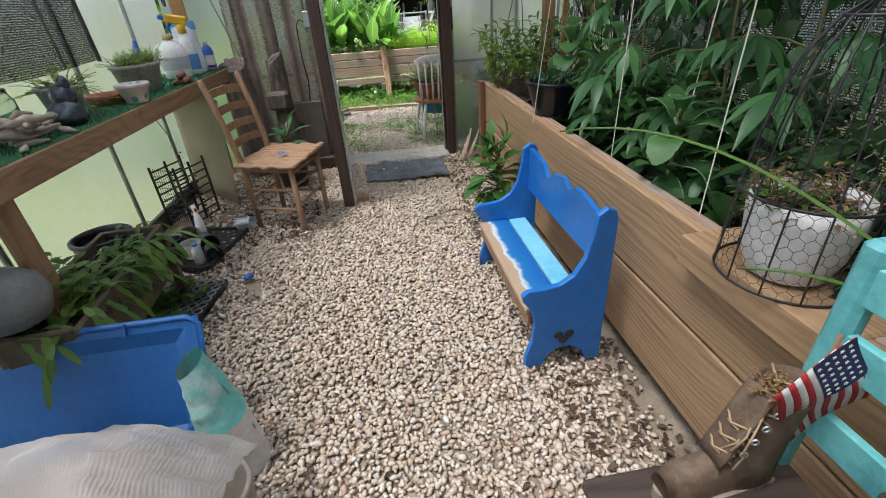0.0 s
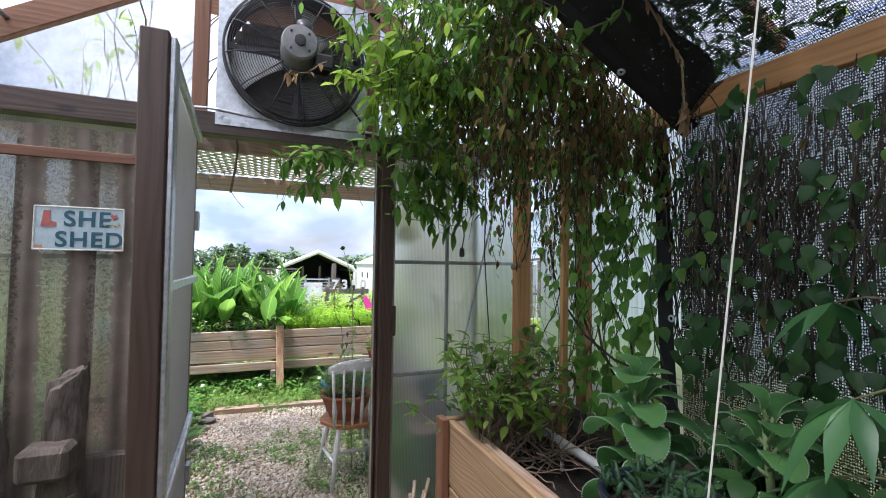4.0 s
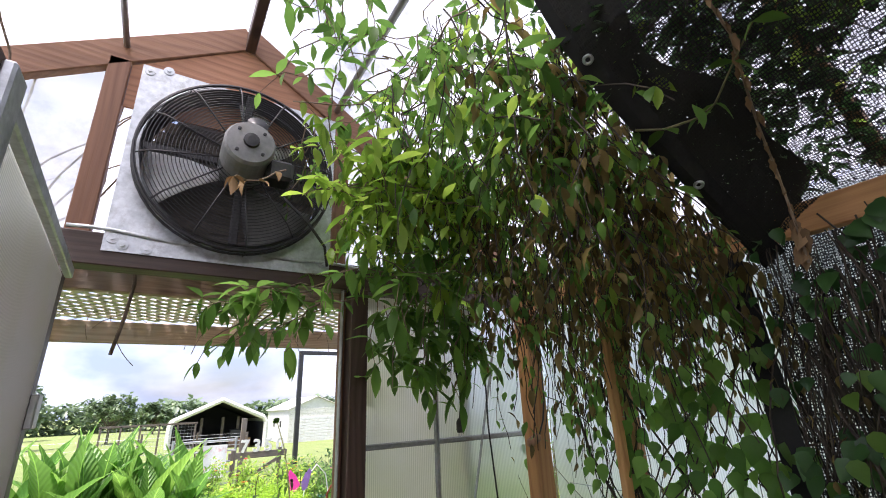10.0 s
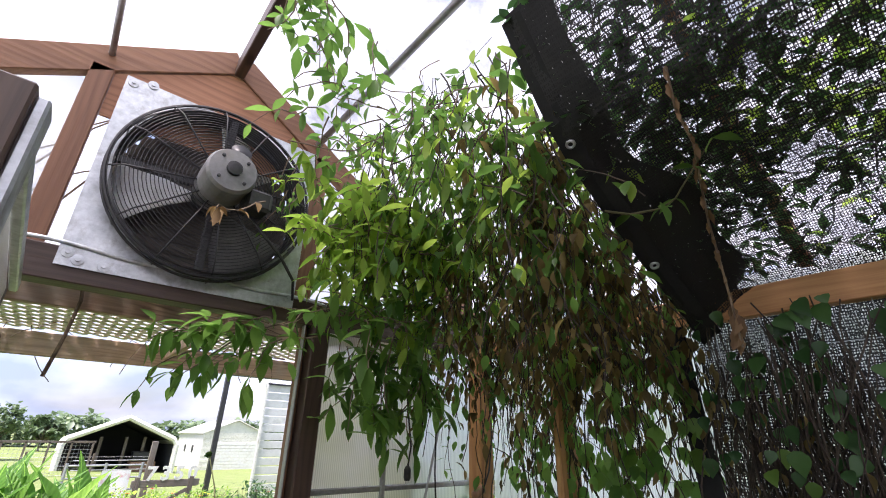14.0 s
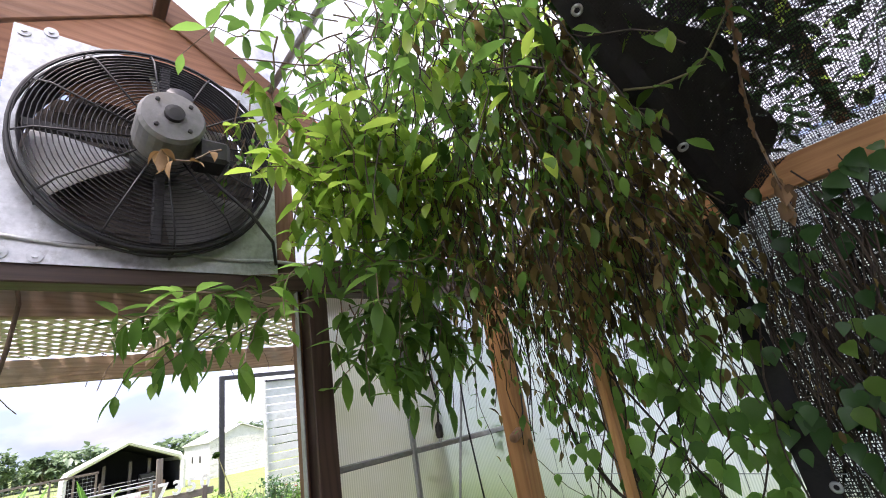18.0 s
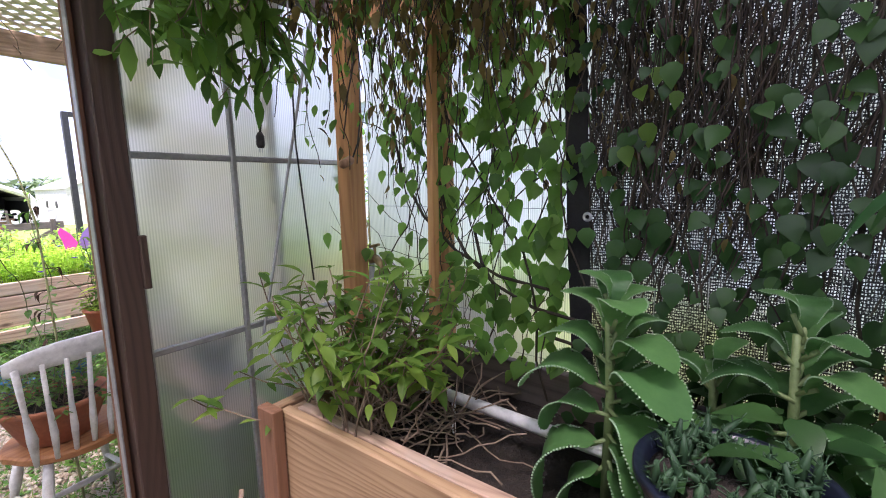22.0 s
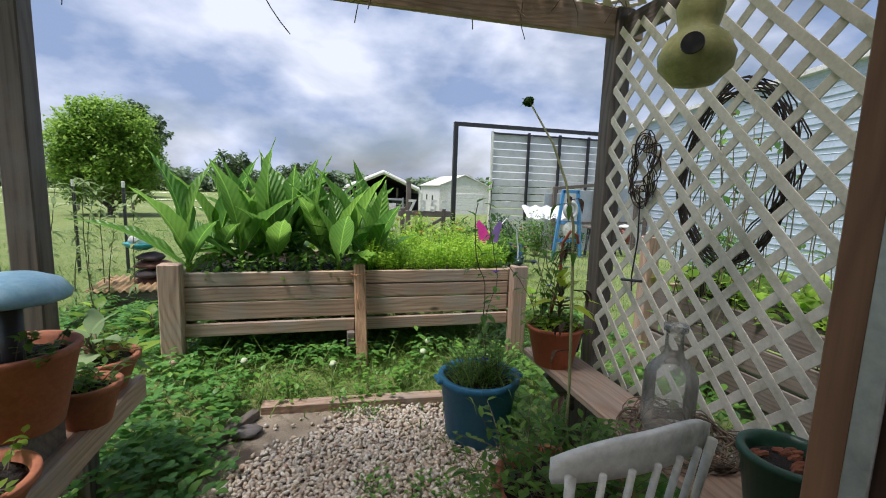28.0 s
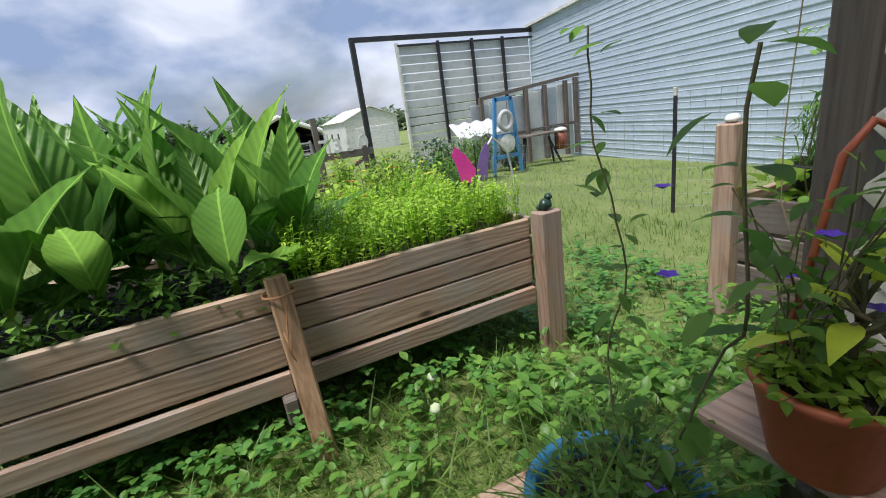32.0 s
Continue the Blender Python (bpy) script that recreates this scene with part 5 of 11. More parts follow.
SPECKLE = surface("grey_speckled_clay", (0.30, 0.285, 0.26), (0.46, 0.44, 0.40), 60, 0.8, 0.25, dirt=(0.24, 0.22, 0.19))
m, nt, bs = shader("dotted_glaze")
vor = nt.nodes.new("ShaderNodeTexVoronoi")
vor.inputs["Scale"].default_value = 17.0
nt.links.new(coords(nt, (1, 1, 1), False), vor.inputs["Vector"])
nt.links.new(ramp(nt, vor.outputs["Distance"], [(0.26, (0.13, 0.30, 0.33)), (0.30, (0.56, 0.50, 0.46))]), bs.inputs["Base Color"])
bs.inputs["Roughness"].default_value = 0.35
DOTTED = m
pp = pot("rectangular_planter", "grey speckled planter full of fine trailing stems", (-1.21, 3.86, TZ), 0.10, 0.125, 0.155, SPECKLE, squash=(0.9, 1.45))
b, s = Build(), Build()
for k in range(7):
    sprigs(b, (rnd(-0.06, 0.06), -0.15 + 0.05 * k, 0.14), 36, 0.045, 0.13, 0.014, 7, (15, 80), 0.5, s, 0.0012)
plant("sedum_clump", "fine pale green sedum filling the grey planter", "plant", (-1.21, 3.88, TZ + 0.005), (("foliage", b, LEAFBRIGHT), ("stem_tangle", s, STEM)))
dp = pot("dotted_bowl", "pale pink bowl with blue dots on the turf", (-1.06, 3.42, TZ), 0.05, 0.072, 0.095, DOTTED, 0.7)
pot("saucer_bowl", "shallow brown bowl of soil on the turf mat", (-1.22, 3.46, TZ), 0.06, 0.085, 0.05, TERRA, 0.7)
GLAZE = surface("grey_blue_glaze", (0.16, 0.17, 0.18), (0.30, 0.31, 0.32), 14, 0.35, 0.15, dirt=(0.33, 0.22, 0.24))
pot("painted_pot", "grey glazed pot with faded rose pattern", (-1.22, 3.12, TZ), 0.065, 0.085, 0.14, GLAZE)
b, s = Build(), Build()
sprigs(b, (0, 0, 0.12), 60, 0.05, 0.17, 0.02, 8, (5, 75), 0.45, s)
for k in range(8):
    pts = [Vector((0.05, -0.02, 0.13)) + Vector((0.035 * i * (1 + 0.1 * (k % 2)), (k - 4) * 0.012 * i, 0.012 * i - 0.012 * i * i)) for i in range(5)]
    s.tube(pts, 0.0014, 4)
    for q in pts[1:]:
        b.leaf(q, aim(rnd(0, 360), 10), (0, 0, 1), 0.025, 0.012)
plant("trailing_plant", "thin pale trailing plant spilling over the bench edge", "plant", (-1.22, 3.12, TZ), (("foliage", b, LEAFBRIGHT), ("stem_tangle", s, STEM)))
CERAMIC = surface("dark_glazed_ceramic", (0.02, 0.03, 0.045), (0.06, 0.08, 0.10), 15, 0.25, 0.1)
orn = Build().blob((0, 0, 0.05), (0.07, 0.06, 0.055), 0.25, 18, 12).blob((0.01, 0.02, 0.12), (0.045, 0.045, 0.045), 0.2, 16, 10, 2).blob((0.03, 0.02, 0.17), (0.02, 0.02, 0.03), 0.1, 12, 8)
solid("ceramic_ornament", orn, CERAMIC, "dark glazed ceramic figure on the turf mat", "ornament", (-1.12, 2.93, TZ - 0.005), smooth=True)
DRIFTW = surface("bleached_driftwood", (0.20, 0.165, 0.13), (0.42, 0.36, 0.29), 18, 0.9, 0.6, stretch=(1, 0.4, 1))
dw = thing("driftwood_pile", "bleached driftwood pieces heaped on the turf mat", "driftwood", (-1.12, 2.66, TZ))
for k in range(26):
    p = Vector((rnd(-0.09, 0.09), rnd(-0.16, 0.16), rnd(0.005, 0.09)))
    d = aim(rnd(0, 360), rnd(-15, 30)) * rnd(0.03, 0.09)
    part("driftwood_piece", Build().tube([p - d, p + Vector((0, 0, rnd(-0.01, 0.02))), p + d], [0.006, rnd(0.012, 0.022), 0.005], 7), DRIFTW, dw, smooth=True)
lg = thing("bark_stack", "strips of reddish bark lying on the turf mat", "bark", (-1.09, 4.10, TZ), 8)
REDBARK = surface("red_bark", (0.13, 0.06, 0.035), (0.26, 0.13, 0.08), 20, 0.9, 0.6)
for k, (dx, dz) in enumerate(((0, 0.014), (0.045, 0.016), (0.02, 0.045))):
    part("bark_strip", Build().tube([(dx, -0.12 + 0.02 * k, dz), (dx + 0.01, 0, dz + 0.006), (dx - 0.01, 0.12, dz)], [0.013, 0.022, 0.012], 9), REDBARK, lg, smooth=True)

# bottles at the far end of the bench
CLEARPL = sheeting("milky_bottle_plastic", (0.78, 0.79, 0.76), 0.12, 0.25, "z", 4.0, (0.7, 0.68, 0.6))
BLUEPL = plain("blue_plastic", (0.02, 0.12, 0.55), 0.35)
YELLOWPL = plain("yellow_plastic", (0.72, 0.42, 0.02), 0.35)
REDPL = plain("red_plastic", (0.5, 0.035, 0.03), 0.4)
LABELBLUE = plain("blue_label", (0.10, 0.28, 0.62), 0.5)
LABELWHITE = plain("white_label", (0.72, 0.72, 0.70), 0.5)
jug = thing("plastic_jug", "white plastic jug with a brown cap", "jug", (-1.19, 4.40, TZ), -70)
jug.scale = (1.15, 1.15, 1.15)
part("jug_body", Build().lathe([(0.07, 0), (0.078, 0.01), (0.08, 0.13), (0.07, 0.17), (0.04, 0.20), (0.026, 0.215)], seg=26, squash=(0.8, 1.0)), WHITEPLASTIC, jug, smooth=True)
part("cap", Build().lathe([(0.03, 0.215), (0.03, 0.24), (0.026, 0.244)], seg=18), plain("tan_cap", (0.5, 0.36, 0.2)), jug, "tan screw cap", smooth=True)
part("jug_label", Build().lathe([(0.0795, 0.05), (0.0815, 0.12)], seg=26, squash=(0.8, 1.0), cap=False), plain("grey_label", (0.45, 0.46, 0.48)), jug, smooth=True)
part("handle", Build().tube([(0.0, -0.05, 0.19), (0.0, -0.085, 0.17), (0.0, -0.085, 0.10), (0.0, -0.075, 0.08)], 0.01, 8), WHITEPLASTIC, jug, smooth=True)
spray = thing("spray_bottle", "white spray bottle with a yellow and blue trigger head", "spray bottle", (-1.14, 4.56, TZ), -75)
spray.scale = (1.2, 1.2, 1.2)
part("bottle_body", Build().lathe([(0.042, 0), (0.046, 0.01), (0.045, 0.12), (0.035, 0.18), (0.02, 0.235)], seg=22, squash=(0.75, 1)), WHITEPLASTIC, spray, smooth=True)
part("bottle_label", Build().lathe([(0.0475, 0.03), (0.0475, 0.115)], seg=22, squash=(0.75, 1), cap=False), LABELBLUE, spray, "blue and white label", smooth=True)
part("trigger_head", Build().beam((0, -0.075, 0.315), (0, 0.04, 0.29), 0.032, 0.05, bevel=0.012), YELLOWPL, spray, "yellow trigger head")
part("collar", Build().lathe([(0.022, 0.23), (0.024, 0.27), (0.018, 0.275)], seg=16), YELLOWPL, spray, smooth=True)
part("trigger", Build().tube([(0, -0.045, 0.295), (0, -0.07, 0.265), (0, -0.06, 0.23)], [0.010, 0.008, 0.005], 8), BLUEPL, spray, smooth=True)
part("nozzle", Build().beam((0, -0.07, 0.315), (0, -0.105, 0.322), 0.02, 0.025, bevel=0.005), BLUEPL, spray)
bag = thing("fertiliser_pouch", "blue and white plastic fertiliser pouch", "pouch", (-1.20, 4.74, TZ), 72)
bag.scale = (1.15, 1.15, 1.15)
part("pouch_body", Build().grid(lambda u, v: (0.035 * math.cos(u * 6.283) * (1 - 0.75 * v ** 3), 0.095 * math.sin(u * 6.283) * (1 + 0.05 * math.sin(8 * v)), 0.30 * v + 0.006 * math.sin(9 * u)), 24, 10), plain("pouch_white", (0.62, 0.66, 0.70), 0.35), bag, smooth=True)
fc = bpy.data.curves.new("lettering", "FONT")
fc.body, fc.size, fc.extrude = "Bone Meal", 0.038, 0.0005
fc.materials.append(plain("navy_print", (0.03, 0.06, 0.22), 0.5))
fo = new("lettering", fc)
fo.parent = bag
fo.matrix_basis = pose(-0.040, 0.085, 0.17, 90, 0, -90)
part("pouch_top", Build().box((-0.012, -0.098, 0.25), (0.012, 0.098, 0.305), 0.006), LABELBLUE, bag)
part("print_bar", Build().box((0.034, -0.06, 0.20), (0.040, 0.06, 0.225), 0.001), LABELBLUE, bag)
for k, (x, y, r, h, mm, cm, lb) in enumerate(((-1.16, 4.78, 0.04, 0.13, plain("dark_red_liquid", (0.16, 0.05, 0.035), 0.3), BLACKPLASTIC, "small brown bottle with a black cap"), (-1.21, 4.93, 0.036, 0.20, WHITEPLASTIC, BLACKPLASTIC, "slim white bottle with a dark cap"),
                                              (-1.12, 4.90, 0.034, 0.15, BLUEPL, WHITEPLASTIC, "blue and red plastic bottle"), (-1.15, 5.0, 0.032, 0.14, WHITEPLASTIC, REDPL, "white bottle with a red label"), (-1.30, 4.58, 0.034, 0.15, REDPL, WHITEPLASTIC, "red plastic bottle behind the jug"))):
    o = thing("bottle", lb + " on the potting bench", "bottle", (x, y, TZ), group="bottles on the bench")
    o.scale = (1.25, 1.25, 1.3)
    part("bottle_body", Build().lathe([(r * 0.92, 0), (r, 0.008), (r, h * 0.62), (r * 0.8, h * 0.78), (r * 0.42, h * 0.88)], seg=20), mm, o, smooth=True)
    part("cap", Build().lathe([(r * 0.45, h * 0.87), (r * 0.45, h), (r * 0.38, h + 0.004)], seg=14), cm, o, smooth=True)
    part("bottle_label", Build().lathe([(r * 1.015, h * 0.15), (r * 1.015, h * 0.52)], seg=20, cap=False), LABELWHITE if k != 3 else REDPL, o, smooth=True)
solid("red_tray", Build().box((-0.05, -0.06, 0), (0.05, 0.06, 0.014), 0.004), plain("dark_red_tray", (0.2, 0.03, 0.03), 0.4), "small dark red tray on the turf", "tray", (-1.09, 4.80, TZ), 15)
solid("blue_tool_handle", Build().tube([(0, 0, 0), (0.02, 0.10, 0.26)], 0.012, 10), BLUEPL, "blue tool handle standing among the jars", "tool", (-1.32, 4.06, TZ), smooth=True)
jar = thing("glass_jar", "clear glass jar standing on the potting bench", "jar", (-1.25, 2.80, TZ))
part("glass", Build().lathe([(0.045, 0), (0.05, 0.006), (0.05, 0.13), (0.038, 0.155), (0.038, 0.175), (0.034, 0.174), (0.034, 0.155), (0.046, 0.128), (0.046, 0.008)], seg=24), clear_glass("jar_glass", (0.85, 0.9, 0.88)), jar, smooth=True)

# hanging feeder
feeder = thing("hanging_feeder", "green dish feeder hung by cords in the corner", "feeder", (-1.26, 4.72, 1.59))
part("dish", Build().lathe([(0.03, -0.03), (0.08, -0.02), (0.115, 0.015), (0.12, 0.018), (0.10, 0.012), (0.02, -0.012)], seg=28), plain("teal_glass_dish", (0.02, 0.09, 0.10), 0.25), feeder, smooth=True)
for a in (0, 120, 240):
    part("cord", Build().tube([aim(a, 0) * 0.11 + Vector((0, 0, 0.015)), (0, 0, 0.30)], 0.0025, 5), STRING, feeder)
part("ring", Build().ring((0, 0, -0.12), 0.032, 0.008, (1, 0.6, 0), 22, 8), plain("grey_ring", (0.12, 0.12, 0.12)), feeder, smooth=True)
part("ring_cord", Build().tube([(0, 0, -0.03), (0, 0, -0.09)], 0.002, 5), STRING, feeder)
part("knob", Build().lathe([(0.01, 0.29), (0.045, 0.30), (0.05, 0.32), (0.02, 0.35), (0.008, 0.37)], seg=20), WHITEPLASTIC, feeder, smooth=True)
part("hanger", Build().tube([(0, 0, 0.36), (0, 0, 1.04)], 0.0025, 5), STRING, feeder)

# under the bench
curl = Build().grid(lambda u, v: (-1.43 + 0.42 * u + 0.05 * math.sin(u * 3), 4.62 - 0.42 * u * (1 - 0.4 * v) + 0.05 * v, gz(-1.2, 4.4) + 0.01 + 0.82 * v - 0.06 * u * v), 14, 8)
solid("plastic_sheet_offcut", curl, sheeting("amber_sheet", (0.66, 0.62, 0.47), 0.15, 0.3, "z", 30.0, (0.5, 0.46, 0.32)), "curved yellowed plastic offcut leaning under the bench", "plastic sheet", smooth=True).modifiers.new("thick", "SOLIDIFY").thickness = 0.004
crate = thing("black_crate", "black plastic crate stood on its end", "crate", (-1.38, 4.12, gz(-1.4, 4.1)), -22)
for x in (0.0, 0.20):
    for k in range(8):
        part("side_bar", Build().beam((x - 0.012, 0.0, 0.045 * k + 0.02), (x + 0.035, 0.0, 0.045 * k + 0.02 + 0.0), 0.008, 0.012), BLACKPLASTIC, crate)
        part("side_bar", Build().beam((x, -0.14, 0.055 * k + 0.015), (x, 0.14, 0.055 * k + 0.015), 0.008, 0.012), BLACKPLASTIC, crate)
    for y in (-0.14, 0.0, 0.14):
        part("upright", Build().beam((x, y, 0), (x, y, 0.44), 0.014, 0.018, (0, 1, 0)), BLACKPLASTIC, crate)
mesh_ = Build()
for k in range(10):
    mesh_.tube([(0.02 * k + 0.01, -0.14, 0.02), (0.02 * k + 0.01, -0.14, 0.43)], 0.002, 4)
    mesh_.tube([(0.0, -0.14, 0.04 + 0.042 * k), (0.20, -0.14, 0.04 + 0.042 * k)], 0.002, 4)
part("mesh_side", mesh_, BLACKPLASTIC, crate)
tray = thing("pot_tray", "black plastic tray loaded with empty pots", "tray", (-1.09, 3.56, gz(-1.1, 3.5)), -14)
part("tray_base", Build().box((-0.2, -0.26, 0), (0.2, 0.26, 0.012), 0.005), BLACKPLASTIC, tray)
for a, c in (((-0.2, -0.26), (0.2, -0.26)), ((0.2, -0.26), (0.2, 0.26)), ((0.2, 0.26), (-0.2, 0.26)), ((-0.2, 0.26), (-0.2, -0.26))):
    part("tray_rim", Build().beam((*a, 0.02), (*c, 0.02), 0.012, 0.035), BLACKPLASTIC, tray)
TZ2 = gz(-1.1, 3.5) + 0.012
for k, (x, y, r, h, lay, mm, lb) in enumerate(((-1.18, 3.66, 0.05, 0.10, 0, BLACKPLASTIC, "empty black nursery pot"), (-1.06, 3.58, 0.055, 0.11, 1, BLACKPLASTIC, "black nursery pot lying on its side"), (-1.10, 3.46, 0.06, 0.10, 0, CLEARPL, "milky plastic tub"),
                                               (-1.19, 3.36, 0.055, 0.10, 0, BLACKPLASTIC, "empty black nursery pot"), (-0.98, 3.44, 0.05, 0.12, 1, BLACKPLASTIC, "black nursery pot lying on its side"), (-1.22, 3.52, 0.05, 0.11, 0, BLACKPLASTIC, "empty black nursery pot"))):
    o = solid("nursery_pot", Build().lathe(pot_mesh(r * 0.8, r, h, 0.004, 0.012, 0.004), seg=26), mm, lb + " in the tray", "plant pot", smooth=True, group="pots in the tray")
    o.matrix_basis = pose(x, y, TZ2 + (r if lay else 0), 0, 0, 0) if not lay else pose(x, y, TZ2 + r + 0.004, 90, 0, rnd(20, 70))
o = thing("spray_bottle", "white trigger spray bottle with a red tip", "spray bottle", (-1.12, 3.72, TZ2), 30)
part("bottle_body", Build().lathe([(0.04, 0), (0.043, 0.01), (0.042, 0.10), (0.03, 0.15), (0.018, 0.19)], seg=20, squash=(0.7, 1)), WHITEPLASTIC, o, smooth=True)
part("trigger_head", Build().beam((0, -0.05, 0.225), (0, 0.03, 0.215), 0.025, 0.04, bevel=0.01), WHITEPLASTIC, o)
part("nozzle", Build().beam((0, -0.05, 0.228), (0, -0.075, 0.23), 0.016, 0.02, bevel=0.004), REDPL, o)
o = thing("water_bottle", "clear small bottle with a blue cap", "bottle", (-1.03, 3.36, TZ2), 0)
part("bottle_body", Build().lathe([(0.03, 0), (0.032, 0.008), (0.031, 0.09), (0.014, 0.12)], seg=18), CLEARPL, o, smooth=True)
part("cap", Build().lathe([(0.015, 0.118), (0.015, 0.135)], seg=14), LABELBLUE, o, smooth=True)
can = thing("tin_can", "empty silver tin can lying on the pebbles", "can", (-0.90, 3.80, gz(-0.9, 3.8) + 0.05))
cb = part("can_body", Build().lathe([(0.044, 0), (0.046, 0.003), (0.043, 0.008), (0.043, 0.03), (0.0445, 0.034), (0.043, 0.038), (0.043, 0.10), (0.046, 0.106), (0.042, 0.106), (0.041, 0.01)], seg=26), STEEL, can, smooth=True)
cb.matrix_basis = pose(0, 0, 0, 84, 0, 75)
solid("blue_toy_piece", Build().blob((0, 0, 0.012), (0.024, 0.02, 0.013), 0.4, 10, 7).blob((0.02, 0.012, 0.012), (0.012, 0.012, 0.01), 0.2, 8, 6), BLUEPL, "small bright blue plastic piece on the pebbles", "plastic piece", (-0.70, 3.12, gz(-0.7, 3.1) + 0.012), smooth=True)
seed = thing("seed_tray", "black seed tray with round cells of soil", "seed tray", (-0.96, 2.86, gz(-0.95, 2.9)), -8)
part("tray_base", Build().box((-0.13, -0.25, 0), (0.13, 0.25, 0.045), 0.006), BLACKPLASTIC, seed)
for i in range(5):
    for j in range(9):
        c = (-0.104 + 0.052 * i, -0.212 + 0.053 * j)
        part("cell_rim", Build().ring((c[0], c[1], 0.047), 0.021, 0.004, (0, 0, 1), 16, 5), GREYPLASTIC, seed)
        part("cell_soil", Build().lathe([(0.020, 0.046), (0.010, 0.0475), (0.002, 0.048)], (c[0], c[1], 0), 10), SOIL, seed)
b, s = Build(), Build()
for k in range(40):
    sprigs(b, (rnd(-0.12, 0.10), rnd(-0.24, 0.2), 0.05), 2, 0.01, 0.11, 0.035, 5, (30, 85), 0.8, s)
plant("seedlings", "green seedlings growing in the seed tray", "plant", (-0.98, 2.84, gz(-0.95, 2.9)), (("foliage", b, LEAF), ("stem_tangle", s, STEM)))
WEATHERED = surface("weathered_brown_board", (0.06, 0.048, 0.035), (0.13, 0.10, 0.07), 9, 0.9, 0.4, dirt=(0.14, 0.13, 0.05))
tr = thing("trough_planter", "dark wooden trough planter on legs", "planter", (-1.10, 2.62, gz(-1.1, 2.6)), 4)
part("front_side", Build().beam((0.13, -0.45, 0.33), (0.13, 0.40, 0.33), 0.025, 0.24), WEATHERED, tr)
part("rear_side", Build().beam((-0.13, -0.45, 0.33), (-0.13, 0.40, 0.33), 0.025, 0.24), WEATHERED, tr)
for y in (-0.44, 0.39):
    part("end_side", Build().beam((-0.12, y, 0.33), (0.12, y, 0.33), 0.025, 0.24), WEATHERED, tr)
part("soil", Build().box((-0.118, -0.43, 0.38), (0.118, 0.38, 0.42), 0.01), SOIL, tr)
for y in (-0.38, 0.33):
    for x in (-0.11, 0.15):
        part("leg", Build().beam((x, y, -0.02), (x, y, 0.40), 0.04, 0.04, (0, 1, 0)), WEATHERED, tr)
b, s = Build(), Build()
for k in range(120):
    c = Vector((rnd(-0.1, 0.12), rnd(-0.42, 0.38), 0.42))
    d = aim(rnd(-90, 90), rnd(20, 60))
    L = rnd(0.14, 0.34)
    pts = [c + d * (L * f) - Vector((0, 0, 0.9 * L * f * f)) for f in (0, 0.25, 0.5, 0.75, 1.0)]
    for i in range(4):
        q = pts[i + 1] - pts[i]
        b.leaf(pts[i], q, (0, 0, 1), q.length * 1.15, 0.026, 0.05, 0.2, (0.45, 0.9, 1.0, 0.8, 0.4))
sprigs(b, (-0.05, -0.25, 0.42), 26, 0.12, 0.28, 0.05, 6, (40, 85), 0.75, s)
plant("trailing_cactus", "drooping flat-stemmed cactus spilling from the trough", "plant", (-1.10, 2.62, gz(-1.1, 2.6)), (("foliage", b, foliage("cactus_green", (0.05, 0.12, 0.02), (0.17, 0.27, 0.06))), ("stem_tangle", s, STEM)))
pot("round_black_pot", "empty round black pot behind the trough", (-1.28, 3.02, gz(-1.2, 3.0)), 0.10, 0.13, 0.42, BLACKPLASTIC, 0.9)
solid("pale_lamp_globe", Build().lathe([(0.04, 0), (0.10, 0.03), (0.125, 0.10), (0.11, 0.17), (0.05, 0.21)], seg=26), GREYPLASTIC, "cloudy grey globe on the trough edge", "globe", (-1.13, 2.23, gz(-1.1, 2.6) + 0.46), smooth=True)
tub = thing("storage_tub_lid", "large blue plastic lid leaning on its edge", "lid", (-0.98, 2.02, gz(-0.9, 1.9)), 0)
BLUETUB = surface("blue_storage_plastic", (0.014, 0.10, 0.33), (0.02, 0.13, 0.40), 4, 0.45, 0.06, dirt=(0.02, 0.09, 0.27))


def lid_at(u, v, off):
    return Vector((-0.52 + 0.95 * u, 0.20 * v - 0.02 + off * 0.5, 0.03 + 0.40 * v - off))


part("lid_panel", Build().grid(lambda u, v: lid_at(u, v, 0.0 if 0.06 < u < 0.94 and 0.1 < v < 0.9 else -0.022), 20, 12), BLUETUB, tub).modifiers.new("thick", "SOLIDIFY").thickness = 0.005
rimb = Build()
rimb.tube([lid_at(0.0, 0.1, -0.02), lid_at(0.02, 0.98, -0.02), lid_at(0.5, 1.0, -0.02), lid_at(0.96, 1.0, -0.02), lid_at(1.0, 0.94, -0.02), lid_at(1.0, 0.0, -0.02)], 0.011, 8)
part("lid_rim", rimb, BLUETUB, tub, smooth=True)
for u in (0.25, 0.5, 0.75):
    part("lid_rib", Build().beam(lid_at(u, 0.9, -0.03), lid_at(u, 1.0, -0.03), 0.008, 0.02), BLUETUB, tub)
SACK = surface("teal_and_white_sack", (0.10, 0.45, 0.42), (0.16, 0.54, 0.50), 3, 0.4, 0.15, dirt=(0.68, 0.68, 0.65))
WHITESACK = surface("printed_white_sack", (0.62, 0.62, 0.60), (0.74, 0.74, 0.72), 6, 0.4, 0.3, depth=0.02)


def crumple(u, v, s, k=1.0):
    return k * (0.6 * noise.noise(Vector((u * 4 + s, v * 4, s))) + 0.4 * noise.noise(Vector((u * 11, v * 11 + s, s))))


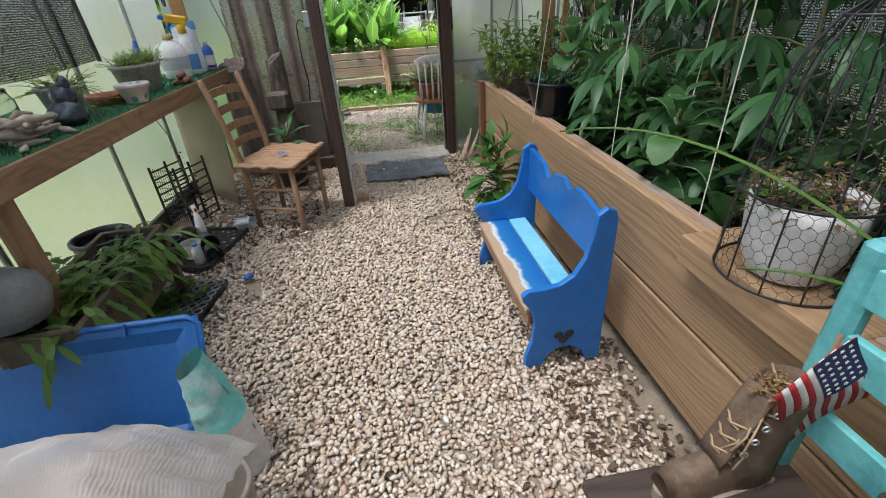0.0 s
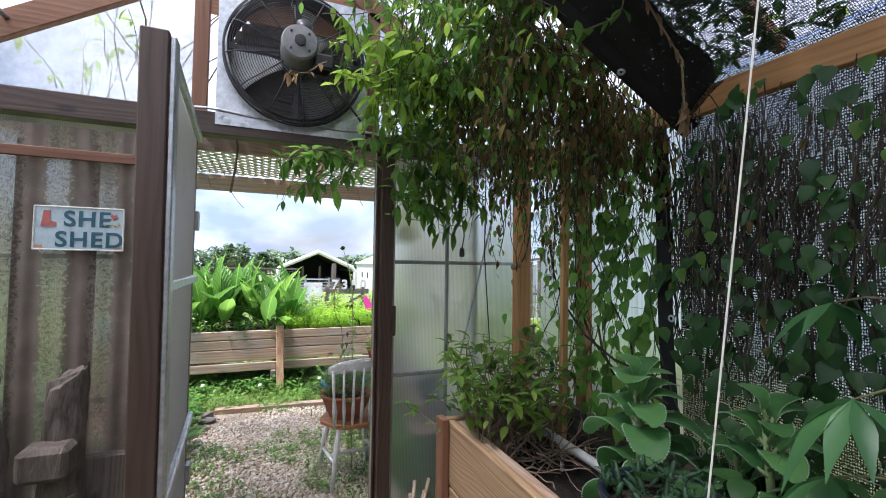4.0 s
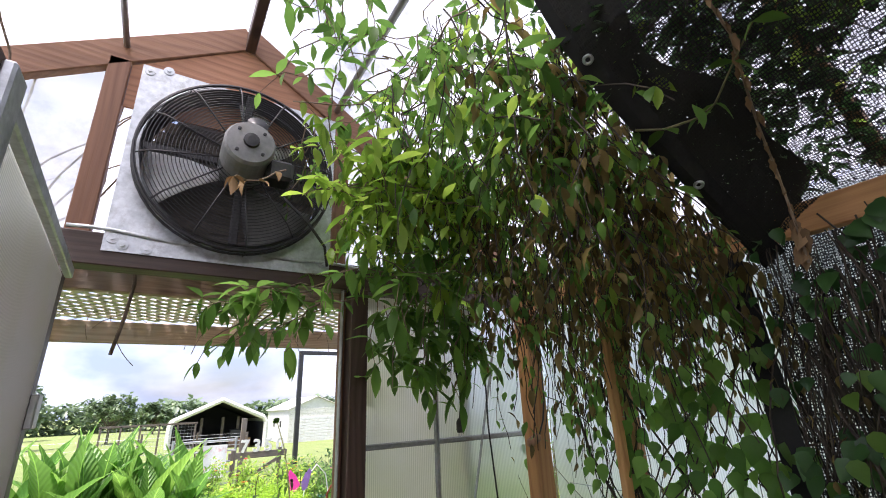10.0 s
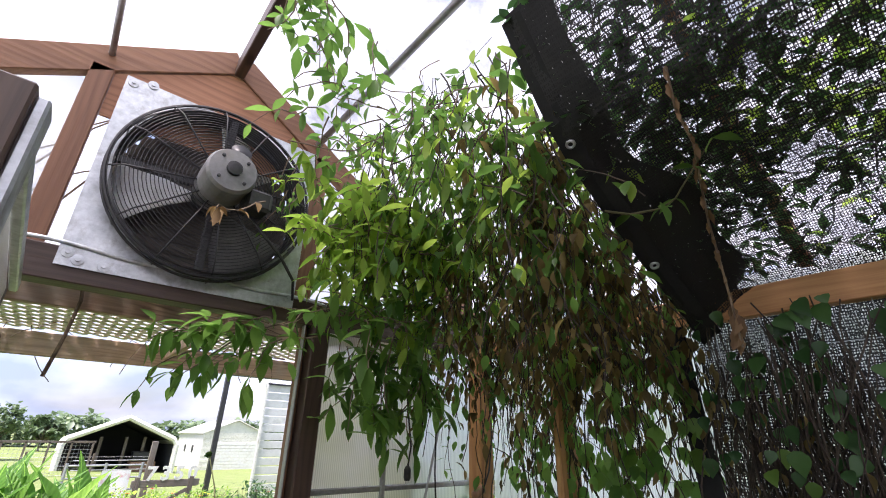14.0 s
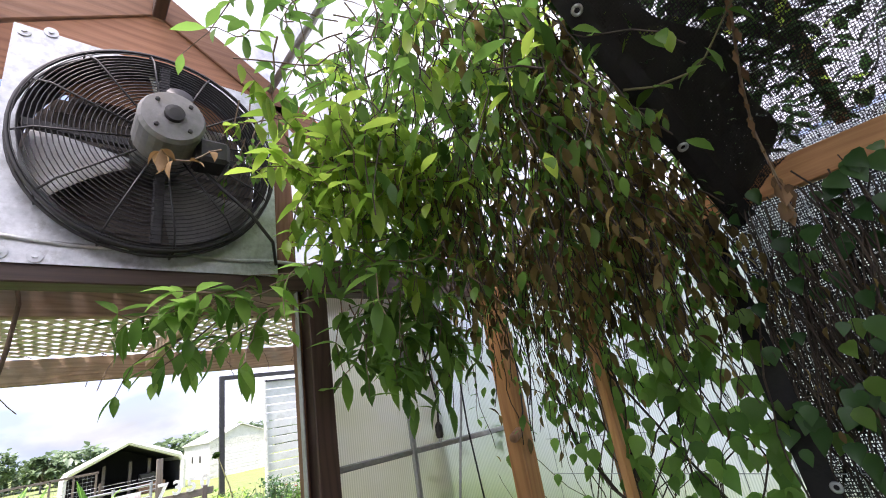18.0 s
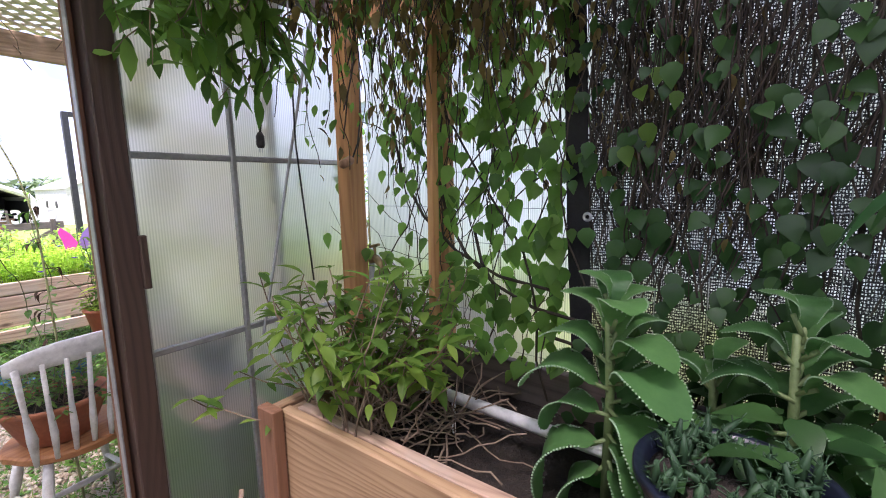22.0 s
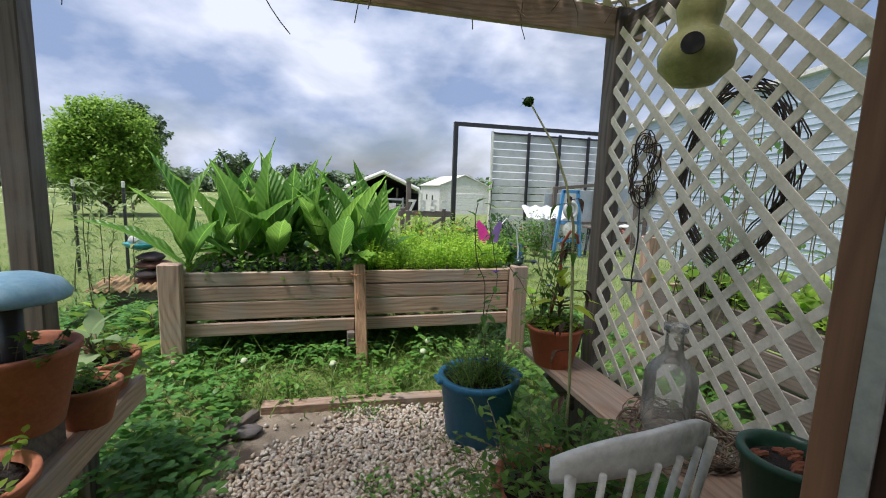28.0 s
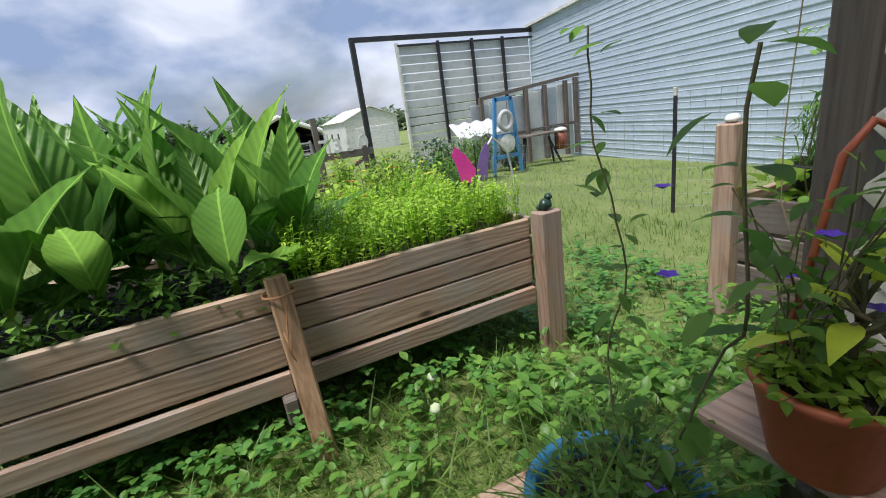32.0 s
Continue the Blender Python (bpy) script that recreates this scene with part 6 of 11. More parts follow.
sk = thing("soil_sack", "slumped teal and white plastic soil sack", "sack", (-0.46, 1.93, gz(-0.46, 1.9)))
part("sack_lower", Build().grid(lambda u, v: ((0.10 - 0.03 * v) * math.cos(6.283 * u) * (1 + 0.2 * crumple(u, v, 3)), (0.09) * math.sin(6.283 * u) * (1 + 0.2 * crumple(u, v, 5)), 0.24 * v), 28, 12), WHITESACK, sk, "white printed lower half", smooth=True)
part("sack_upper", Build().grid(lambda u, v: (-0.04 * v + (0.075 - 0.045 * v) * math.cos(6.283 * u) * (1 + 0.3 * crumple(u, v, 7)), 0.02 * v + (0.092 - 0.02 * v) * math.sin(6.283 * u) * (1 + 0.3 * crumple(u, v, 9)), 0.235 + 0.22 * v), 28, 12), SACK, sk, "teal upper half", smooth=True)
VEIL = sheeting("white_frost_fleece", (0.95, 0.95, 0.94), 0.25, 0.5, "x", 40.0, (0.8, 0.8, 0.8))
fl = Build().grid(lambda u, v: (-1.02 + 0.72 * u + 0.02 * crumple(u, v, 2), 1.36 + 0.40 * v, 0.42 + 0.16 * math.sin(u * 3.14) ** 0.8 * (1 - 0.8 * abs(v - 0.45)) - 0.30 * max(0, v - 0.6) - 0.22 * max(0, u - 0.75) + 0.06 * crumple(u * 1.5, v * 1.5, 4)), 30, 20)
solid("frost_fleece", fl, VEIL, "white frost fleece heaped over garden supplies", "fleece", smooth=True)
bag2 = Build().grid(lambda u, v: (-1.02 + (0.16 - 0.06 * v) * math.cos(6.283 * u) * (1 + 0.25 * crumple(u, v, 1)), 1.62 + (0.11 - 0.05 * v) * math.sin(6.283 * u) * (1 + 0.25 * crumple(u, v, 8)), 0.38 + 0.24 * v + 0.02 * crumple(u, v, 6)), 30, 12)
solid("clear_plastic_bag", bag2, sheeting("crinkled_clear_plastic", (0.85, 0.86, 0.86), 0.4, 0.12, "z", 12.0, (0.75, 0.73, 0.68)), "crinkled clear plastic bag lying on the supplies", "plastic bag", smooth=True)
box = thing("supply_box", "cardboard box under the fleece", "box", (-0.72, 1.52, gz(-0.7, 1.5)))
part("box_body", Build().box((-0.42, -0.22, 0), (0.22, 0.20, 0.40), 0.01), plain("brown_card", (0.32, 0.22, 0.13), 0.9), box)
bk = thing("tan_bucket", "tan plastic bucket with a moulded rim", "bucket", (-0.40, 1.62, gz(-0.4, 1.6)))
part("bucket_body", Build().lathe(pot_mesh(0.09, 0.105, 0.30, 0.005, 0.025, 0.008), seg=32), plain("tan_plastic", (0.42, 0.37, 0.31), 0.5), bk, smooth=True)
part("handle_lug", Build().lathe([(0.016, 0), (0.016, 0.012), (0.007, 0.013)], (0, 0, 0), 14), plain("tan_plastic_lug", (0.42, 0.37, 0.31), 0.5), bk).matrix_basis = pose(0.0, -0.108, 0.24, 90, 0, 0)
wire_ = Build().tube([(-1.02, 3.42, 0.92), (-0.99, 3.45, 0.8), (-1.0, 3.5, 0.6), (-1.02, 3.6, 0.45), (-0.98, 3.7, 0.3)], 0.0025, 5)
lv = Build()
for k in range(14):
    lv.leaf((-1.0 + rnd(-0.02, 0.02), 3.45 + 0.018 * k, 0.85 - 0.042 * k), aim(rnd(0, 360), 0), (0, 0, 1), 0.022, 0.016)
plant("hanging_creeper", "withered creeper strand hanging below the bench", "plant", (0, 0, 0), (("stem", wire_, DRYSTEM), ("foliage", lv, LEAF)))

# stumps and a potted plant behind the chair
for k, (x, y, r, h, lean) in enumerate(((-0.93, 4.98, 0.13, 0.95, -0.05), (-0.66, 5.02, 0.095, 0.98, 0.02))):
    b = Build()
    b.grid(lambda u, v, x=x, y=y, r=r, h=h, lean=lean, k=k: (x + lean * v + r * (1 - 0.18 * v) * math.cos(6.283 * u) * (1 + 0.22 * noise.noise(Vector((math.cos(6.283 * u) * 1.6, math.sin(6.283 * u) * 1.6, v * 1.2 + 5 * k)))),
                                                        y + 0.75 * r * math.sin(6.283 * u) * (1 + 0.22 * noise.noise(Vector((math.cos(6.283 * u) * 1.6, math.sin(6.283 * u) * 1.6, v * 1.2 + 9 * k)))), gz(-0.8, 5.0) + h * v + 0.05 * math.sin(6.283 * u + k) * v + 0.03 * v * noise.noise(Vector((math.cos(6.283 * u) * 3, math.sin(6.283 * u) * 3, k)))), 60, 40)
    b.v = [q + Vector((1, 1, 0)) * 0.022 * noise.noise(Vector((q.x * 22, q.y * 22, q.z * 5))) for q in b.v]
    b.f.append(tuple(range(40 * 61, 41 * 61 - 1)))
    solid("tree_stump", b, BARK, "tall weathered log with cracked grey bark" if k == 0 else "hollow weathered log leaning on the screen", "log", smooth=False, group="logs by the screen")
solid("log_block", Build().box((-0.09, -0.07, 0), (0.09, 0.07, 0.14), 0.02), BARK, "short weathered log block wedged between the logs", "log", (-0.67, 4.91, 0.62))
solid("timber_offcut", Build().box((-0.13, -0.03, 0), (0.13, 0.03, 0.60), 0.006), OLD["z"], "old timber offcut leaning on the screen", "timber", (-0.46, 5.08, gz(-0.5, 5.1)))
solid("dark_timber_offcut", Build().box((-0.07, -0.04, 0), (0.07, 0.04, 0.12), 0.01), DARKWOOD["x"], "dark timber offcut on the floor by the screen", "timber", (-0.36, 4.98, gz(-0.4, 5.0)))


def broadleaf(name, label, at, n, length, width, material, height=0.3, el=(10, 60), spread=0.03, group="", shape=(0.10, 0.55, 0.9, 1.0, 0.8, 0.45, 0.0), droop=0.45):
    """A rosette of large leaves, each one a piece of its own on stems."""
    p = thing(name, label, "plant", at, 0, group)
    st = Build()
    lm = Build().leaf((0, 0, 0), (1, 0, 0), (0, 0, 1), 1.0, width / length, droop, 0.22, shape).mesh("large_leaf", material, True)
    for k in range(n):
        f = k / max(1, n - 1)
        az = 137.5 * k + rnd(-15, 15)
        z = height * (0.25 + 0.75 * f) * rnd(0.8, 1.0)
        base = Vector((rnd(-spread, spread), rnd(-spread, spread), z))
        e = el[0] + (el[1] - el[0]) * f + rnd(-8, 8)
        L = length * (1 - 0.35 * f) * rnd(0.8, 1.1)
        o = new("leaf", lm)
        o.parent = p
        d, s_, u_ = basis(aim(az, e))
        mm = Matrix((d, -s_, u_)).transposed().to_4x4()
        o.matrix_basis = Matrix.Translation(base + d * 0.03) @ mm @ Matrix.Diagonal((L, L, L, 1))
        st.tube([(0, 0, z - 0.03), base, base + d * 0.05], 0.005, 5)
    st.tube([(0, 0, -0.01), (0.005, 0, height * 0.5), (0, 0, height)], [0.008, 0.007, 0.005], 6)
    part("stem_tangle", st, STEM, p, smooth=True)
    return p


pot("plant_tub", "dark plastic tub behind the chair", (-0.62, 4.62, gz(-0.6, 4.6)), 0.11, 0.13, 0.24, BLACKPLASTIC)
broadleaf("potted_broadleaf", "pale green broad-leaved plant in a dark tub", (-0.62, 4.62, gz(-0.6, 4.6) + 0.20), 14, 0.24, 0.075, LEAFBLUE, 0.32, (0, 70))
pot("nursery_pot", "black pot half sunk by the raised bed", (0.93, 3.62, gz(0.9, 3.6) - 0.02), 0.09, 0.11, 0.12, BLACKPLASTIC)
broadleaf("potted_broadleaf", "bushy dark green broad-leaved plant beside the bed", (0.92, 3.62, gz(0.9, 3.6) + 0.05), 48, 0.21, 0.098, foliage("glossy_mid_green", (0.035, 0.125, 0.022), (0.10, 0.26, 0.055)), 0.52, (-25, 78), 0.07)

# ---- aqua chair with the boot, flag and jar ----
ac = thing("aqua_chair", "chipped aqua painted chair with a dark plank seat", "chair", (0.77, 1.15, gz(0.8, 1.2)))
SZ = 0.47
DARKSEAT = {a: wood("dark_worn_planks_" + a, (0.085, 0.06, 0.045), (0.03, 0.022, 0.018), a, rough=0.5) for a in "xy"}
for k in range(3):
    part("seat_plank", Build().box((-0.25, -0.22 + 0.155 * k, SZ - 0.03), (0.22, -0.07 + 0.155 * k, SZ), 0.006), DARKSEAT["x"], ac)
for y in (-0.2, 0.21):
    part("front_leg", Build().beam((-0.21, y, 0), (-0.21, y, SZ - 0.03), 0.045, 0.045, (0, 1, 0)), AQUAPAINT, ac)
    part("back_post", Build().beam((0.20, y, 0), (0.215, y, SZ + 0.56), 0.045, 0.05, (0, 1, 0), 0.012), AQUAPAINT, ac)
    part("side_rail", Build().beam((-0.2, y, SZ - 0.07), (0.2, y, SZ - 0.07), 0.025, 0.06), AQUAPAINT, ac)
for z in (0.16, 0.34, 0.48):
    part("back_slat", Build().beam((0.208, -0.2, SZ + z), (0.208, 0.21, SZ + z), 0.02, 0.08), AQUAPAINT, ac)
part("front_rail", Build().beam((-0.215, -0.2, SZ - 0.07), (-0.215, 0.21, SZ - 0.07), 0.025, 0.06), AQUAPAINT, ac)
LEATHER = surface("scuffed_brown_leather", (0.085, 0.055, 0.034), (0.15, 0.10, 0.065), 14, 0.75, 0.4, dirt=(0.19, 0.15, 0.10))
SOLE = surface("tan_rubber_sole", (0.20, 0.165, 0.12), (0.28, 0.23, 0.17), 20, 0.8, 0.3)
boot = thing("work_boot", "scuffed brown lace-up work boot on the chair seat", "boot", (0.655, 1.32, gz(0.8, 1.2) + SZ + 0.001), 2)
boot.scale = (0.88, 0.88, 0.95)
sec = [(0.0, 0.03, 0.045, 0.045), (0.03, 0.042, 0.058, 0.07), (0.08, 0.047, 0.066, 0.08), (0.13, 0.042, 0.088, 0.10), (0.17, 0.040, 0.115, 0.14)]
up_ = Build()
rows_ = []
for x, hw_, hh, _t in sec:
    rows_.append([(x, hw_ * math.cos(a), 0.03 + hh * max(0, math.sin(a)) ** 0.75) for a in [math.pi * k / 10 for k in range(11)]])
up_.v = [Vector(p) for r in rows_ for p in r]
up_.f = [(i * 11 + k, i * 11 + k + 1, (i + 1) * 11 + k + 1, (i + 1) * 11 + k) for i in range(len(rows_) - 1) for k in range(10)]
up_.f.append(tuple(range(11)))
part("toe_upper", up_, LEATHER, boot, smooth=True)
shaft = Build()
prf = [(0.03, 0.215, 0.095, 0.046), (0.09, 0.213, 0.085, 0.045), (0.14, 0.225, 0.068, 0.047), (0.20, 0.235, 0.060, 0.048), (0.26, 0.24, 0.060, 0.050), (0.305, 0.245, 0.064, 0.053)]
for z, cx, rx_, ry_ in prf:
    shaft.v += [Vector((cx + rx_ * math.cos(2 * math.pi * k / 22), ry_ * math.sin(2 * math.pi * k / 22), z)) for k in range(22)]
shaft.f = [(i * 22 + k, i * 22 + (k + 1) % 22, (i + 1) * 22 + (k + 1) % 22, (i + 1) * 22 + k) for i in range(len(prf) - 1) for k in range(22)]
part("shaft", shaft, LEATHER, boot, smooth=True).modifiers.new("thick", "SOLIDIFY").thickness = 0.004
sole = Build()
out = [(0.155 + 0.165 * math.cos(a) * (1 if math.cos(a) > 0 else 1.0), 0.05 * math.sin(a) * (1 - 0.12 * math.cos(a))) for a in [2 * math.pi * k / 32 for k in range(32)]]
sole.prism(out, Matrix(), 0.03)
part("sole", sole, SOLE, boot, "thick tan rubber sole")
for k in range(9):
    part("tread_lug", Build().box((0.015 + 0.033 * k, -0.052 + 0.02 * abs(k - 4) / 4, 0.0), (0.032 + 0.033 * k, -0.045 + 0.02 * abs(k - 4) / 4, 0.018), 0.002), SOLE, boot)
LACE = plain("tan_lace", (0.42, 0.30, 0.17), 0.8)
for k in range(6):
    x, z = 0.125 + 0.012 * k + (0.008 * k if k > 2 else 0), 0.125 + 0.034 * k
    for s in (-1, 1):
        part("lace", Build().tube([(x + 0.01, -s * 0.035, z), (x - 0.015, 0, z + 0.025), (x + 0.008, s * 0.037, z + 0.03)], 0.0028, 5), LACE, boot, smooth=True)
for k in range(5):
    part("lace", Build().tube([(0.175, -0.03 + 0.015 * k, 0.26 - 0.02 * k), (0.135, -0.055 + 0.012 * k, 0.25 - 0.03 * k), (0.12, -0.06 + 0.025 * k, 0.20 - 0.025 * k), (0.15, -0.045 + 0.02 * k, 0.16 - 0.01 * k), (0.125, -0.05 + 0.02 * k, 0.13 - 0.01 * k)], 0.0024, 5), LACE, boot, "loose tan lace", smooth=True)
for k in range(4):
    part("eyelet", Build().ring((0.15 + 0.015 * k, -0.042, 0.16 + 0.035 * k), 0.007, 0.0025, (0.3, 1, 0), 12, 5), STEEL, boot)
part("tongue", Build().grid(lambda u, v: (0.115 + 0.07 * v, -0.035 + 0.07 * u, 0.11 + 0.19 * v + 0.006 * math.sin(u * 3.14)), 6, 8), LEATHER, boot, smooth=True).modifiers.new("thick", "SOLIDIFY").thickness = 0.006
b, s = Build(), Build()
sprigs(b, (0.165, 0.0, 0.295), 60, 0.015, 0.05, 0.010, 5, (20, 85), 0.6, s, 0.001)
plant("dried_moss_tuft", "dry brown moss tuft growing in the boot", "plant", (0.675, 1.32, gz(0.8, 1.2) + SZ - 0.015), (("foliage", b, DRYLEAF), ("stem_tangle", s, DRYSTEM)))
CLOTH_R, CLOTH_W, CLOTH_B = plain("red_cloth", (0.42, 0.02, 0.03), 0.85), plain("white_cloth", (0.70, 0.68, 0.64), 0.85), plain("navy_cloth", (0.012, 0.02, 0.085), 0.85)
flag = thing("small_flag", "small striped and starred flag stuck beside the boot", "flag", (-0.075, 1.29, 0), 0)


def cloth(u, v):
    return Vector((0.82 + 0.165 * v + 0.14 * (1 - u), 0.010 * math.sin(u * 5 + 3 * v) - 0.03 * u + 0.02 * v, 0.765 + 0.06 * v - 0.20 * (1 - u)))


for k in range(13):
    u0 = 0.0
    part("stripe", Build().grid(lambda u, v, k=k: cloth(u, (k + v) / 13), 12, 1), CLOTH_R if k % 2 == 0 else CLOTH_W, flag, smooth=True).modifiers.new("thick", "SOLIDIFY").thickness = 0.001
part("canton", Build().grid(lambda u, v: cloth(0.55 + 0.45 * u, 0.46 + 0.54 * v) + Vector((0, -0.002, 0)), 8, 5), CLOTH_B, flag, "navy starred corner", smooth=True)
st = Build()
for i in range(6):
    for j in range(5):
        c = cloth(0.62 + 0.065 * i, 0.51 + 0.10 * j) + Vector((0, -0.0035, 0))
        st.prism([(0.0045 * (1 if q % 2 == 0 else 0.45) * math.sin(q * math.pi / 5), 0.0045 * (1 if q % 2 == 0 else 0.45) * math.cos(q * math.pi / 5)) for q in range(10)], Matrix(((1, 0, 0, c.x), (0, 0, 1, c.y), (0, 1, 0, c.z), (0, 0, 0, 1))), 0.001)
part("star_field", st, CLOTH_W, flag)
part("stick", Build().tube([(1.0, 0.03, 0.80), (1.03, 0.05, 0.42)], 0.004, 8), CHAIRWOOD, flag, smooth=True)
gj = thing("amber_jug", "amber glass jug with a black screw cap", "jug", (0.88, 1.11, gz(0.8, 1.2) + SZ))
part("glass", Build().lathe([(0.07, 0), (0.078, 0.008), (0.08, 0.12), (0.07, 0.16), (0.035, 0.195), (0.024, 0.205), (0.024, 0.22)], seg=30), clear_glass("amber_glass", (0.35, 0.13, 0.03)), gj, smooth=True)
part("liquid", Build().lathe([(0.065, 0.006), (0.073, 0.012), (0.075, 0.11)], seg=26), plain("dark_liquid", (0.05, 0.02, 0.01), 0.3), gj, smooth=True)
part("cap", Build().lathe([(0.03, 0.212), (0.031, 0.216), (0.031, 0.242), (0.028, 0.246)], seg=24), BLACKPLASTIC, gj, smooth=True)

# ---- white pot in a wire cloche on the bed's edge ----
CL = (1.15, 1.65, 0.692)
wp = thing("white_pot", "round white plastic pot on the bed corner", "plant pot", (CL[0], CL[1], CL[2]))
wp.scale = (0.78, 0.78, 1.05)
part("shelf_board", Build().box((-0.16, -0.25, -0.10), (0.2, 0.25, -0.002), 0.005), PINE["y"], bed).matrix_basis = pose(CL[0] + 0.05, CL[1], CL[2])
part("pot_body", Build().lathe([(0.09, 0), (0.115, 0.012), (0.14, 0.07), (0.155, 0.16), (0.158, 0.20), (0.15, 0.20), (0.145, 0.16)], seg=40), WHITEPLASTIC, wp, "white ribless pot with a stained foot", smooth=True)
part("soil", Build().lathe([(0.145, 0.17), (0.08, 0.185), (0.01, 0.19)], seg=26), SOIL, wp, smooth=True)
b, s = Build(), Build()
sprigs(b, (0, 0, 0.18), 60, 0.10, 0.16, 0.02, 6, (15, 85), 0.4, s, 0.0018)
plant("dried_plant", "half-withered stems in the white pot", "plant", CL, (("foliage", b, DRYLEAF), ("stem_tangle", s, DRYSTEM)))
b = Build()
sprigs(b, (-0.05, 0, 0.18), 20, 0.08, 0.12, 0.025, 6, (30, 80), 0.5)
plant("young_shoots", "few green shoots in the white pot", "plant", CL, (("foliage", b, LEAF),))
clo = thing("wire_cloche", "black bell-shaped wire cloche over the white pot", "cloche", CL)
clo.scale = (0.84, 0.84, 1.12)
bell = [(0.185, 0.0), (0.182, 0.08), (0.175, 0.20), (0.165, 0.30), (0.145, 0.40), (0.115, 0.47), (0.07, 0.525), (0.03, 0.545)]


def bell_r(z):
    for (ra, za), (rb, zb) in zip(bell, bell[1:]):
        if za <= z <= zb:
            return ra + (rb - ra) * (z - za) / (zb - za)
    return 0.03


for k in range(12):
    a = 2 * math.pi * k / 12
    part("rib", Build().tube([(r * math.cos(a), r * math.sin(a), z) for r, z in bell], 0.0028, 6), BLACKMETAL, clo, smooth=True)
for z in (0.002, 0.20, 0.525):
    part("hoop", Build().ring((0, 0, z), bell_r(z), 0.0035, (0, 0, 1), 40, 6), BLACKMETAL, clo, smooth=True)
hexw = Build()
N, dz = 34, 0.024
for j in range(20):
    z0, z1, z2 = 0.004 + dz * j, 0.004 + dz * (j + 0.62), 0.004 + dz * (j + 1)
    for k in range(N):
        a = 2 * math.pi * (k + 0.5 * (j % 2)) / N
        a1 = a + math.pi / N
        a2 = a - math.pi / N
        P = lambda an, z: (bell_r(z) * math.cos(an), bell_r(z) * math.sin(an), z)
        hexw.tube([P(a, z0), P(a, z1)], 0.0008, 3, False)
        hexw.tube([P(a, z1), P(a1, z2)], 0.0008, 3, False)
        hexw.tube([P(a, z1), P(a2, z2)], 0.0008, 3, False)
part("wire_netting", hexw, BLACKMETAL, clo, "fine hexagonal netting")
part("finial", Build().ring((0, 0, 0.575), 0.022, 0.004, (1, 0, 0), 20, 6), BLACKMETAL, clo, smooth=True)

# ---- plants along the bed and over the roof ----
HEART = (0.35, 0.95, 1.0, 0.75, 0.4, 0.0)
OVAL = (0.05, 0.75, 1.0, 0.7, 0.0)


class Foliage:
    """Leaves of one sort gathered fast into one mesh, from many placed copies of one blade."""

    def __init__(self, shape=OVAL, ratio=0.45, droop=0.25, fold=0.25):
        b = Build().leaf((0, 0, 0), (1, 0, 0), (0, 0, 1), 1.0, ratio, droop, fold, shape)
        self.base = np.array([list(v) for v in b.v])
        self.faces = np.array(b.f)
        self.rows = []

    def put(self, p, d, size, up=(0, 0, 1)):
        d, s, u = basis(d, up)
        self.rows.append((p, d, s, u, size))

    def mesh(self, name, material):
        n, k = len(self.rows), len(self.base)
        p = np.array([list(r[0]) for r in self.rows])
        ax_ = np.array([[list(r[1]), list(-r[2]), list(r[3])] for r in self.rows])
        sz = np.array([r[4] for r in self.rows])
        v = np.einsum("ki,nij->nkj", self.base, ax_) * sz[:, None, None] + p[:, None, :]
        f = (self.faces[None, :, :] + (np.arange(n) * k)[:, None, None]).reshape(-1, 4)
        me = bpy.data.meshes.new(name)
        me.vertices.add(n * k)
        me.vertices.foreach_set("co", v.reshape(-1))
        me.loops.add(len(f) * 4)
        me.loops.foreach_set("vertex_index", f.reshape(-1))
        me.polygons.add(len(f))
        me.polygons.foreach_set("loop_start", np.arange(0, len(f) * 4, 4))
        me.polygons.foreach_set("use_smooth", [True] * len(f))
        me.materials.append(material)
        me.update(calc_edges=True)
        return me


def wander(p, d, n, step, pull=(0, 0, 0), jitter=0.5):
    """A wandering line of n points from p."""
    pts, p, d = [Vector(p)], Vector(p), Vector(d).normalized()
    for _ in range(n):
        d = (d + Vector((rnd(-1, 1), rnd(-1, 1), rnd(-1, 1))) * jitter + Vector(pull)).normalized()
        p = p + d * step
        pts.append(p.copy())
    return pts


random.seed(11)
DEAD = foliage("dead_olive_leaf", (0.065, 0.048, 0.02), (0.24, 0.18, 0.065), rough=0.8, glow=0.62)
DARKSTEM = surface("dark_vine_stem", (0.022, 0.017, 0.013), (0.07, 0.052, 0.036), 18, 0.85, 0.3)


def hang(book, p, size, az=(120, 240), tilt=(-85, -35)):
    """A leaf hanging by its stalk with its face to the room."""
    if not (3.84 < p[1] < 4.02 and rnd(0, 1) < 0.75):
        book.put(p, aim(rnd(*az), rnd(*tilt)), size, (-1, rnd(-0.6, 0.6), rnd(0.1, 0.9)))


def upright(y0, y1, n, z0, z1, r, into, jitter=0.2):
    """Stems climbing the trellis between two heights."""
    lines = []
    for _ in range(n):
        y = rnd(y0, y1)
        za, zb = rnd(z0, z0 + 0.7), rnd(z1 - 0.5, z1)
        pts = wander((1.88 + rnd(-0.06, 0.05), y, za), (0, rnd(-0.25, 0.25), 1), max(3, int((zb - za) / 0.08)), 0.085, (0, 0, 0.12), jitter)
        pts = [Vector((min(max(p.x, 1.885 if 3.82 < p.y < 4.08 else 1.80), 1.94), p.y, min(p.z, z1))) for p in pts]
        into.tube(pts, rnd(*r), 4, False)
        lines.append(pts)
    return lines


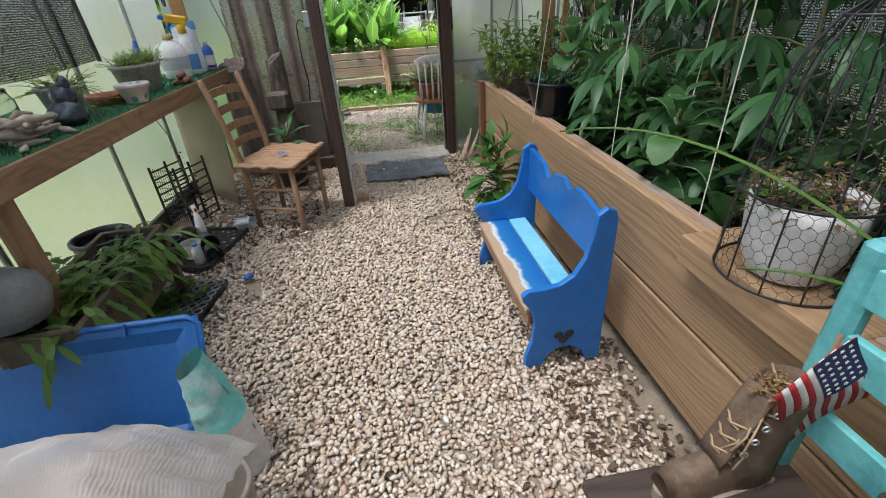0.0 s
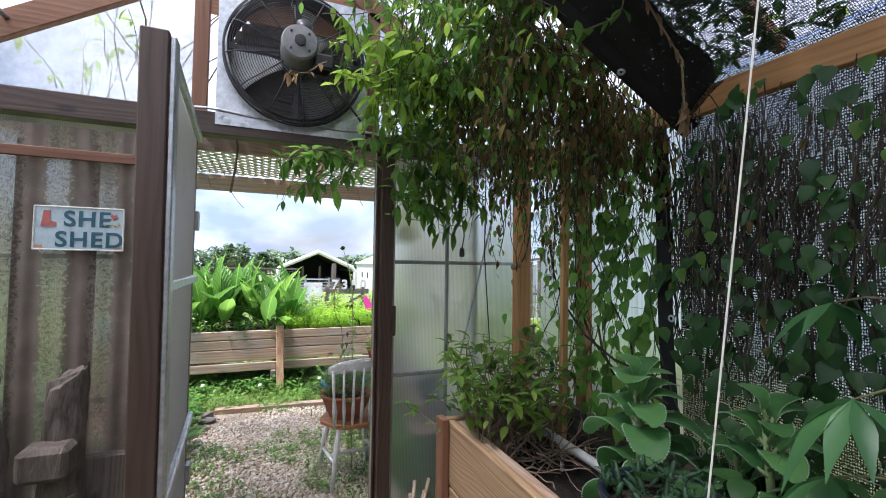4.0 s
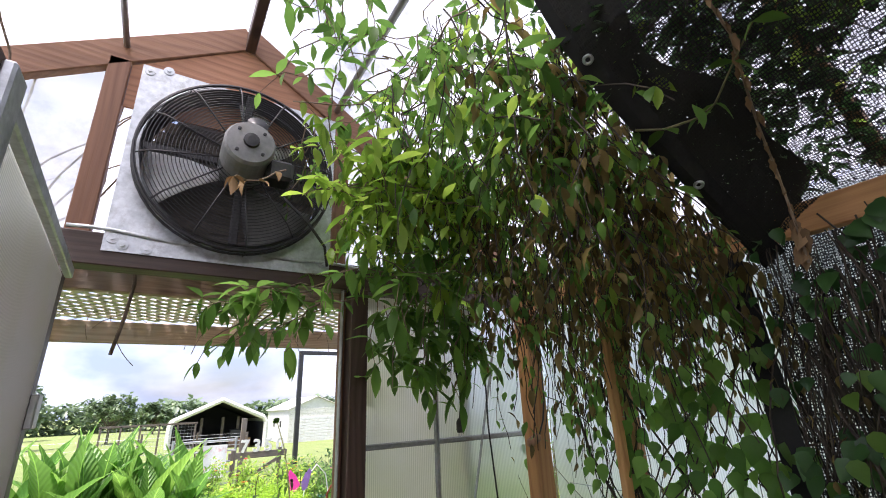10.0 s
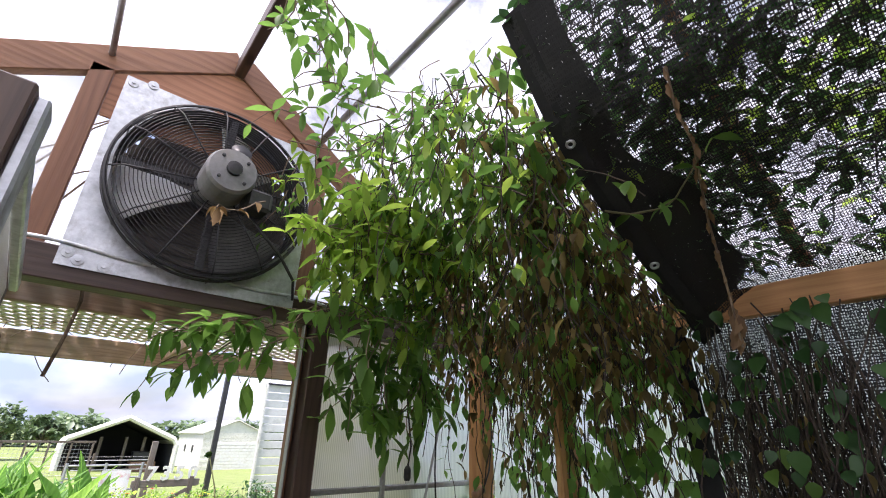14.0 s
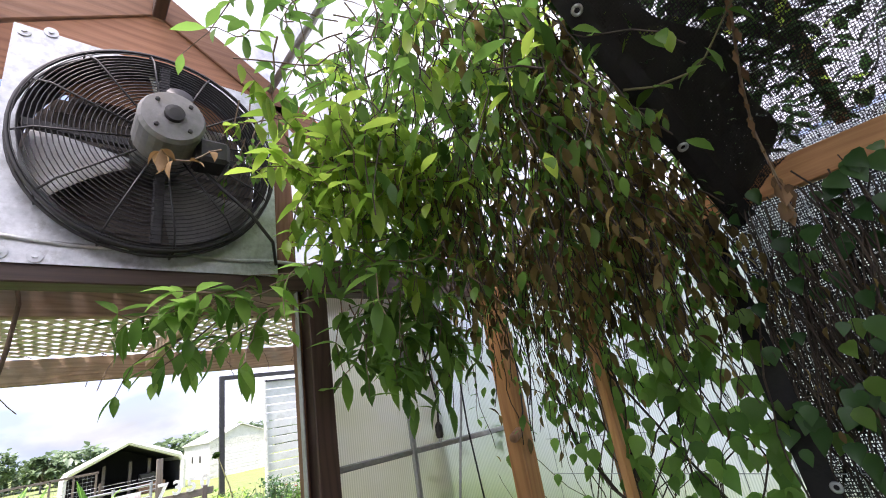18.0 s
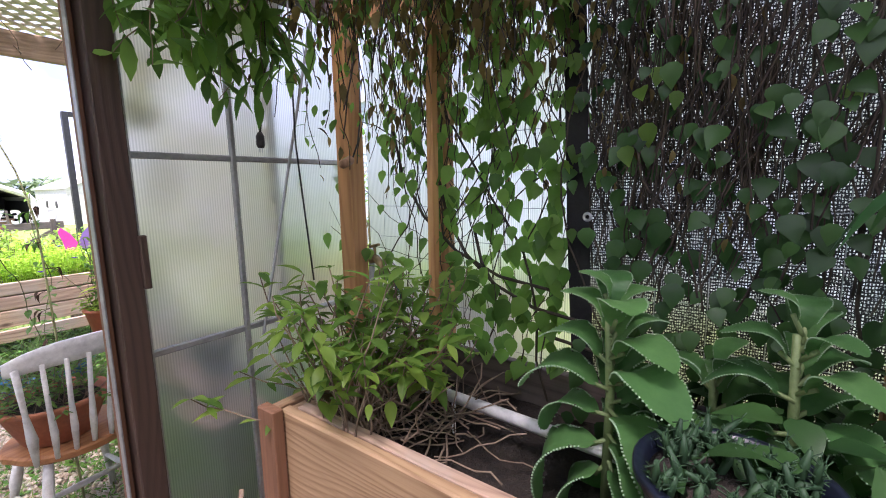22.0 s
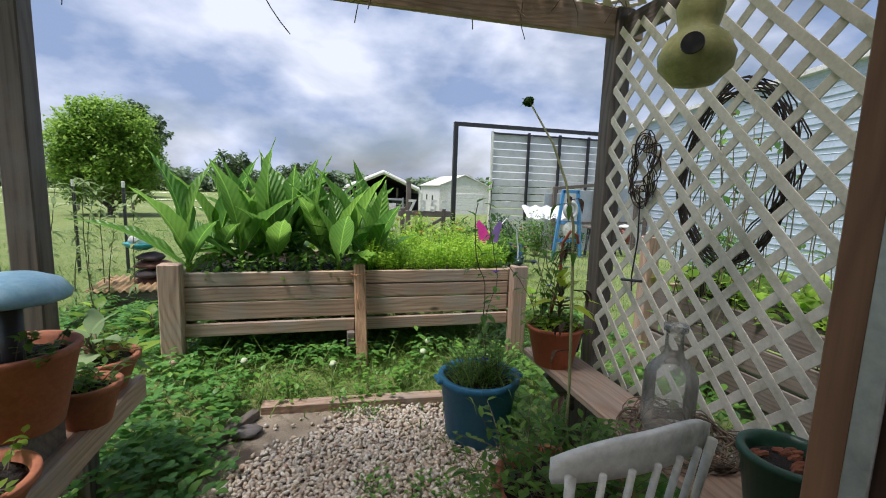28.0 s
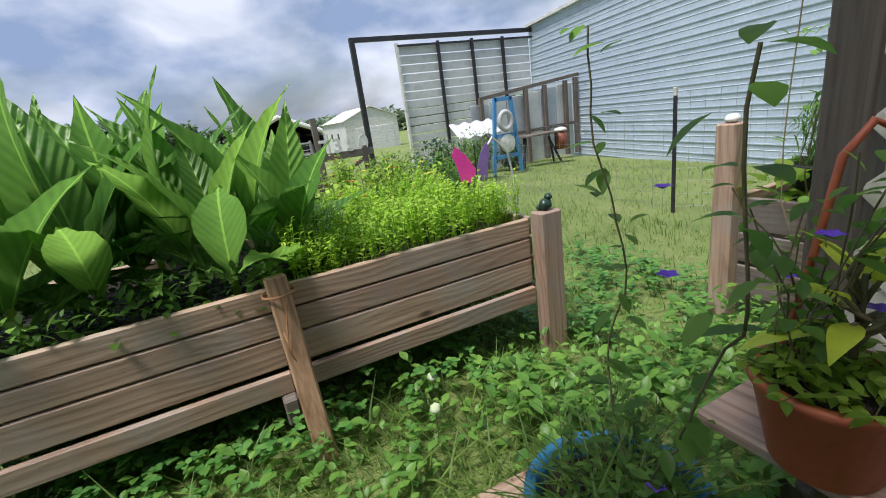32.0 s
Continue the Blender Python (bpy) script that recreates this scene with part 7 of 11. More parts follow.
# vine wall on the trellis: bare stems above, broad heart-shaped leaves below
# darker leaves along the cloth, lighter ones mostly past it, coloured as if sunlit
dark, mid, dry = Foliage(HEART, 0.85), Foliage(HEART, 0.8), Foliage(OVAL, 0.5, 0.5, 0.5)
stems = Build()
upright(0.0, 3.1, 85, 0.6, 2.26, (0.0012, 0.0035), stems, 0.4)
upright(3.1, 4.0, 140, 1.0, 2.26, (0.0012, 0.004), stems, 0.3)
upright(3.4, 4.0, 150, 1.1, 2.26, (0.001, 0.003), stems, 0.16)
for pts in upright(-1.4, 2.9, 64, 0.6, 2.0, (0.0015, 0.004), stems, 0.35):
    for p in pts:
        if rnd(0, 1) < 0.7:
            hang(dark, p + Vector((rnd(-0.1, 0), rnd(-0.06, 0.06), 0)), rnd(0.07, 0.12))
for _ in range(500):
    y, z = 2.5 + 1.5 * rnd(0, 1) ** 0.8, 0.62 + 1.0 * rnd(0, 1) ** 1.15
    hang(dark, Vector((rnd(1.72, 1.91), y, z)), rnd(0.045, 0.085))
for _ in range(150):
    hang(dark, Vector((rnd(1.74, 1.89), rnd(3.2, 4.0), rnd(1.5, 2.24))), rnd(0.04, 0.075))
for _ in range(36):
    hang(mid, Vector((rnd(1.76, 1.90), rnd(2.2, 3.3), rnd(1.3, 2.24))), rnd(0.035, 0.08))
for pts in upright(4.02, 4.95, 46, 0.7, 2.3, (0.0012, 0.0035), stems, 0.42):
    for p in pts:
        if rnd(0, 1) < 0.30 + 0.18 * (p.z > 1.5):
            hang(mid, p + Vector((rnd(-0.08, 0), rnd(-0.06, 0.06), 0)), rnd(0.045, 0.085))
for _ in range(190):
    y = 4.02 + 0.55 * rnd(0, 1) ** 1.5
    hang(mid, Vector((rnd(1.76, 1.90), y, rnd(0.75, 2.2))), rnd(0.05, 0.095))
for _ in range(90):
    p = (1.86 + rnd(-0.08, 0.05), rnd(3.0, 4.9), rnd(2.0, 2.24))
    pts = wander(p, (rnd(-0.1, 0.1), rnd(-0.2, 0.2), -1), int(rnd(4, 12)), 0.07, (0, 0, -0.2), 0.25)
    stems.tube(pts, rnd(0.001, 0.0025), 4, False)
    for q in pts[2:]:
        if rnd(0, 1) < 0.35:
            dry.put(q, aim(rnd(0, 360), rnd(-85, -40)), rnd(0.025, 0.05))
vw = thing("wall_vine", "dark vine climbing the wire trellis with bare stems above", "vine", kind="stuff")
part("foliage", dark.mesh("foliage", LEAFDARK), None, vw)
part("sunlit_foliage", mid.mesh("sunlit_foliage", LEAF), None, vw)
part("withered_foliage", dry.mesh("withered_foliage", DEAD), None, vw)
part("stem_tangle", stems, DARKSTEM, vw, smooth=True)
thick = Build()
for k in range(5):
    y = rnd(3.0, 4.3)
    pts = wander((1.86, y, 0.6), (0, rnd(-0.2, 0.2), 1), 20, 0.085, (-0.005, 0, 0.05), 0.22)
    thick.tube([Vector((min(max(p.x, 1.80), 1.90), p.y, min(p.z, 2.25))) for p in pts], rnd(0.003, 0.006), 6, False)
for y, z, s in ((3.95, 0.95, 1.0), (4.05, 1.05, 1.25), (3.9, 0.85, 0.8)):
    thick.tube([(1.84, y + 0.62 * s * math.sin(a), z + 0.55 * s * (1 - math.cos(a))) for a in (0, 0.3, 0.6, 0.9, 1.2, 1.5)], 0.0065, 6, False)
part("old_wood", thick, DARKSTEM, vw, "thick old woody stems", smooth=True)

# leaves lying on the slung cloth, lit from above: dark by the hem, some coloured as sunlit behind
top_d, top_b, tst = Foliage(OVAL, 0.5), Foliage(OVAL, 0.5), Build()
for k in range(340):
    y = 3.92 - 2.9 * rnd(0, 1) ** 1.5 if k > 90 else rnd(3.3, 3.92)
    x = rnd(0.85, 1.88) if k > 90 else rnd(1.0, 1.6)
    pts = wander((x, y, cloth_z(x, y) + 0.05), (rnd(-1, 1), rnd(-1, 1), 0), int(rnd(5, 10)), 0.06, (0, 0, 0), 0.45)
    pts = [Vector((min(max(p.x, 0.82), 1.89), min(p.y, 3.93), 0)) for p in pts]
    pts = [Vector((p.x, p.y, min(cloth_z(p.x, p.y) + rnd(0.035, 0.12), under_roof(p.x, 0.05)))) for p in pts]
    tst.tube(pts, rnd(0.001, 0.003), 4, False)
    for p in pts:
        for _ in range(2):
            if rnd(0, 1) < 0.75:
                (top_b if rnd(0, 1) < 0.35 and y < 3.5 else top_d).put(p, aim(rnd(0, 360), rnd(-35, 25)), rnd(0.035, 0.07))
rv = thing("roof_vine", "leafy vine resting on the shade cloth under the roof", "vine", kind="stuff")
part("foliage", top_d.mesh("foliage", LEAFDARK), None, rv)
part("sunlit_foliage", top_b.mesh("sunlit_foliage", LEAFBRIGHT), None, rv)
part("stem_tangle", tst, DARKSTEM, rv, smooth=True)

# withered mass between the cloth's edge and the end wall, with green runners among it
can_d, can_b, can_dry, cst = Foliage(OVAL, 0.45), Foliage(OVAL, 0.42), Foliage(OVAL, 0.45, 0.5, 0.5), Build()


def runner(p, d, n, step, pull, jit, books, dens, size, r=(0.001, 0.003)):
    """A thin runner with leaves drawn from the given books."""
    pts = [Vector((min(max(q.x, 0.72), 1.93), min(q.y, 5.10), min(q.z, under_roof(min(max(q.x, 0.72), 1.93), 0.08)))) for q in wander(p, d, n, step, pull, jit)]
    cst.tube(pts, rnd(*r), 4, False)
    for q in pts:
        for _ in range(2):
            if rnd(0, 1) < dens:
                books[int(rnd(0, len(books) - 0.001))].put(q + Vector((rnd(-0.03, 0.03), rnd(-0.03, 0.03), rnd(-0.04, 0.0))), aim(rnd(0, 360), rnd(-85, -10)), rnd(*size))


for k in range(320):
    x, y = rnd(1.0, 1.90), rnd(3.96, 4.70)
    z = rnd(2.25, max(2.4, under_roof(x, 0.15)))
    runner((x, y, z), (rnd(-0.3, 0.3), rnd(-0.3, 0.3), -1), int(rnd(4, 10)), 0.06, (0, 0, -0.18), 0.35, (can_dry, can_dry, can_d), 0.55, (0.03, 0.065))
for k in range(90):
    x, y = rnd(1.2, 1.9), rnd(4.0, 5.0)
    runner((x, y, rnd(2.1, 2.5)), (rnd(-0.2, 0.2), rnd(-0.2, 0.2), -1), int(rnd(5, 12)), 0.06, (0, 0, -0.25), 0.25, (can_dry, can_d), 0.22, (0.03, 0.06))
for k in range(120):
    x, y = rnd(0.80, 1.35), rnd(3.98, 4.75)
    runner((x, y, under_roof(x, 0.12)), (rnd(-0.6, 0.6), rnd(-0.6, 0.6), -0.6), int(rnd(6, 13)), 0.065, (0, 0, -0.12), 0.38, (can_d, can_d, can_b), 0.45, (0.045, 0.085))
for k in range(150):
    x, y = rnd(0.92, 1.80), 3.95 + 0.32 * rnd(0, 1)
    runner((x, y, rnd(cloth_z(x), max(cloth_z(x) + 0.1, under_roof(x, 0.1)))), (rnd(-1, 1), rnd(-0.3, 0.3), rnd(-0.8, 0.2)), int(rnd(4, 8)), 0.055, (0, 0, -0.08), 0.4, (can_d, can_dry, can_dry), 0.55, (0.035, 0.075))
cv = thing("withered_vine", "tangle of withered brown vine and green runners under the roof", "vine", kind="stuff")
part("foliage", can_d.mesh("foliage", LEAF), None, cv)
# some runner leaves get the lighter green, a sunlit look put into the colour
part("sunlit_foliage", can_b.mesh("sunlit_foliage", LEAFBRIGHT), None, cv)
part("withered_foliage", can_dry.mesh("withered_foliage", DEAD), None, cv)
part("stem_tangle", cst, DARKSTEM, cv, smooth=True)

# bright curtain of vine beside the fan, hanging through the doorway's corner
cur, curb, cdry, ust = Foliage(OVAL, 0.38), Foliage(OVAL, 0.36), Foliage(OVAL, 0.45, 0.5, 0.6), Build()


def strand(p, d, n, step, pull, size, dens, book, jitter=0.4):
    pts = wander(p, d, n, step, pull, jitter)
    ust.tube(pts, [0.0035 - 0.0022 * i / n for i in range(n + 1)], 4, False)
    for i, q in enumerate(pts[1:]):
        for _ in range(3):
            if rnd(0, 1) < dens:
                book.put(q, aim(rnd(0, 360), rnd(-80, 25)), size * rnd(0.6, 1.15))


# strands from above 2.35 take the lighter green, standing for light through the film
for k in range(120):
    p = (rnd(0.78, 1.32), rnd(4.6, 5.05), rnd(2.2, 2.7))
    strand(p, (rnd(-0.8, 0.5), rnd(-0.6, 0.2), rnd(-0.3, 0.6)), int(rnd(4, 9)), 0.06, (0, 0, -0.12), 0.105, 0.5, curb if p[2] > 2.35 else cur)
for k in range(34):
    p = (rnd(0.88, 1.35), rnd(4.7, 5.0), rnd(2.05, 2.3))
    strand(p, (rnd(-0.3, 0.3), rnd(-0.3, 0.1), -1), int(rnd(4, 8)), 0.055, (0, 0, -0.15), 0.12, 0.5, cur)
for k in range(20):
    p = (rnd(0.42, 0.80), rnd(4.98, 5.4), rnd(2.1, 2.24))
    strand(p, (rnd(-1.0, -0.2), rnd(-0.2, 0.4), rnd(-0.3, 0.1)), int(rnd(4, 7)), 0.055, (-0.02, 0, -0.10), 0.11, 0.5, cur)
for k in range(30):
    p = (rnd(0.5, 0.95), rnd(4.4, 4.9), rnd(2.95, 3.2))
    strand(p, (rnd(-0.6, 0.6), rnd(-0.6, 0.3), rnd(-0.6, 0.1)), int(rnd(3, 8)), 0.055, (0, 0, -0.1), 0.08, 0.4, cur)
for k in range(16):
    x = rnd(0.22, 0.62)
    strand((x, rnd(4.35, 4.6), under_roof(x, rnd(0.08, 0.25))), (rnd(-0.5, 0.5), rnd(-0.2, 0.2), -0.8), int(rnd(4, 8)), 0.055, (0, 0, -0.12), 0.085, 0.38, cur)
for k in range(46):
    strand((rnd(0.64, 1.05), rnd(4.5, 4.9), rnd(2.4, 2.62)), (rnd(-0.6, 0.6), rnd(-0.5, 0.2), rnd(-0.3, 0.5)), int(rnd(4, 7)), 0.05, (0, 0, -0.1), 0.085, 0.55, curb)
for k in range(36):
    x = rnd(0.8, 1.3)
    strand((x, rnd(4.1, 4.7), under_roof(x, rnd(0.1, 0.35))), (rnd(-0.5, 0.5), rnd(-0.3, 0.3), -0.8), int(rnd(5, 9)), 0.055, (0, 0, -0.12), 0.10, 0.42, curb if k % 3 == 0 else cur)
for k in range(7):
    p = (rnd(0.52, 0.68), 4.96, rnd(2.75, 2.98))
    strand(p, (-0.2, 0, -1), 6, 0.045, (0, 0, -0.1), 0.05, 0.4, cur)
strand((0.44, 4.86, 2.62), (-0.5, -0.2, -0.8), 8, 0.05, (0, 0, -0.15), 0.055, 0.35, cdry)
for k in range(9):
    p = (rnd(-0.9, -0.3), rnd(5.28, 5.5), rnd(2.35, 2.6))
    strand(p, (rnd(-0.5, 0.6), 0, 0.6), 6, 0.07, (0, 0, 0.05), 0.09, 0.3, curb)
for p in ((1.33, 5.05, 1.98), (1.45, 5.0, 2.0), (1.5, 4.98, 1.9)):
    strand(p, (rnd(-0.3, 0.3), 0, -1), 5, 0.05, (0, 0, -0.1), 0.06, 0.35, cur)
dv = thing("doorway_vine", "bright leafy vine draped over the doorway corner", "vine", kind="stuff")
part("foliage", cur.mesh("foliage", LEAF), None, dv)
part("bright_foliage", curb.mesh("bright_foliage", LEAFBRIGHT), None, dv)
part("withered_foliage", cdry.mesh("withered_foliage", DRYLEAF), None, dv)
part("stem_tangle", ust, DRYSTEM, dv, smooth=True)
bare = Build()
for k in range(9):
    bare.tube(wander((rnd(-0.7, -0.2), rnd(5.3, 5.45), 2.4), (rnd(-0.8, 0.8), 0, 1), 10, 0.09, (0, 0, 0.02), 0.25), 0.004, 4, False)
for k in range(7):
    bare.tube(wander((rnd(0.8, 1.2), rnd(4.2, 4.8), 3.0), (rnd(-1, 0.3), rnd(-0.5, 0.2), rnd(-0.4, 0.3)), 12, 0.06, (0, 0, 0), 0.5), 0.0022, 4, False)
bare.tube([(-0.02, 5.36, 2.36), (0.0, 5.36, 2.24), (-0.01, 5.35, 2.1), (-0.03, 5.34, 1.96)], 0.007, 6)
bare.tube(wander((-0.6, 5.0, 2.9), (-0.6, -0.5, 0.1), 12, 0.07, (0, 0, -0.04), 0.3), 0.004, 4, False)
solid("bare_tendrils", bare, DRYSTEM, "bare brown tendrils round the gable", "vine", smooth=True, kind="stuff")

# peeling bark strip and a young green runner under the slung cloth
peel, peel_leaf = Build(), Foliage((0.3, 0.9, 0.7, 1.0, 0.5, 0.0), 0.4, 0.5, 0.7)
way = [(1.02, 3.57), (1.12, 3.60), (1.24, 3.61), (1.36, 3.65), (1.52, 3.70), (1.68, 3.74)]
line = [Vector((x, y, cloth_z(x, y) - 0.02)) for x, y in way] + [Vector((1.69, 3.74, 2.22)), Vector((1.69, 3.74, 2.08))]
peel.tube(line, 0.004, 5, False)
for a, c in zip(line, line[1:]):
    for f in (0.0, 0.35, 0.7):
        peel_leaf.put(a + (c - a) * f, (c - a).normalized() + Vector((rnd(-0.4, 0.4), rnd(-0.4, 0.4), rnd(-0.6, 0.1))), rnd(0.03, 0.055))
for _ in range(6):
    peel_leaf.put(Vector((1.69 + rnd(-0.02, 0.02), 3.74 + rnd(-0.02, 0.02), rnd(2.12, 2.22))), Vector((rnd(-0.2, 0.2), rnd(-0.2, 0.2), -1)), rnd(0.05, 0.09))
PEELBARK = foliage("peeling_bark", (0.10, 0.06, 0.03), (0.24, 0.15, 0.08), rough=0.85, glow=0.1)
pb = thing("peeling_stem", "brown peeling vine stem with curled dry leaves under the cloth", "vine")
part("stem", peel, DRYSTEM, pb, smooth=True)
part("dead_foliage", peel_leaf.mesh("dead_foliage", PEELBARK), None, pb)
young, yl = Build(), Foliage(OVAL, 0.55)
line = [Vector((x, y, cloth_z(x, y) - d)) for x, y, d in ((1.28, 3.93, 0.02), (1.31, 3.86, 0.05), (1.35, 3.78, 0.05), (1.36, 3.73, 0.04), (1.30, 3.64, 0.03), (1.24, 3.56, 0.03))]
young.tube(line, [0.004, 0.004, 0.0035, 0.003, 0.0025, 0.002], 6, False)
for a in line[1:]:
    for s in (-1, 1):
        yl.put(a, Vector((rnd(-0.5, 0.5), s * 0.6, rnd(-0.9, 0.3))), rnd(0.05, 0.085))
yr = thing("green_runner", "young green runner trailing under the shade cloth", "vine")
part("stem", young, STEM, yr, smooth=True)
part("green_foliage", yl.mesh("green_foliage", LEAF), None, yr)


# palmate plants in the bed
def palmate(name, label, at, stalks, reach, material, group=""):
    """An upright plant whose stalks each end in a hand of long leaflets."""
    p = thing(name, label, "plant", at, 0, group)
    lf, st_ = Foliage((0.08, 0.5, 0.9, 1.0, 0.75, 0.35, 0.0), 0.24, 0.35, 0.25), Build()
    part("stem", st_.tube([(0, 0, 0), (0.02, 0.01, 0.35), (-0.01, 0.02, 0.75), (0.0, 0.0, 1.1)], [0.008, 0.007, 0.006, 0.004], 7), STEM, p, smooth=True)
    for k in range(stalks):
        lf = Foliage((0.08, 0.5, 0.9, 1.0, 0.75, 0.35, 0.0), 0.24, 0.35, 0.25)
        z = 0.12 + 0.85 * k / stalks
        d = aim(137.5 * k + rnd(-20, 20), rnd(10, 40))
        L = reach * rnd(0.6, 1.0)
        pts = [Vector((0, 0, z)) + d * (L * f) - Vector((0, 0, 0.35 * L * f * f)) for f in (0, 0.35, 0.7, 1.0)]
        part("stalk", Build().tube(pts, [0.004, 0.0035, 0.003, 0.002], 5, False), STEM, p, smooth=True)
        e = (pts[3] - pts[2]).normalized()
        _, s_, u_ = basis(e)
        for i in range(7):
            a = radians(-105 + 35 * i)
            lf.put(pts[3], e * math.cos(a) + s_ * math.sin(a) - Vector((0, 0, 0.35)), 0.22 * (1 - 0.35 * abs(i - 3) / 3) * rnd(0.85, 1.1))
        part("leaf", lf.mesh("leaf", material), None, p)
    return p


PALM = foliage("palmate_green", (0.03, 0.10, 0.035), (0.085, 0.21, 0.07), rough=0.4, glow=0.3)
for x, y, n in ((1.44, 2.92, 12), (1.56, 2.5, 12), (1.54, 2.12, 11), (1.62, 1.5, 12), (1.6, 0.7, 10)):
    palmate("palmate_plant", "tall plant with drooping hand-shaped leaves", (x, y, 0.56), n, 0.33, PALM, "palmate plants in the bed")

# leafy ground cover in the bed
gc = Foliage(HEART, 0.7)
for k in range(1500):
    x, y = rnd(1.2, 1.9), rnd(0.0, 3.6)
    gc.put((x, y, rnd(0.56, 0.95)), aim(rnd(0, 360), rnd(-40, 50)), rnd(0.06, 0.13))
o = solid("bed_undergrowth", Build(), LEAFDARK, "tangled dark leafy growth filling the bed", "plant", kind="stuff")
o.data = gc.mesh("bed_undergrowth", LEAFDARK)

# scalloped succulents with pale rims
KAL = foliage("kalanchoe_green", (0.045, 0.135, 0.042), (0.105, 0.24, 0.075), rough=0.42, glow=0.4)
KALSTEM = surface("pale_succulent_stem", (0.11, 0.17, 0.06), (0.19, 0.25, 0.10), 14, 0.6, 0.15)
KALRIM = plain("pale_leaf_buds", (0.26, 0.40, 0.24), 0.5)


def kalanchoe(at, n, length, height, label, group="", el=(-25, 60)):
    p = thing("kalanchoe", label, "plant", at, 0, group)
    k_ = 16
    b = Build()
    hw_ = [0.08] + [0.5 * (0.35 + 0.65 * min(1.0, 1.7 * i / k_)) * max(0.0, 1 - (i / k_) ** 6) ** 0.5 * (1.0 + 0.05 * (-1) ** i) for i in range(1, k_)] + [0.10]
    for i in range(k_ + 1):
        f = i / k_
        c = Vector((f - 0.12 * f ** 3, 0, 0.26 * math.sin(f * 2.6) - 0.55 * f * f))
        w = 0.35 * hw_[i] * 2
        for j in range(7):
            q = (j - 3) / 3
            b.v.append(c + Vector((0, q * w, w * (0.34 * abs(q) ** 1.3 - 0.22 * q * q) + 0.022 * math.sin(i * 1.9 + 2.0 * q) * abs(q))))
    b.f = [(7 * i + j, 7 * i + j + 1, 7 * i + j + 8, 7 * i + j + 7) for i in range(k_) for j in range(6)]
    blade = b.mesh("kalanchoe_leaf", KAL, True)
    rb = Build()
    for i in range(2, k_):
        for q in (0, 0.5):
            f = (i + q) / k_
            c = Vector((f - 0.12 * f ** 3, 0, 0.26 * math.sin(f * 2.6) - 0.55 * f * f))
            w = 0.35 * 2 * 0.5 * (0.35 + 0.65 * min(1.0, 1.7 * f)) * max(0.02, 1 - min(1.0, f) ** 6) ** 0.5
            for s in (-1, 1):
                rb.blob(c + Vector((0, s * w, 0.12 * w)), (0.015, 0.015, 0.013), 0.1, 5, 3)
    buds = rb.mesh("bud_fringe", KALRIM, True)
    st_ = Build().tube([(0, 0, 0), (0.01, 0, height * 0.6), (0, 0.01, height)], [0.014, 0.012, 0.008], 8)
    for k in range(n):
        f = k / max(1, n - 1)
        d, s_, u_ = basis(aim(90 * k + 45 * (k // 2 % 2) + rnd(-15, 15), el[0] + (el[1] - el[0]) * f + rnd(-8, 8)))
        L = length * (1.0 - 0.55 * f ** 2) * rnd(0.85, 1.1)
        base = Vector((0, 0, height * (0.2 + 0.8 * f)))
        mm = Matrix.Translation(base + d * 0.03) @ Matrix((d, -s_, u_)).transposed().to_4x4() @ Matrix.Diagonal((L, L, L, 1))
        o_ = new("leaf", blade)
        o_.parent = p
        o_.matrix_basis = mm
        q_ = new("bud_fringe", buds)
        q_.parent = o_
        tagged(q_, kind="stuff")
        st_.tube([base, base + d * 0.05], 0.006, 6)
    part("stem_tangle", st_, KALSTEM, p, smooth=True)
    return p


KL = "large succulent with toothed pale-rimmed leaves"
for at, n, length, height, label in (((1.44, 3.74, 0.58), 26, 0.25, 0.54, KL), ((1.55, 3.36, 0.58), 22, 0.21, 0.52, KL), ((1.66, 3.52, 0.58), 12, 0.22, 0.34, KL), ((1.58, 2.72, 0.58), 12, 0.25, 0.36, KL),
                                     ((1.27, 2.33, 0.62), 12, 0.23, 0.32, "large succulent with curling yellowed lower leaves")):
    kalanchoe(at, n, length, height, label, "succulents in the bed", (-55, 70))
# dark pot of star cactus on the bed's edge
CP = (1.235, 3.46, 0.715)
pot("navy_pot", "dark navy pot standing on the edge of the bed", CP, 0.115, 0.165, 0.19, plain("navy_gloss_plastic", (0.008, 0.011, 0.022), 0.3), 0.9, turn=0)
STAR = foliage("grey_green_cactus", (0.014, 0.042, 0.018), (0.036, 0.085, 0.036), rough=0.6, glow=0.05)
b, sp = Build(), Build()
for k in range(60):
    c = Vector((rnd(-0.12, 0.12), rnd(-0.12, 0.12), 0.17))
    d = aim(rnd(0, 360), rnd(25, 85))
    L = rnd(0.04, 0.09)
    b.tube([c, c + d * L * 0.5 + Vector((0, 0, 0.01)), c + d * L], [0.007, 0.009, 0.004], 5)
    for i in range(10):
        q = c + d * (L * rnd(0.2, 1.0))
        sp.tube([q, q + aim(rnd(0, 360), rnd(-20, 80)) * 0.022], 0.0015, 3)
plant("star_cactus", "spiny grey-green trailing cactus in the navy pot", "plant", CP, (("stem_tangle", b, STAR), ("spine_fuzz", sp, STAR)))
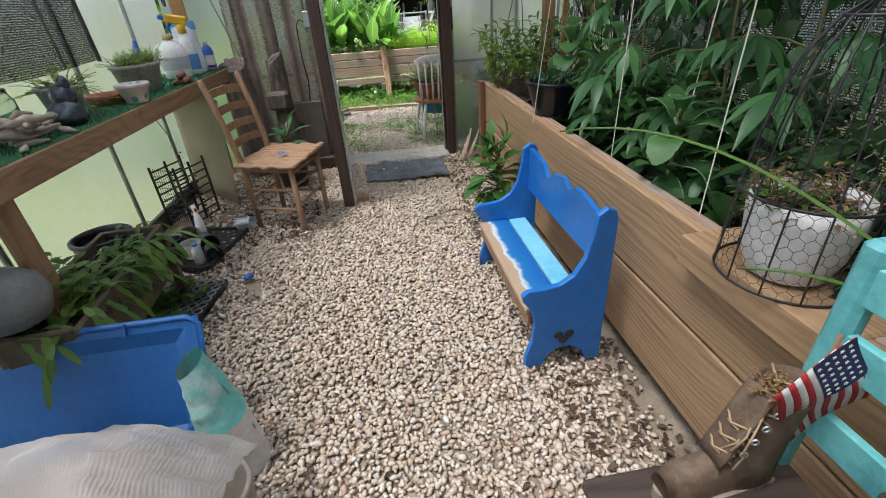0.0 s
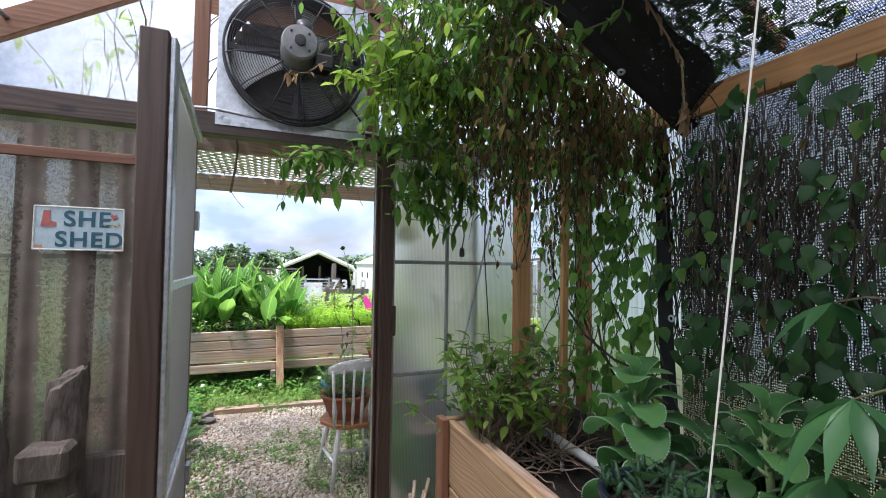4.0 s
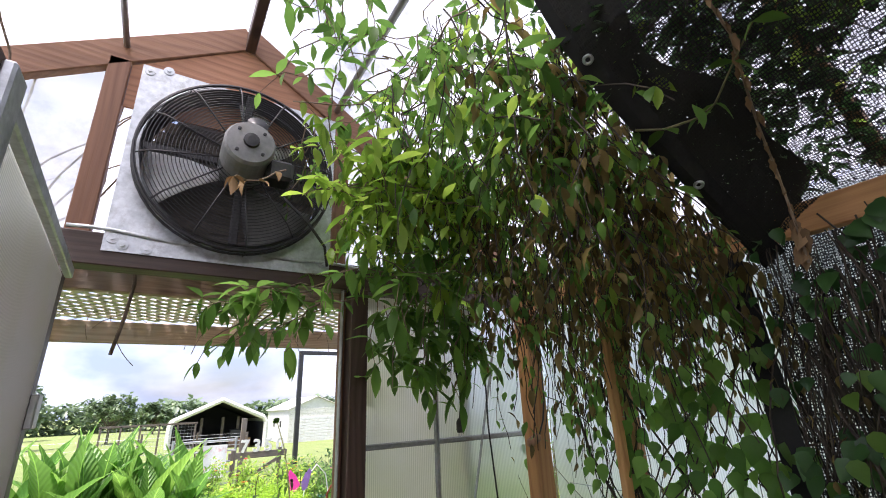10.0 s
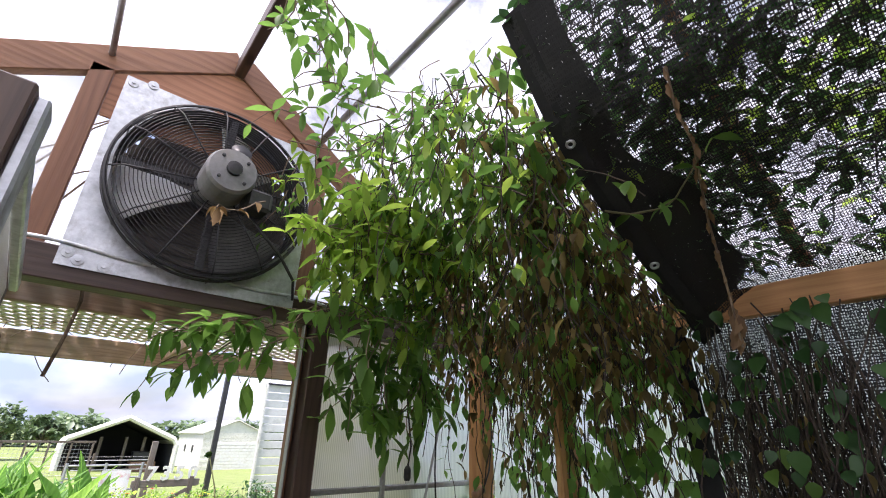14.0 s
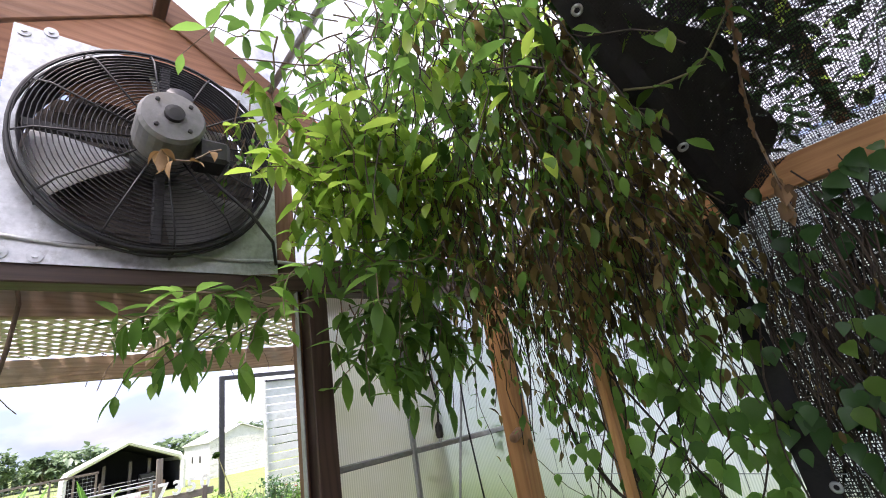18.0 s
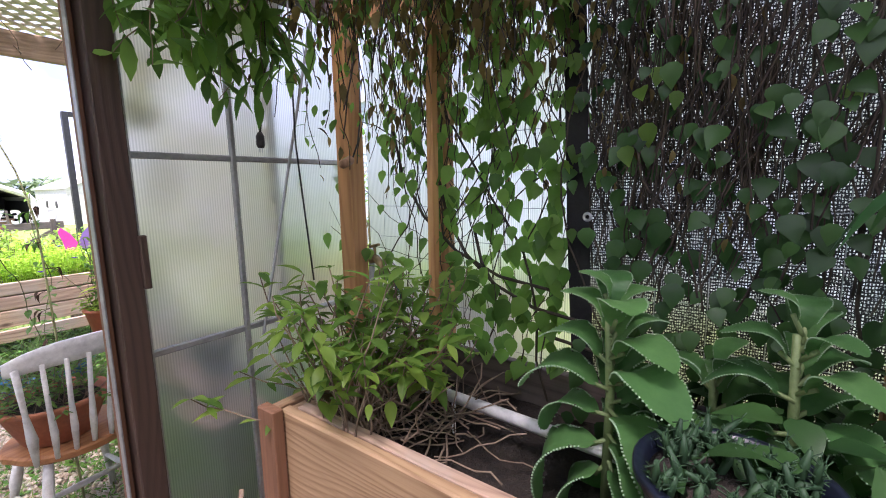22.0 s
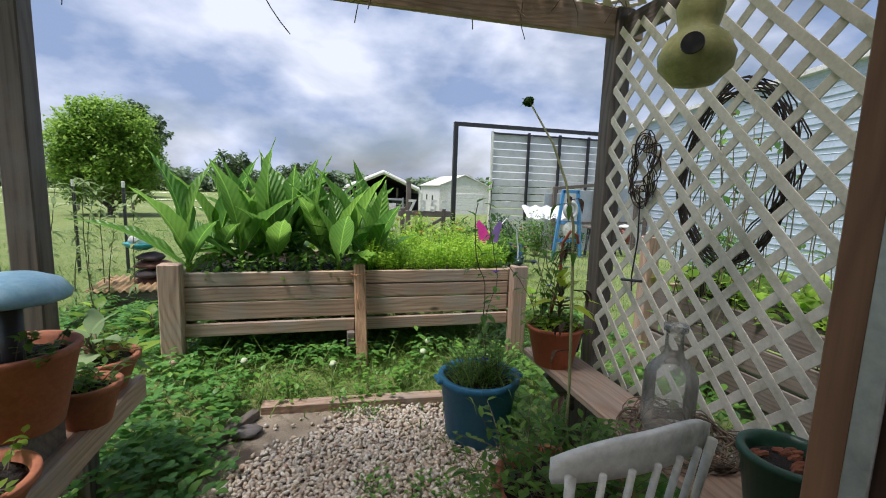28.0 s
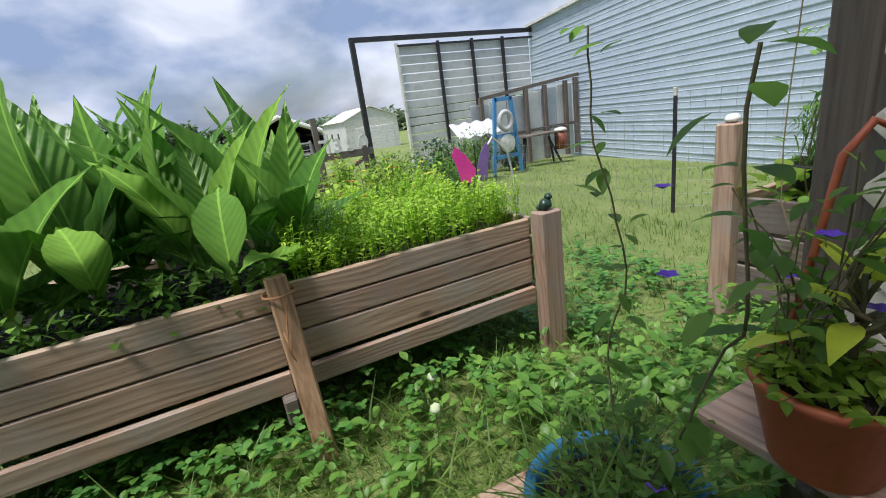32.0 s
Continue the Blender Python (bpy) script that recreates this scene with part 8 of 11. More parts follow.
# leafy shrub at the bed's far corner
SHRUBLEAF = foliage("shrub_leaf", (0.06, 0.15, 0.025), (0.22, 0.34, 0.06), glow=0.6)
sh, shs = Foliage(OVAL, 0.42, 0.35, 0.3), Build()
for k in range(84):
    d = aim(rnd(0, 360), rnd(35, 88))
    pts = wander((rnd(-0.18, 0.22), rnd(-0.12, 0.10), 0.0), d, int(rnd(6, 12)), 0.055, (0, 0, 0.10), 0.35)
    shs.tube(pts, [0.004 - 0.0022 * i / len(pts) for i in range(len(pts))], 5, False)
    for i, q in enumerate(pts[2:]):
        for _ in range(2):
            if i > 1 and rnd(0, 1) < 0.12 + 0.12 * i:
                sh.put(q, aim(rnd(0, 360), rnd(-20, 45)), rnd(0.05, 0.10))
for k in range(90):
    pts = wander((rnd(-0.15, 0.3), rnd(-0.35, 0.1), 0.02), aim(rnd(0, 360), rnd(0, 35)), 6, 0.05, (0, 0, -0.03), 0.4)
    shs.tube([Vector((max(q.x, -0.20 + 0.02 * math.sin(9 * q.y)), min(q.y, 0.2), max(q.z, -0.02))) for q in pts], rnd(0.002, 0.004), 4, False)
p = thing("leafy_shrub", "twiggy shrub with fresh leaves at the bed corner", "shrub", (1.34, 4.50, 0.62))
part("foliage", sh.mesh("foliage", SHRUBLEAF), None, p)
part("twig_tangle", shs, DRYSTEM, p, smooth=True)
# long strap leaves reaching over the walk
STRAP = foliage("strap_leaf_green", (0.06, 0.14, 0.03), (0.14, 0.27, 0.06), glow=0.25)
sp_ = thing("strap_leaved_plant", "plant with long arching strap leaves beside the bed", "plant", (1.30, 1.10, 0.6))
for k, (x, y, z) in enumerate(((-0.62, 0.93, 0.42), (-0.42, 0.42, 0.22), (0.2, 0.6, 0.5), (0.1, -0.5, 0.4))):
    b = Build()
    n_ = 14
    for i in range(n_ + 1):
        f = i / n_
        c = Vector((x * f, y * f, z * math.sin(f * 2.0) + 0.02))
        w = 0.012 * (1 - f) ** 0.5 + 0.001
        b.v += [c + Vector((w * 0.8, w * 0.6, 0.004)), c, c + Vector((-w * 0.8, -w * 0.6, 0.004))]
    b.f = [q for i in range(n_) for q in ((3 * i, 3 * i + 1, 3 * i + 4, 3 * i + 3), (3 * i + 1, 3 * i + 2, 3 * i + 5, 3 * i + 4))]
    part("strap_leaf", b, STRAP, sp_, smooth=True)
part("crown", Build().blob((0, 0, 0.0), (0.04, 0.04, 0.06), 0.2), STEM, sp_, smooth=True)

# ---- outside: pergola, lattice and pots ----
random.seed(23)
PY = 6.90
perg = thing("pergola", "weathered timber pergola with a lattice roof outside the door", "pergola")
for x in (-1.02, 1.60):
    part("post", Build().beam((x, PY, gz(x, PY) - 0.05), (x, PY, 2.34), 0.10, 0.10, (0, 1, 0), 0.006), OLD["z"], perg, "grey cracked timber post")
part("front_beam", Build().beam((-1.3, PY - 0.01, 2.27), (1.72, PY - 0.01, 2.27), 0.04, 0.14), WORN["x"], perg)
part("rear_beam", Build().beam((-1.3, 5.50, 2.30), (1.72, 5.50, 2.30), 0.04, 0.14), WORN["x"], perg)
for x in (-1.02, 1.62):
    part("side_beam", Build().beam((x, 5.30, 2.25), (x, PY + 0.12, 2.25), 0.04, 0.11), OLD["y"], perg)
part("middle_beam", Build().beam((0.55, 5.4, 2.30), (0.55, PY, 2.30), 0.035, 0.09), WORN["y"], perg)


def lattice(parent, origin, ux, uz, w, h, pitch, sw, st):
    """Two crossing layers of diagonal slats cut to a w by h field."""
    o, ux, uz = Vector(origin), Vector(ux), Vector(uz)
    nrm = ux.cross(uz)
    for layer, s in ((0, 1), (1, -1)):
        k = -h if s > 0 else 0.0
        while k < (w if s > 0 else w + h):
            a0, a1 = (max(0.0, -k), min(h, w - k)) if s > 0 else (max(0.0, k - w), min(h, k))
            if a1 - a0 > 0.03:
                f = lambda t: o + ux * (k + s * t) + uz * t + nrm * (st * layer)
                part("slat", Build().beam(f(a0), f(a1), sw, st * 0.95, nrm, 0.0015), CREAM, parent)
            k += pitch


lat = thing("lattice_screen", "cream vinyl lattice screen on the pergola side", "lattice", (0, 0, 0))
lattice(lat, (1.565, PY - 0.05, 0.44), (0, -1, 0), (0, 0, 1), 1.50, 1.78, 0.150, 0.035, 0.006)
part("end_batten", Build().beam((1.58, 5.38, 0.0), (1.58, 5.38, 2.2), 0.03, 0.05, (0, 1, 0)), OLD["z"], lat)
part("bottom_batten", Build().beam((1.59, 5.38, 0.43), (1.59, PY - 0.05, 0.43), 0.03, 0.05), OLD["y"], lat)
roofl = thing("lattice_roof", "cream vinyl lattice laid over the pergola beams", "lattice")
lattice(roofl, (-1.25, 5.32, 2.375), (1, 0, 0), (0, 1, 0), 2.95, 1.68, 0.11, 0.038, 0.006)
b = Build()
for k in range(26):
    b.tube(wander((rnd(-1.0, 1.6), rnd(6.6, 7.0), 2.42), (rnd(-1, 1), rnd(-0.4, 0.6), rnd(-0.9, 0.2)), int(rnd(4, 9)), 0.06, (0, 0, -0.1), 0.35), 0.0025, 4, False)
solid("dry_twigs", b, DRYSTEM, "dry grey twigs trailing from the pergola roof", "twig_tangle", kind="stuff")

# plank bench with pots
pb = thing("plank_bench", "weathered plank bench along the lattice", "bench", (0, 0, 0))
BZ = 0.53
part("plank", Build().box((1.20, 5.50, BZ - 0.04), (1.44, 6.98, BZ), 0.008), WORN["y"], pb)
for y in (6.75, 5.7):
    part("leg", Build().beam((1.42, y, gz(1.4, y) - 0.02), (1.42, y, BZ - 0.04), 0.05, 0.08, (0, 1, 0)), OLD["z"], pb)
    part("brace", Build().beam((1.24, y, BZ - 0.05), (1.41, y, BZ - 0.26), 0.035, 0.06), OLD["x"], pb)
part("step_board", Build().box((1.16, 5.36, BZ - 0.16), (1.46, 5.72, BZ - 0.125), 0.006), WORN["x"], pb)


def tangle(label, name, at, rad, tube_r, strands, r, material, normal=(0, 0, 1), squash=1.0, category="wreath"):
    """A hoop of many loosely wound strands, each a part."""
    t = thing(name, label, category, at)
    d, s, u = basis(normal, (0, 1, 0) if abs(normal[2]) > 0.9 else (0, 0, 1))
    for k in range(strands):
        ph, ph2, w = rnd(0, 6.28), rnd(0, 6.28), rnd(0.3, 1.0)
        pts = []
        for i in range(37):
            a = 2 * math.pi * i / 36
            rr = rad + tube_r * w * math.cos(3 * a + ph)
            pts.append((s * math.cos(a) + u * squash * math.sin(a)) * rr + d * (tube_r * w * math.sin(3 * a + ph2)))
        part("strand", Build().tube(pts, r * rnd(0.7, 1.2), 5, False), material, t, smooth=True)
    return t


GLASS = thin_glass("clear_bottle_glass", (0.97, 0.98, 0.97), 0.16)
car = thing("glass_bottle", "large clear glass bottle standing in a twig nest", "bottle", (1.31, 6.02, BZ))
part("glass", Build().lathe([(0.075, 0), (0.085, 0.008), (0.087, 0.03), (0.088, 0.225), (0.086, 0.25), (0.076, 0.274), (0.056, 0.297), (0.036, 0.318), (0.031, 0.34), (0.030, 0.405), (0.039, 0.409), (0.040, 0.43), (0.033, 0.432), (0.027, 0.40)], seg=36, cap=False), GLASS, car, smooth=True)
part("sediment", Build().lathe([(0.07, 0.006), (0.08, 0.010), (0.079, 0.018), (0.02, 0.022)], seg=24), plain("pale_sand", (0.5, 0.42, 0.32), 0.9), car)
tangle("grey twig ring lying round the glass bottle", "twig_nest", (1.34, 6.0, BZ + 0.03), 0.165, 0.045, 24, 0.0026, DRYSTEM, (0, 0, 1), 1.05, "nest")
rp = pot("terracotta_pot", "orange plastic pot with a lime-leaved plant", (1.255, 6.74, BZ), 0.095, 0.135, 0.205, ORANGEPLASTIC, 0.9)
part("hanger_hook", Build().tube([(0.02, 0.10, 0.2), (0.05, 0.08, 0.42), (0.04, 0.05, 0.62), (0.06, 0.02, 0.68), (0.09, 0.0, 0.66), (0.095, 0.0, 0.62)], 0.008, 8), ORANGEPLASTIC, rp, "brown plastic hanger hook", smooth=True)
b, s = Build(), Build()
sprigs(b, (0, 0, 0.19), 70, 0.10, 0.12, 0.035, 6, (20, 85), 0.6, s)
plant("creeping_plant", "bright green creeper filling the orange pot", "plant", (1.255, 6.74, BZ), (("foliage", b, LEAFBRIGHT), ("stem_tangle", s, STEM)))
broadleaf("lime_plant", "lime-yellow broad-leaved plant in the orange pot", (1.26, 6.72, BZ + 0.26), 16, 0.17, 0.06, foliage("lime_yellow_leaf", (0.28, 0.38, 0.03), (0.50, 0.58, 0.06), glow=0.4), 0.16, (5, 65))
VIOLET = plain("violet_petal", (0.10, 0.03, 0.42), 0.6)


def pea_vine(at, n, height, label, lean=(0, 0), flowers=4, thick=0.0019, leaf=(0.035, 0.065)):
    """A slender climbing vine with leaflets and violet flowers."""
    p = thing("climbing_vine", label, "vine", at)
    f_, st_, fl_ = Foliage(OVAL, 0.5), Build(), Build()
    for k in range(n):
        pts = wander((rnd(-0.03, 0.03), rnd(-0.03, 0.03), 0), (lean[0] + rnd(-0.15, 0.15), lean[1] + rnd(-0.15, 0.15), 1), int(height / 0.06 * rnd(0.7, 1.0)), 0.06, (0, 0, 0.12), 0.28)
        st_.tube(pts, thick, 5, False)
        for q in pts[2:]:
            if rnd(0, 1) < 0.8:
                for _ in range(2):
                    f_.put(q + Vector((rnd(-0.03, 0.03), rnd(-0.03, 0.03), 0)), aim(rnd(0, 360), rnd(-40, 40)), rnd(*leaf))
    part("foliage", f_.mesh("foliage", LEAF), None, p)
    part("stem", st_, STEM, p, smooth=True)
    for k in range(flowers):
        fb = Build()
        c = Vector((rnd(-0.1, 0.1) + lean[0] * 0.3, rnd(-0.1, 0.1), height * rnd(0.1, 0.7)))
        for i in range(5):
            fb.leaf(c, aim(72 * i, 30), (0, 0, 1), 0.022, 0.018, 0.2, 0.2, (0.3, 1, 0.9, 0.2))
        part("flower", fb, VIOLET, p)
    return p


pea_vine((1.20, 6.80, BZ + 0.19), 9, 0.5, "climbing vine with violet flowers in the orange pot")
cb_ = pot("cobalt_pot", "small cobalt blue pot on the plank bench", (1.44, 6.90, BZ), 0.055, 0.07, 0.12, plain("cobalt_glaze", (0.01, 0.035, 0.25), 0.25), 0.9)
BLUEPOT = surface("matte_blue_plastic", (0.018, 0.13, 0.25), (0.03, 0.18, 0.32), 5, 0.55, 0.08, dirt=(0.03, 0.13, 0.22))
bp = thing("blue_planter", "round matte blue plastic planter on the gravel", "planter", (0.95, 7.00, gz(0.95, 7.0) - 0.005))
bp.scale = (1.28, 1.28, 1.17)
part("pot_body", Build().lathe(pot_mesh(0.135, 0.165, 0.31, 0.01, 0.035, 0.012), seg=44), BLUEPOT, bp, smooth=True)
part("soil", Build().lathe([(0.15, 0.26), (0.08, 0.275), (0.01, 0.28)], seg=24), SOIL, bp)
for sx in (-1, 1):
    part("lug", Build().box((sx * 0.165, -0.04, 0.285), (sx * 0.195, 0.04, 0.305), 0.006), BLUEPOT, bp)
b, s = Foliage((0.6, 0.9, 0.6, 0.3, 0.0), 0.03, 0.5, 0.2), Build()
for k in range(190):
    b.put((0.95 + rnd(-0.15, 0.15), 7.00 + rnd(-0.15, 0.15), gz(0.9, 7) + 0.28), aim(rnd(0, 360), rnd(35, 88)), rnd(0.15, 0.40))
o = solid("grass_clump", Build(), GRASS, "grassy weeds growing in the blue planter", "plant", kind="stuff")
o.data = b.mesh("grass_clump", GRASS)
b, s = Build(), Build()
sprigs(b, (0, 0, 0.29), 60, 0.13, 0.38, 0.03, 8, (45, 88), 0.5, s)
plant("leafy_weeds", "leafy weeds in the blue planter", "plant", (0.97, 7.0, gz(0.9, 7)), (("foliage", b, LEAF), ("stem_tangle", s, STEM)))
pea_vine((1.0, 6.95, gz(0.9, 7) + 0.27), 2, 1.55, "tall climbing vine on a stake in the blue planter", (0.04, 0.02), 3, 0.0024, (0.04, 0.07))
gp = pot("green_pot", "dark green nursery pot with bark mulch", (1.34, 5.62, BZ + 0.0), 0.085, 0.115, 0.20, plain("dark_green_plastic", (0.02, 0.075, 0.045), 0.4), 0.85)
for k in range(14):
    part("bark_chip", Build().blob((rnd(-0.06, 0.06), rnd(-0.06, 0.06), 0.178), (rnd(0.015, 0.03), 0.01, 0.008), 0.4, 7, 5, k), plain("red_bark_chip", (0.24, 0.08, 0.04), 0.9), gp)

# white spindle chair with a pot on it
wc = thing("spindle_chair", "white painted spindle-back chair with a bare wood seat", "chair", (0.79, 5.76, gz(0.79, 5.76)), 8)
SEATW = wood("orange_stained_seat", (0.44, 0.20, 0.075), (0.28, 0.11, 0.04), "x")
seat = Build()
out = [(0.225 * math.cos(a) * (1.0 if math.sin(a) > 0 else 0.95), 0.205 * math.sin(a)) for a in [2 * math.pi * k / 36 for k in range(36)]]
part("seat", Build().prism(out, pose(0, 0, 0.405), 0.035), SEATW, wc, "orange-stained round wooden seat").modifiers.new("soft_edge", "BEVEL").width = 0.008
for sx in (-1, 1):
    for sy in (-1, 1):
        part("leg", Build().tube([(sx * 0.13, sy * 0.12, 0.405), (sx * 0.16, sy * 0.15, 0.24), (sx * 0.165, sy * 0.155, 0.20), (sx * 0.19, sy * 0.18, 0.0)], [0.016, 0.021, 0.015, 0.014], 10), WHITEPAINT, wc, smooth=True)
    part("stretcher", Build().tube([(sx * 0.165, -0.155, 0.18), (sx * 0.165, 0, 0.18), (sx * 0.165, 0.155, 0.18)], [0.009, 0.014, 0.009], 8), WHITEPAINT, wc, smooth=True)
part("stretcher", Build().tube([(-0.165, 0, 0.18), (0, 0, 0.18), (0.165, 0, 0.18)], [0.009, 0.014, 0.009], 8), WHITEPAINT, wc, smooth=True)
for k in range(7):
    x = -0.18 + 0.06 * k
    yb, yt = -0.185 + 0.35 * x * x, -0.24 + 0.9 * x * x
    part("spindle", Build().tube([(x, yb, 0.43), (x * 1.02, yb * 0.7 + yt * 0.3, 0.54), (x * 1.08, (yb + yt) / 2, 0.64), (x * 1.16, yt, 0.82)], [0.008, 0.013 if k not in (0, 6) else 0.018, 0.009, 0.008 if k not in (0, 6) else 0.012], 9), WHITEPAINT, wc, smooth=True)
rail = Build().grid(lambda u, v: (-0.235 + 0.47 * u, -0.235 + 0.9 * (-0.235 + 0.47 * u) ** 2 * 1.0, 0.795 + 0.085 * v * (1 - 0.45 * abs(2 * u - 1) ** 3) + 0.008 * math.sin(u * 3.14)), 18, 3)
part("top_rail", rail, WHITEPAINT, wc, smooth=True).modifiers.new("thick", "SOLIDIFY").thickness = 0.02
tp = pot("terracotta_bowl", "wide terracotta bowl standing on the chair", (0.75, 5.77, gz(0.79, 5.76) + 0.44), 0.12, 0.18, 0.17, TERRA, 0.85)
b, s = Build(), Build()
sprigs(b, (0, 0, 0.14), 95, 0.12, 0.34, 0.034, 8, (20, 85), 0.5, s)
plant("weedy_herb", "weedy green herb with reddish stems in the bowl", "plant", (0.75, 5.77, gz(0.79, 5.76) + 0.44), (("foliage", b, LEAF), ("stem_tangle", s, DRYSTEM)))

# gourd birdhouse and wreaths on the lattice
GOURD = surface("mossy_yellow_gourd", (0.34, 0.34, 0.12), (0.48, 0.46, 0.20), 12, 0.6, 0.15, dirt=(0.25, 0.27, 0.10))
gd = thing("gourd_birdhouse", "yellow-green gourd birdhouse hung from the pergola", "birdhouse", (1.25, 6.0, 1.74))
part("gourd_body", Build().lathe([(0.005, 0), (0.06, 0.012), (0.105, 0.06), (0.11, 0.10), (0.085, 0.15), (0.055, 0.175), (0.062, 0.205), (0.068, 0.24), (0.05, 0.285), (0.02, 0.31), (0.008, 0.36)], seg=34), GOURD, gd, smooth=True)
# a black disc on the surface stands in for the shaded hole
hole = part("entrance", Build().lathe([(0.032, 0), (0.030, 0.006), (0.002, 0.0065)], seg=24), BLACKPLASTIC, gd, "round black disc for the shade in the entrance hole")
hole.matrix_basis = look((-0.085, -0.075, 0.105), (0.1, 0.09, 0.105)) @ pose(0, 0, 0, 0, 0, 0)
part("cord", Build().tube([(0, 0, 0.35), (0, 0, 0.62)], 0.003, 5), STRING, gd)
tangle("large dark vine wreath hung on the lattice", "vine_wreath", (1.625, 6.17, 1.49), 0.225, 0.04, 15, 0.0032, surface("dark_twig", (0.045, 0.034, 0.028), (0.11, 0.085, 0.065), 20, 0.9, 0.3), (1, 0, 0), 1.45)
tangle("small coil of dark twine hung on the lattice", "twine_coil", (1.535, 6.55, 1.52), 0.07, 0.03, 11, 0.0026, surface("dark_twine", (0.03, 0.022, 0.018), (0.08, 0.06, 0.045), 20, 0.9, 0.3), (1, 0, 0), 1.9, "coil")
b = Build()
hc = thing("toggle_cord", "dark cord with a toggle hanging on the lattice", "cord")
part("cord", Build().tube([(1.535, 6.55, 1.40), (1.53, 6.53, 1.2), (1.53, 6.55, 1.02), (1.53, 6.54, 0.95)], 0.004, 5), BLACKPLASTIC, hc)
part("toggle", Build().tube([(1.53, 6.48, 1.01), (1.53, 6.62, 0.99)], 0.007, 6), BLACKPLASTIC, hc)
sun_ = thing("dead_sunflower", "tall dead flower stalk bent over in front of the lattice", "plant", (0.80, 5.85, gz(0.8, 5.85)))
stalk = [(0.01, -0.02, -0.01), (0, 0, 0.45), (0.0, 0.0, 0.86), (0, 0.02, 1.1), (0, 0.04, 1.30), (-0.01, 0.08, 1.42), (-0.02, 0.15, 1.53), (-0.04, 0.27, 1.66)]
part("stalk", Build().tube(stalk, [0.0052, 0.005, 0.0046, 0.0042, 0.004, 0.0036, 0.0032, 0.0026], 8), plain("straw_green_stalk", (0.33, 0.34, 0.15), 0.7), sun_, smooth=True)
b, b2 = Build(), Build()
for z, y, c in ((0.70, 0.0, 0), (0.82, 0.0, 0), (0.95, 0.01, 0), (1.03, 0.015, 0), (1.12, 0.02, 0), (1.22, 0.03, 1), (1.23, 0.03, 0), (1.36, 0.06, 1), (1.37, 0.06, 0)):
    for az in (rnd(0, 180), rnd(180, 360)):
        d = aim(az, rnd(-35, 20))
        (b2 if c else b).tube([(0, y, z), tuple(Vector((0, y, z)) + d * 0.04)], 0.0012, 4)
        (b2 if c else b).leaf(tuple(Vector((0, y, z)) + d * 0.035), d + Vector((0, 0, -0.6)), (0, 0, 1), rnd(0.03, 0.05), 0.016, 0.6, 0.9)
part("dead_foliage", b, surface("black_brown_leaf", (0.03, 0.02, 0.013), (0.10, 0.06, 0.035), 15, 0.9, 0.3), sun_)
part("green_foliage", b2, LEAF, sun_)
part("seed_head", Build().blob((-0.045, 0.285, 1.672), (0.018, 0.015, 0.015), 0.4), LEAF, sun_, smooth=True)
for k in range(12):
    q = Vector((-0.045, 0.285, 1.672))
    part("sepal", Build().leaf(q, aim(30 * k, 30 - 50 * (k % 2)), (0, 0, 1), 0.028, 0.008, 0.2, 0.3), LEAF, sun_)

# left bench of pots
lb = thing("pot_bench", "low weathered plank bench crowded with pots", "bench")
LZ = 0.53
part("plank", Build().box((-0.92, 5.55, LZ - 0.045), (-0.70, 6.92, LZ), 0.008), WORN["y"], lb)
part("edge_board", Build().box((-0.698, 5.55, LZ - 0.10), (-0.655, 6.93, LZ + 0.005), 0.006), WORN["y"], lb)
for y in (5.75, 6.75):
    part("leg", Build().beam((-0.86, y, gz(-0.9, y) - 0.02), (-0.86, y, LZ - 0.045), 0.14, 0.08, (0, 1, 0)), OLD["z"], lb)
    part("foot_block", Build().box((-0.95, y - 0.06, -0.02), (-0.70, y + 0.06, 0.06), 0.01), OLD["x"], lb)
for k, (x, y, z, r, h) in enumerate(((-0.735, 6.03, LZ, 0.15, 0.12), (-0.755, 6.30, LZ + 0.12, 0.155, 0.25), (-0.785, 6.80, LZ, 0.15, 0.15), (-0.69, 6.53, LZ, 0.10, 0.15), (-0.64, 5.58, LZ - 0.22, 0.15, 0.20), (-0.93, 6.52, LZ, 0.09, 0.17))):
    p_ = pot("terracotta_pot", "terracotta pot crowded with others on the low bench", (x, y, z), r * 0.68, r, h, TERRA, 0.88, group="pots on the low bench")
    b, s = Build(), Build()
    sprigs(b, (0, 0, h * 0.86), 26, r * 0.6, 0.16, 0.035, 6, (5, 80), 0.6, s, 0.002)
    plant("potted_herb", "straggly green herb with dry stems in a terracotta pot", "plant", (x, y, z), (("foliage", b, LEAF if k % 2 else LEAFBRIGHT), ("stem_tangle", s, DRYSTEM)), group="herbs on the low bench")
solid("pot_riser", Build().box((-0.88, 6.18, LZ), (-0.70, 6.42, LZ + 0.12), 0.01), OLD["x"], "short timber riser under a pot", "riser")
solid("pot_riser", Build().box((-0.74, 5.46, gz(-0.7, 5.7) - 0.02), (-0.54, 5.70, LZ - 0.22), 0.01), OLD["x"], "short timber riser under a pot", "riser")
broadleaf("mullein_rosette", "pale furry broad-leaved rosette in a terracotta pot", (-0.785, 6.80, LZ + 0.11), 9, 0.22, 0.095, foliage("grey_green_felt", (0.20, 0.30, 0.13), (0.36, 0.46, 0.24), rough=0.8), 0.10, (0, 65))
mu = thing("mushroom_ornament", "ceramic mushroom with a pale blue cap in a pot", "ornament", (-0.735, 6.27, LZ + 0.205))
part("mushroom_stem", Build().lathe([(0.03, 0), (0.026, 0.15), (0.03, 0.32)], seg=16), plain("dark_ceramic_stem", (0.05, 0.055, 0.06), 0.5), mu, smooth=True)
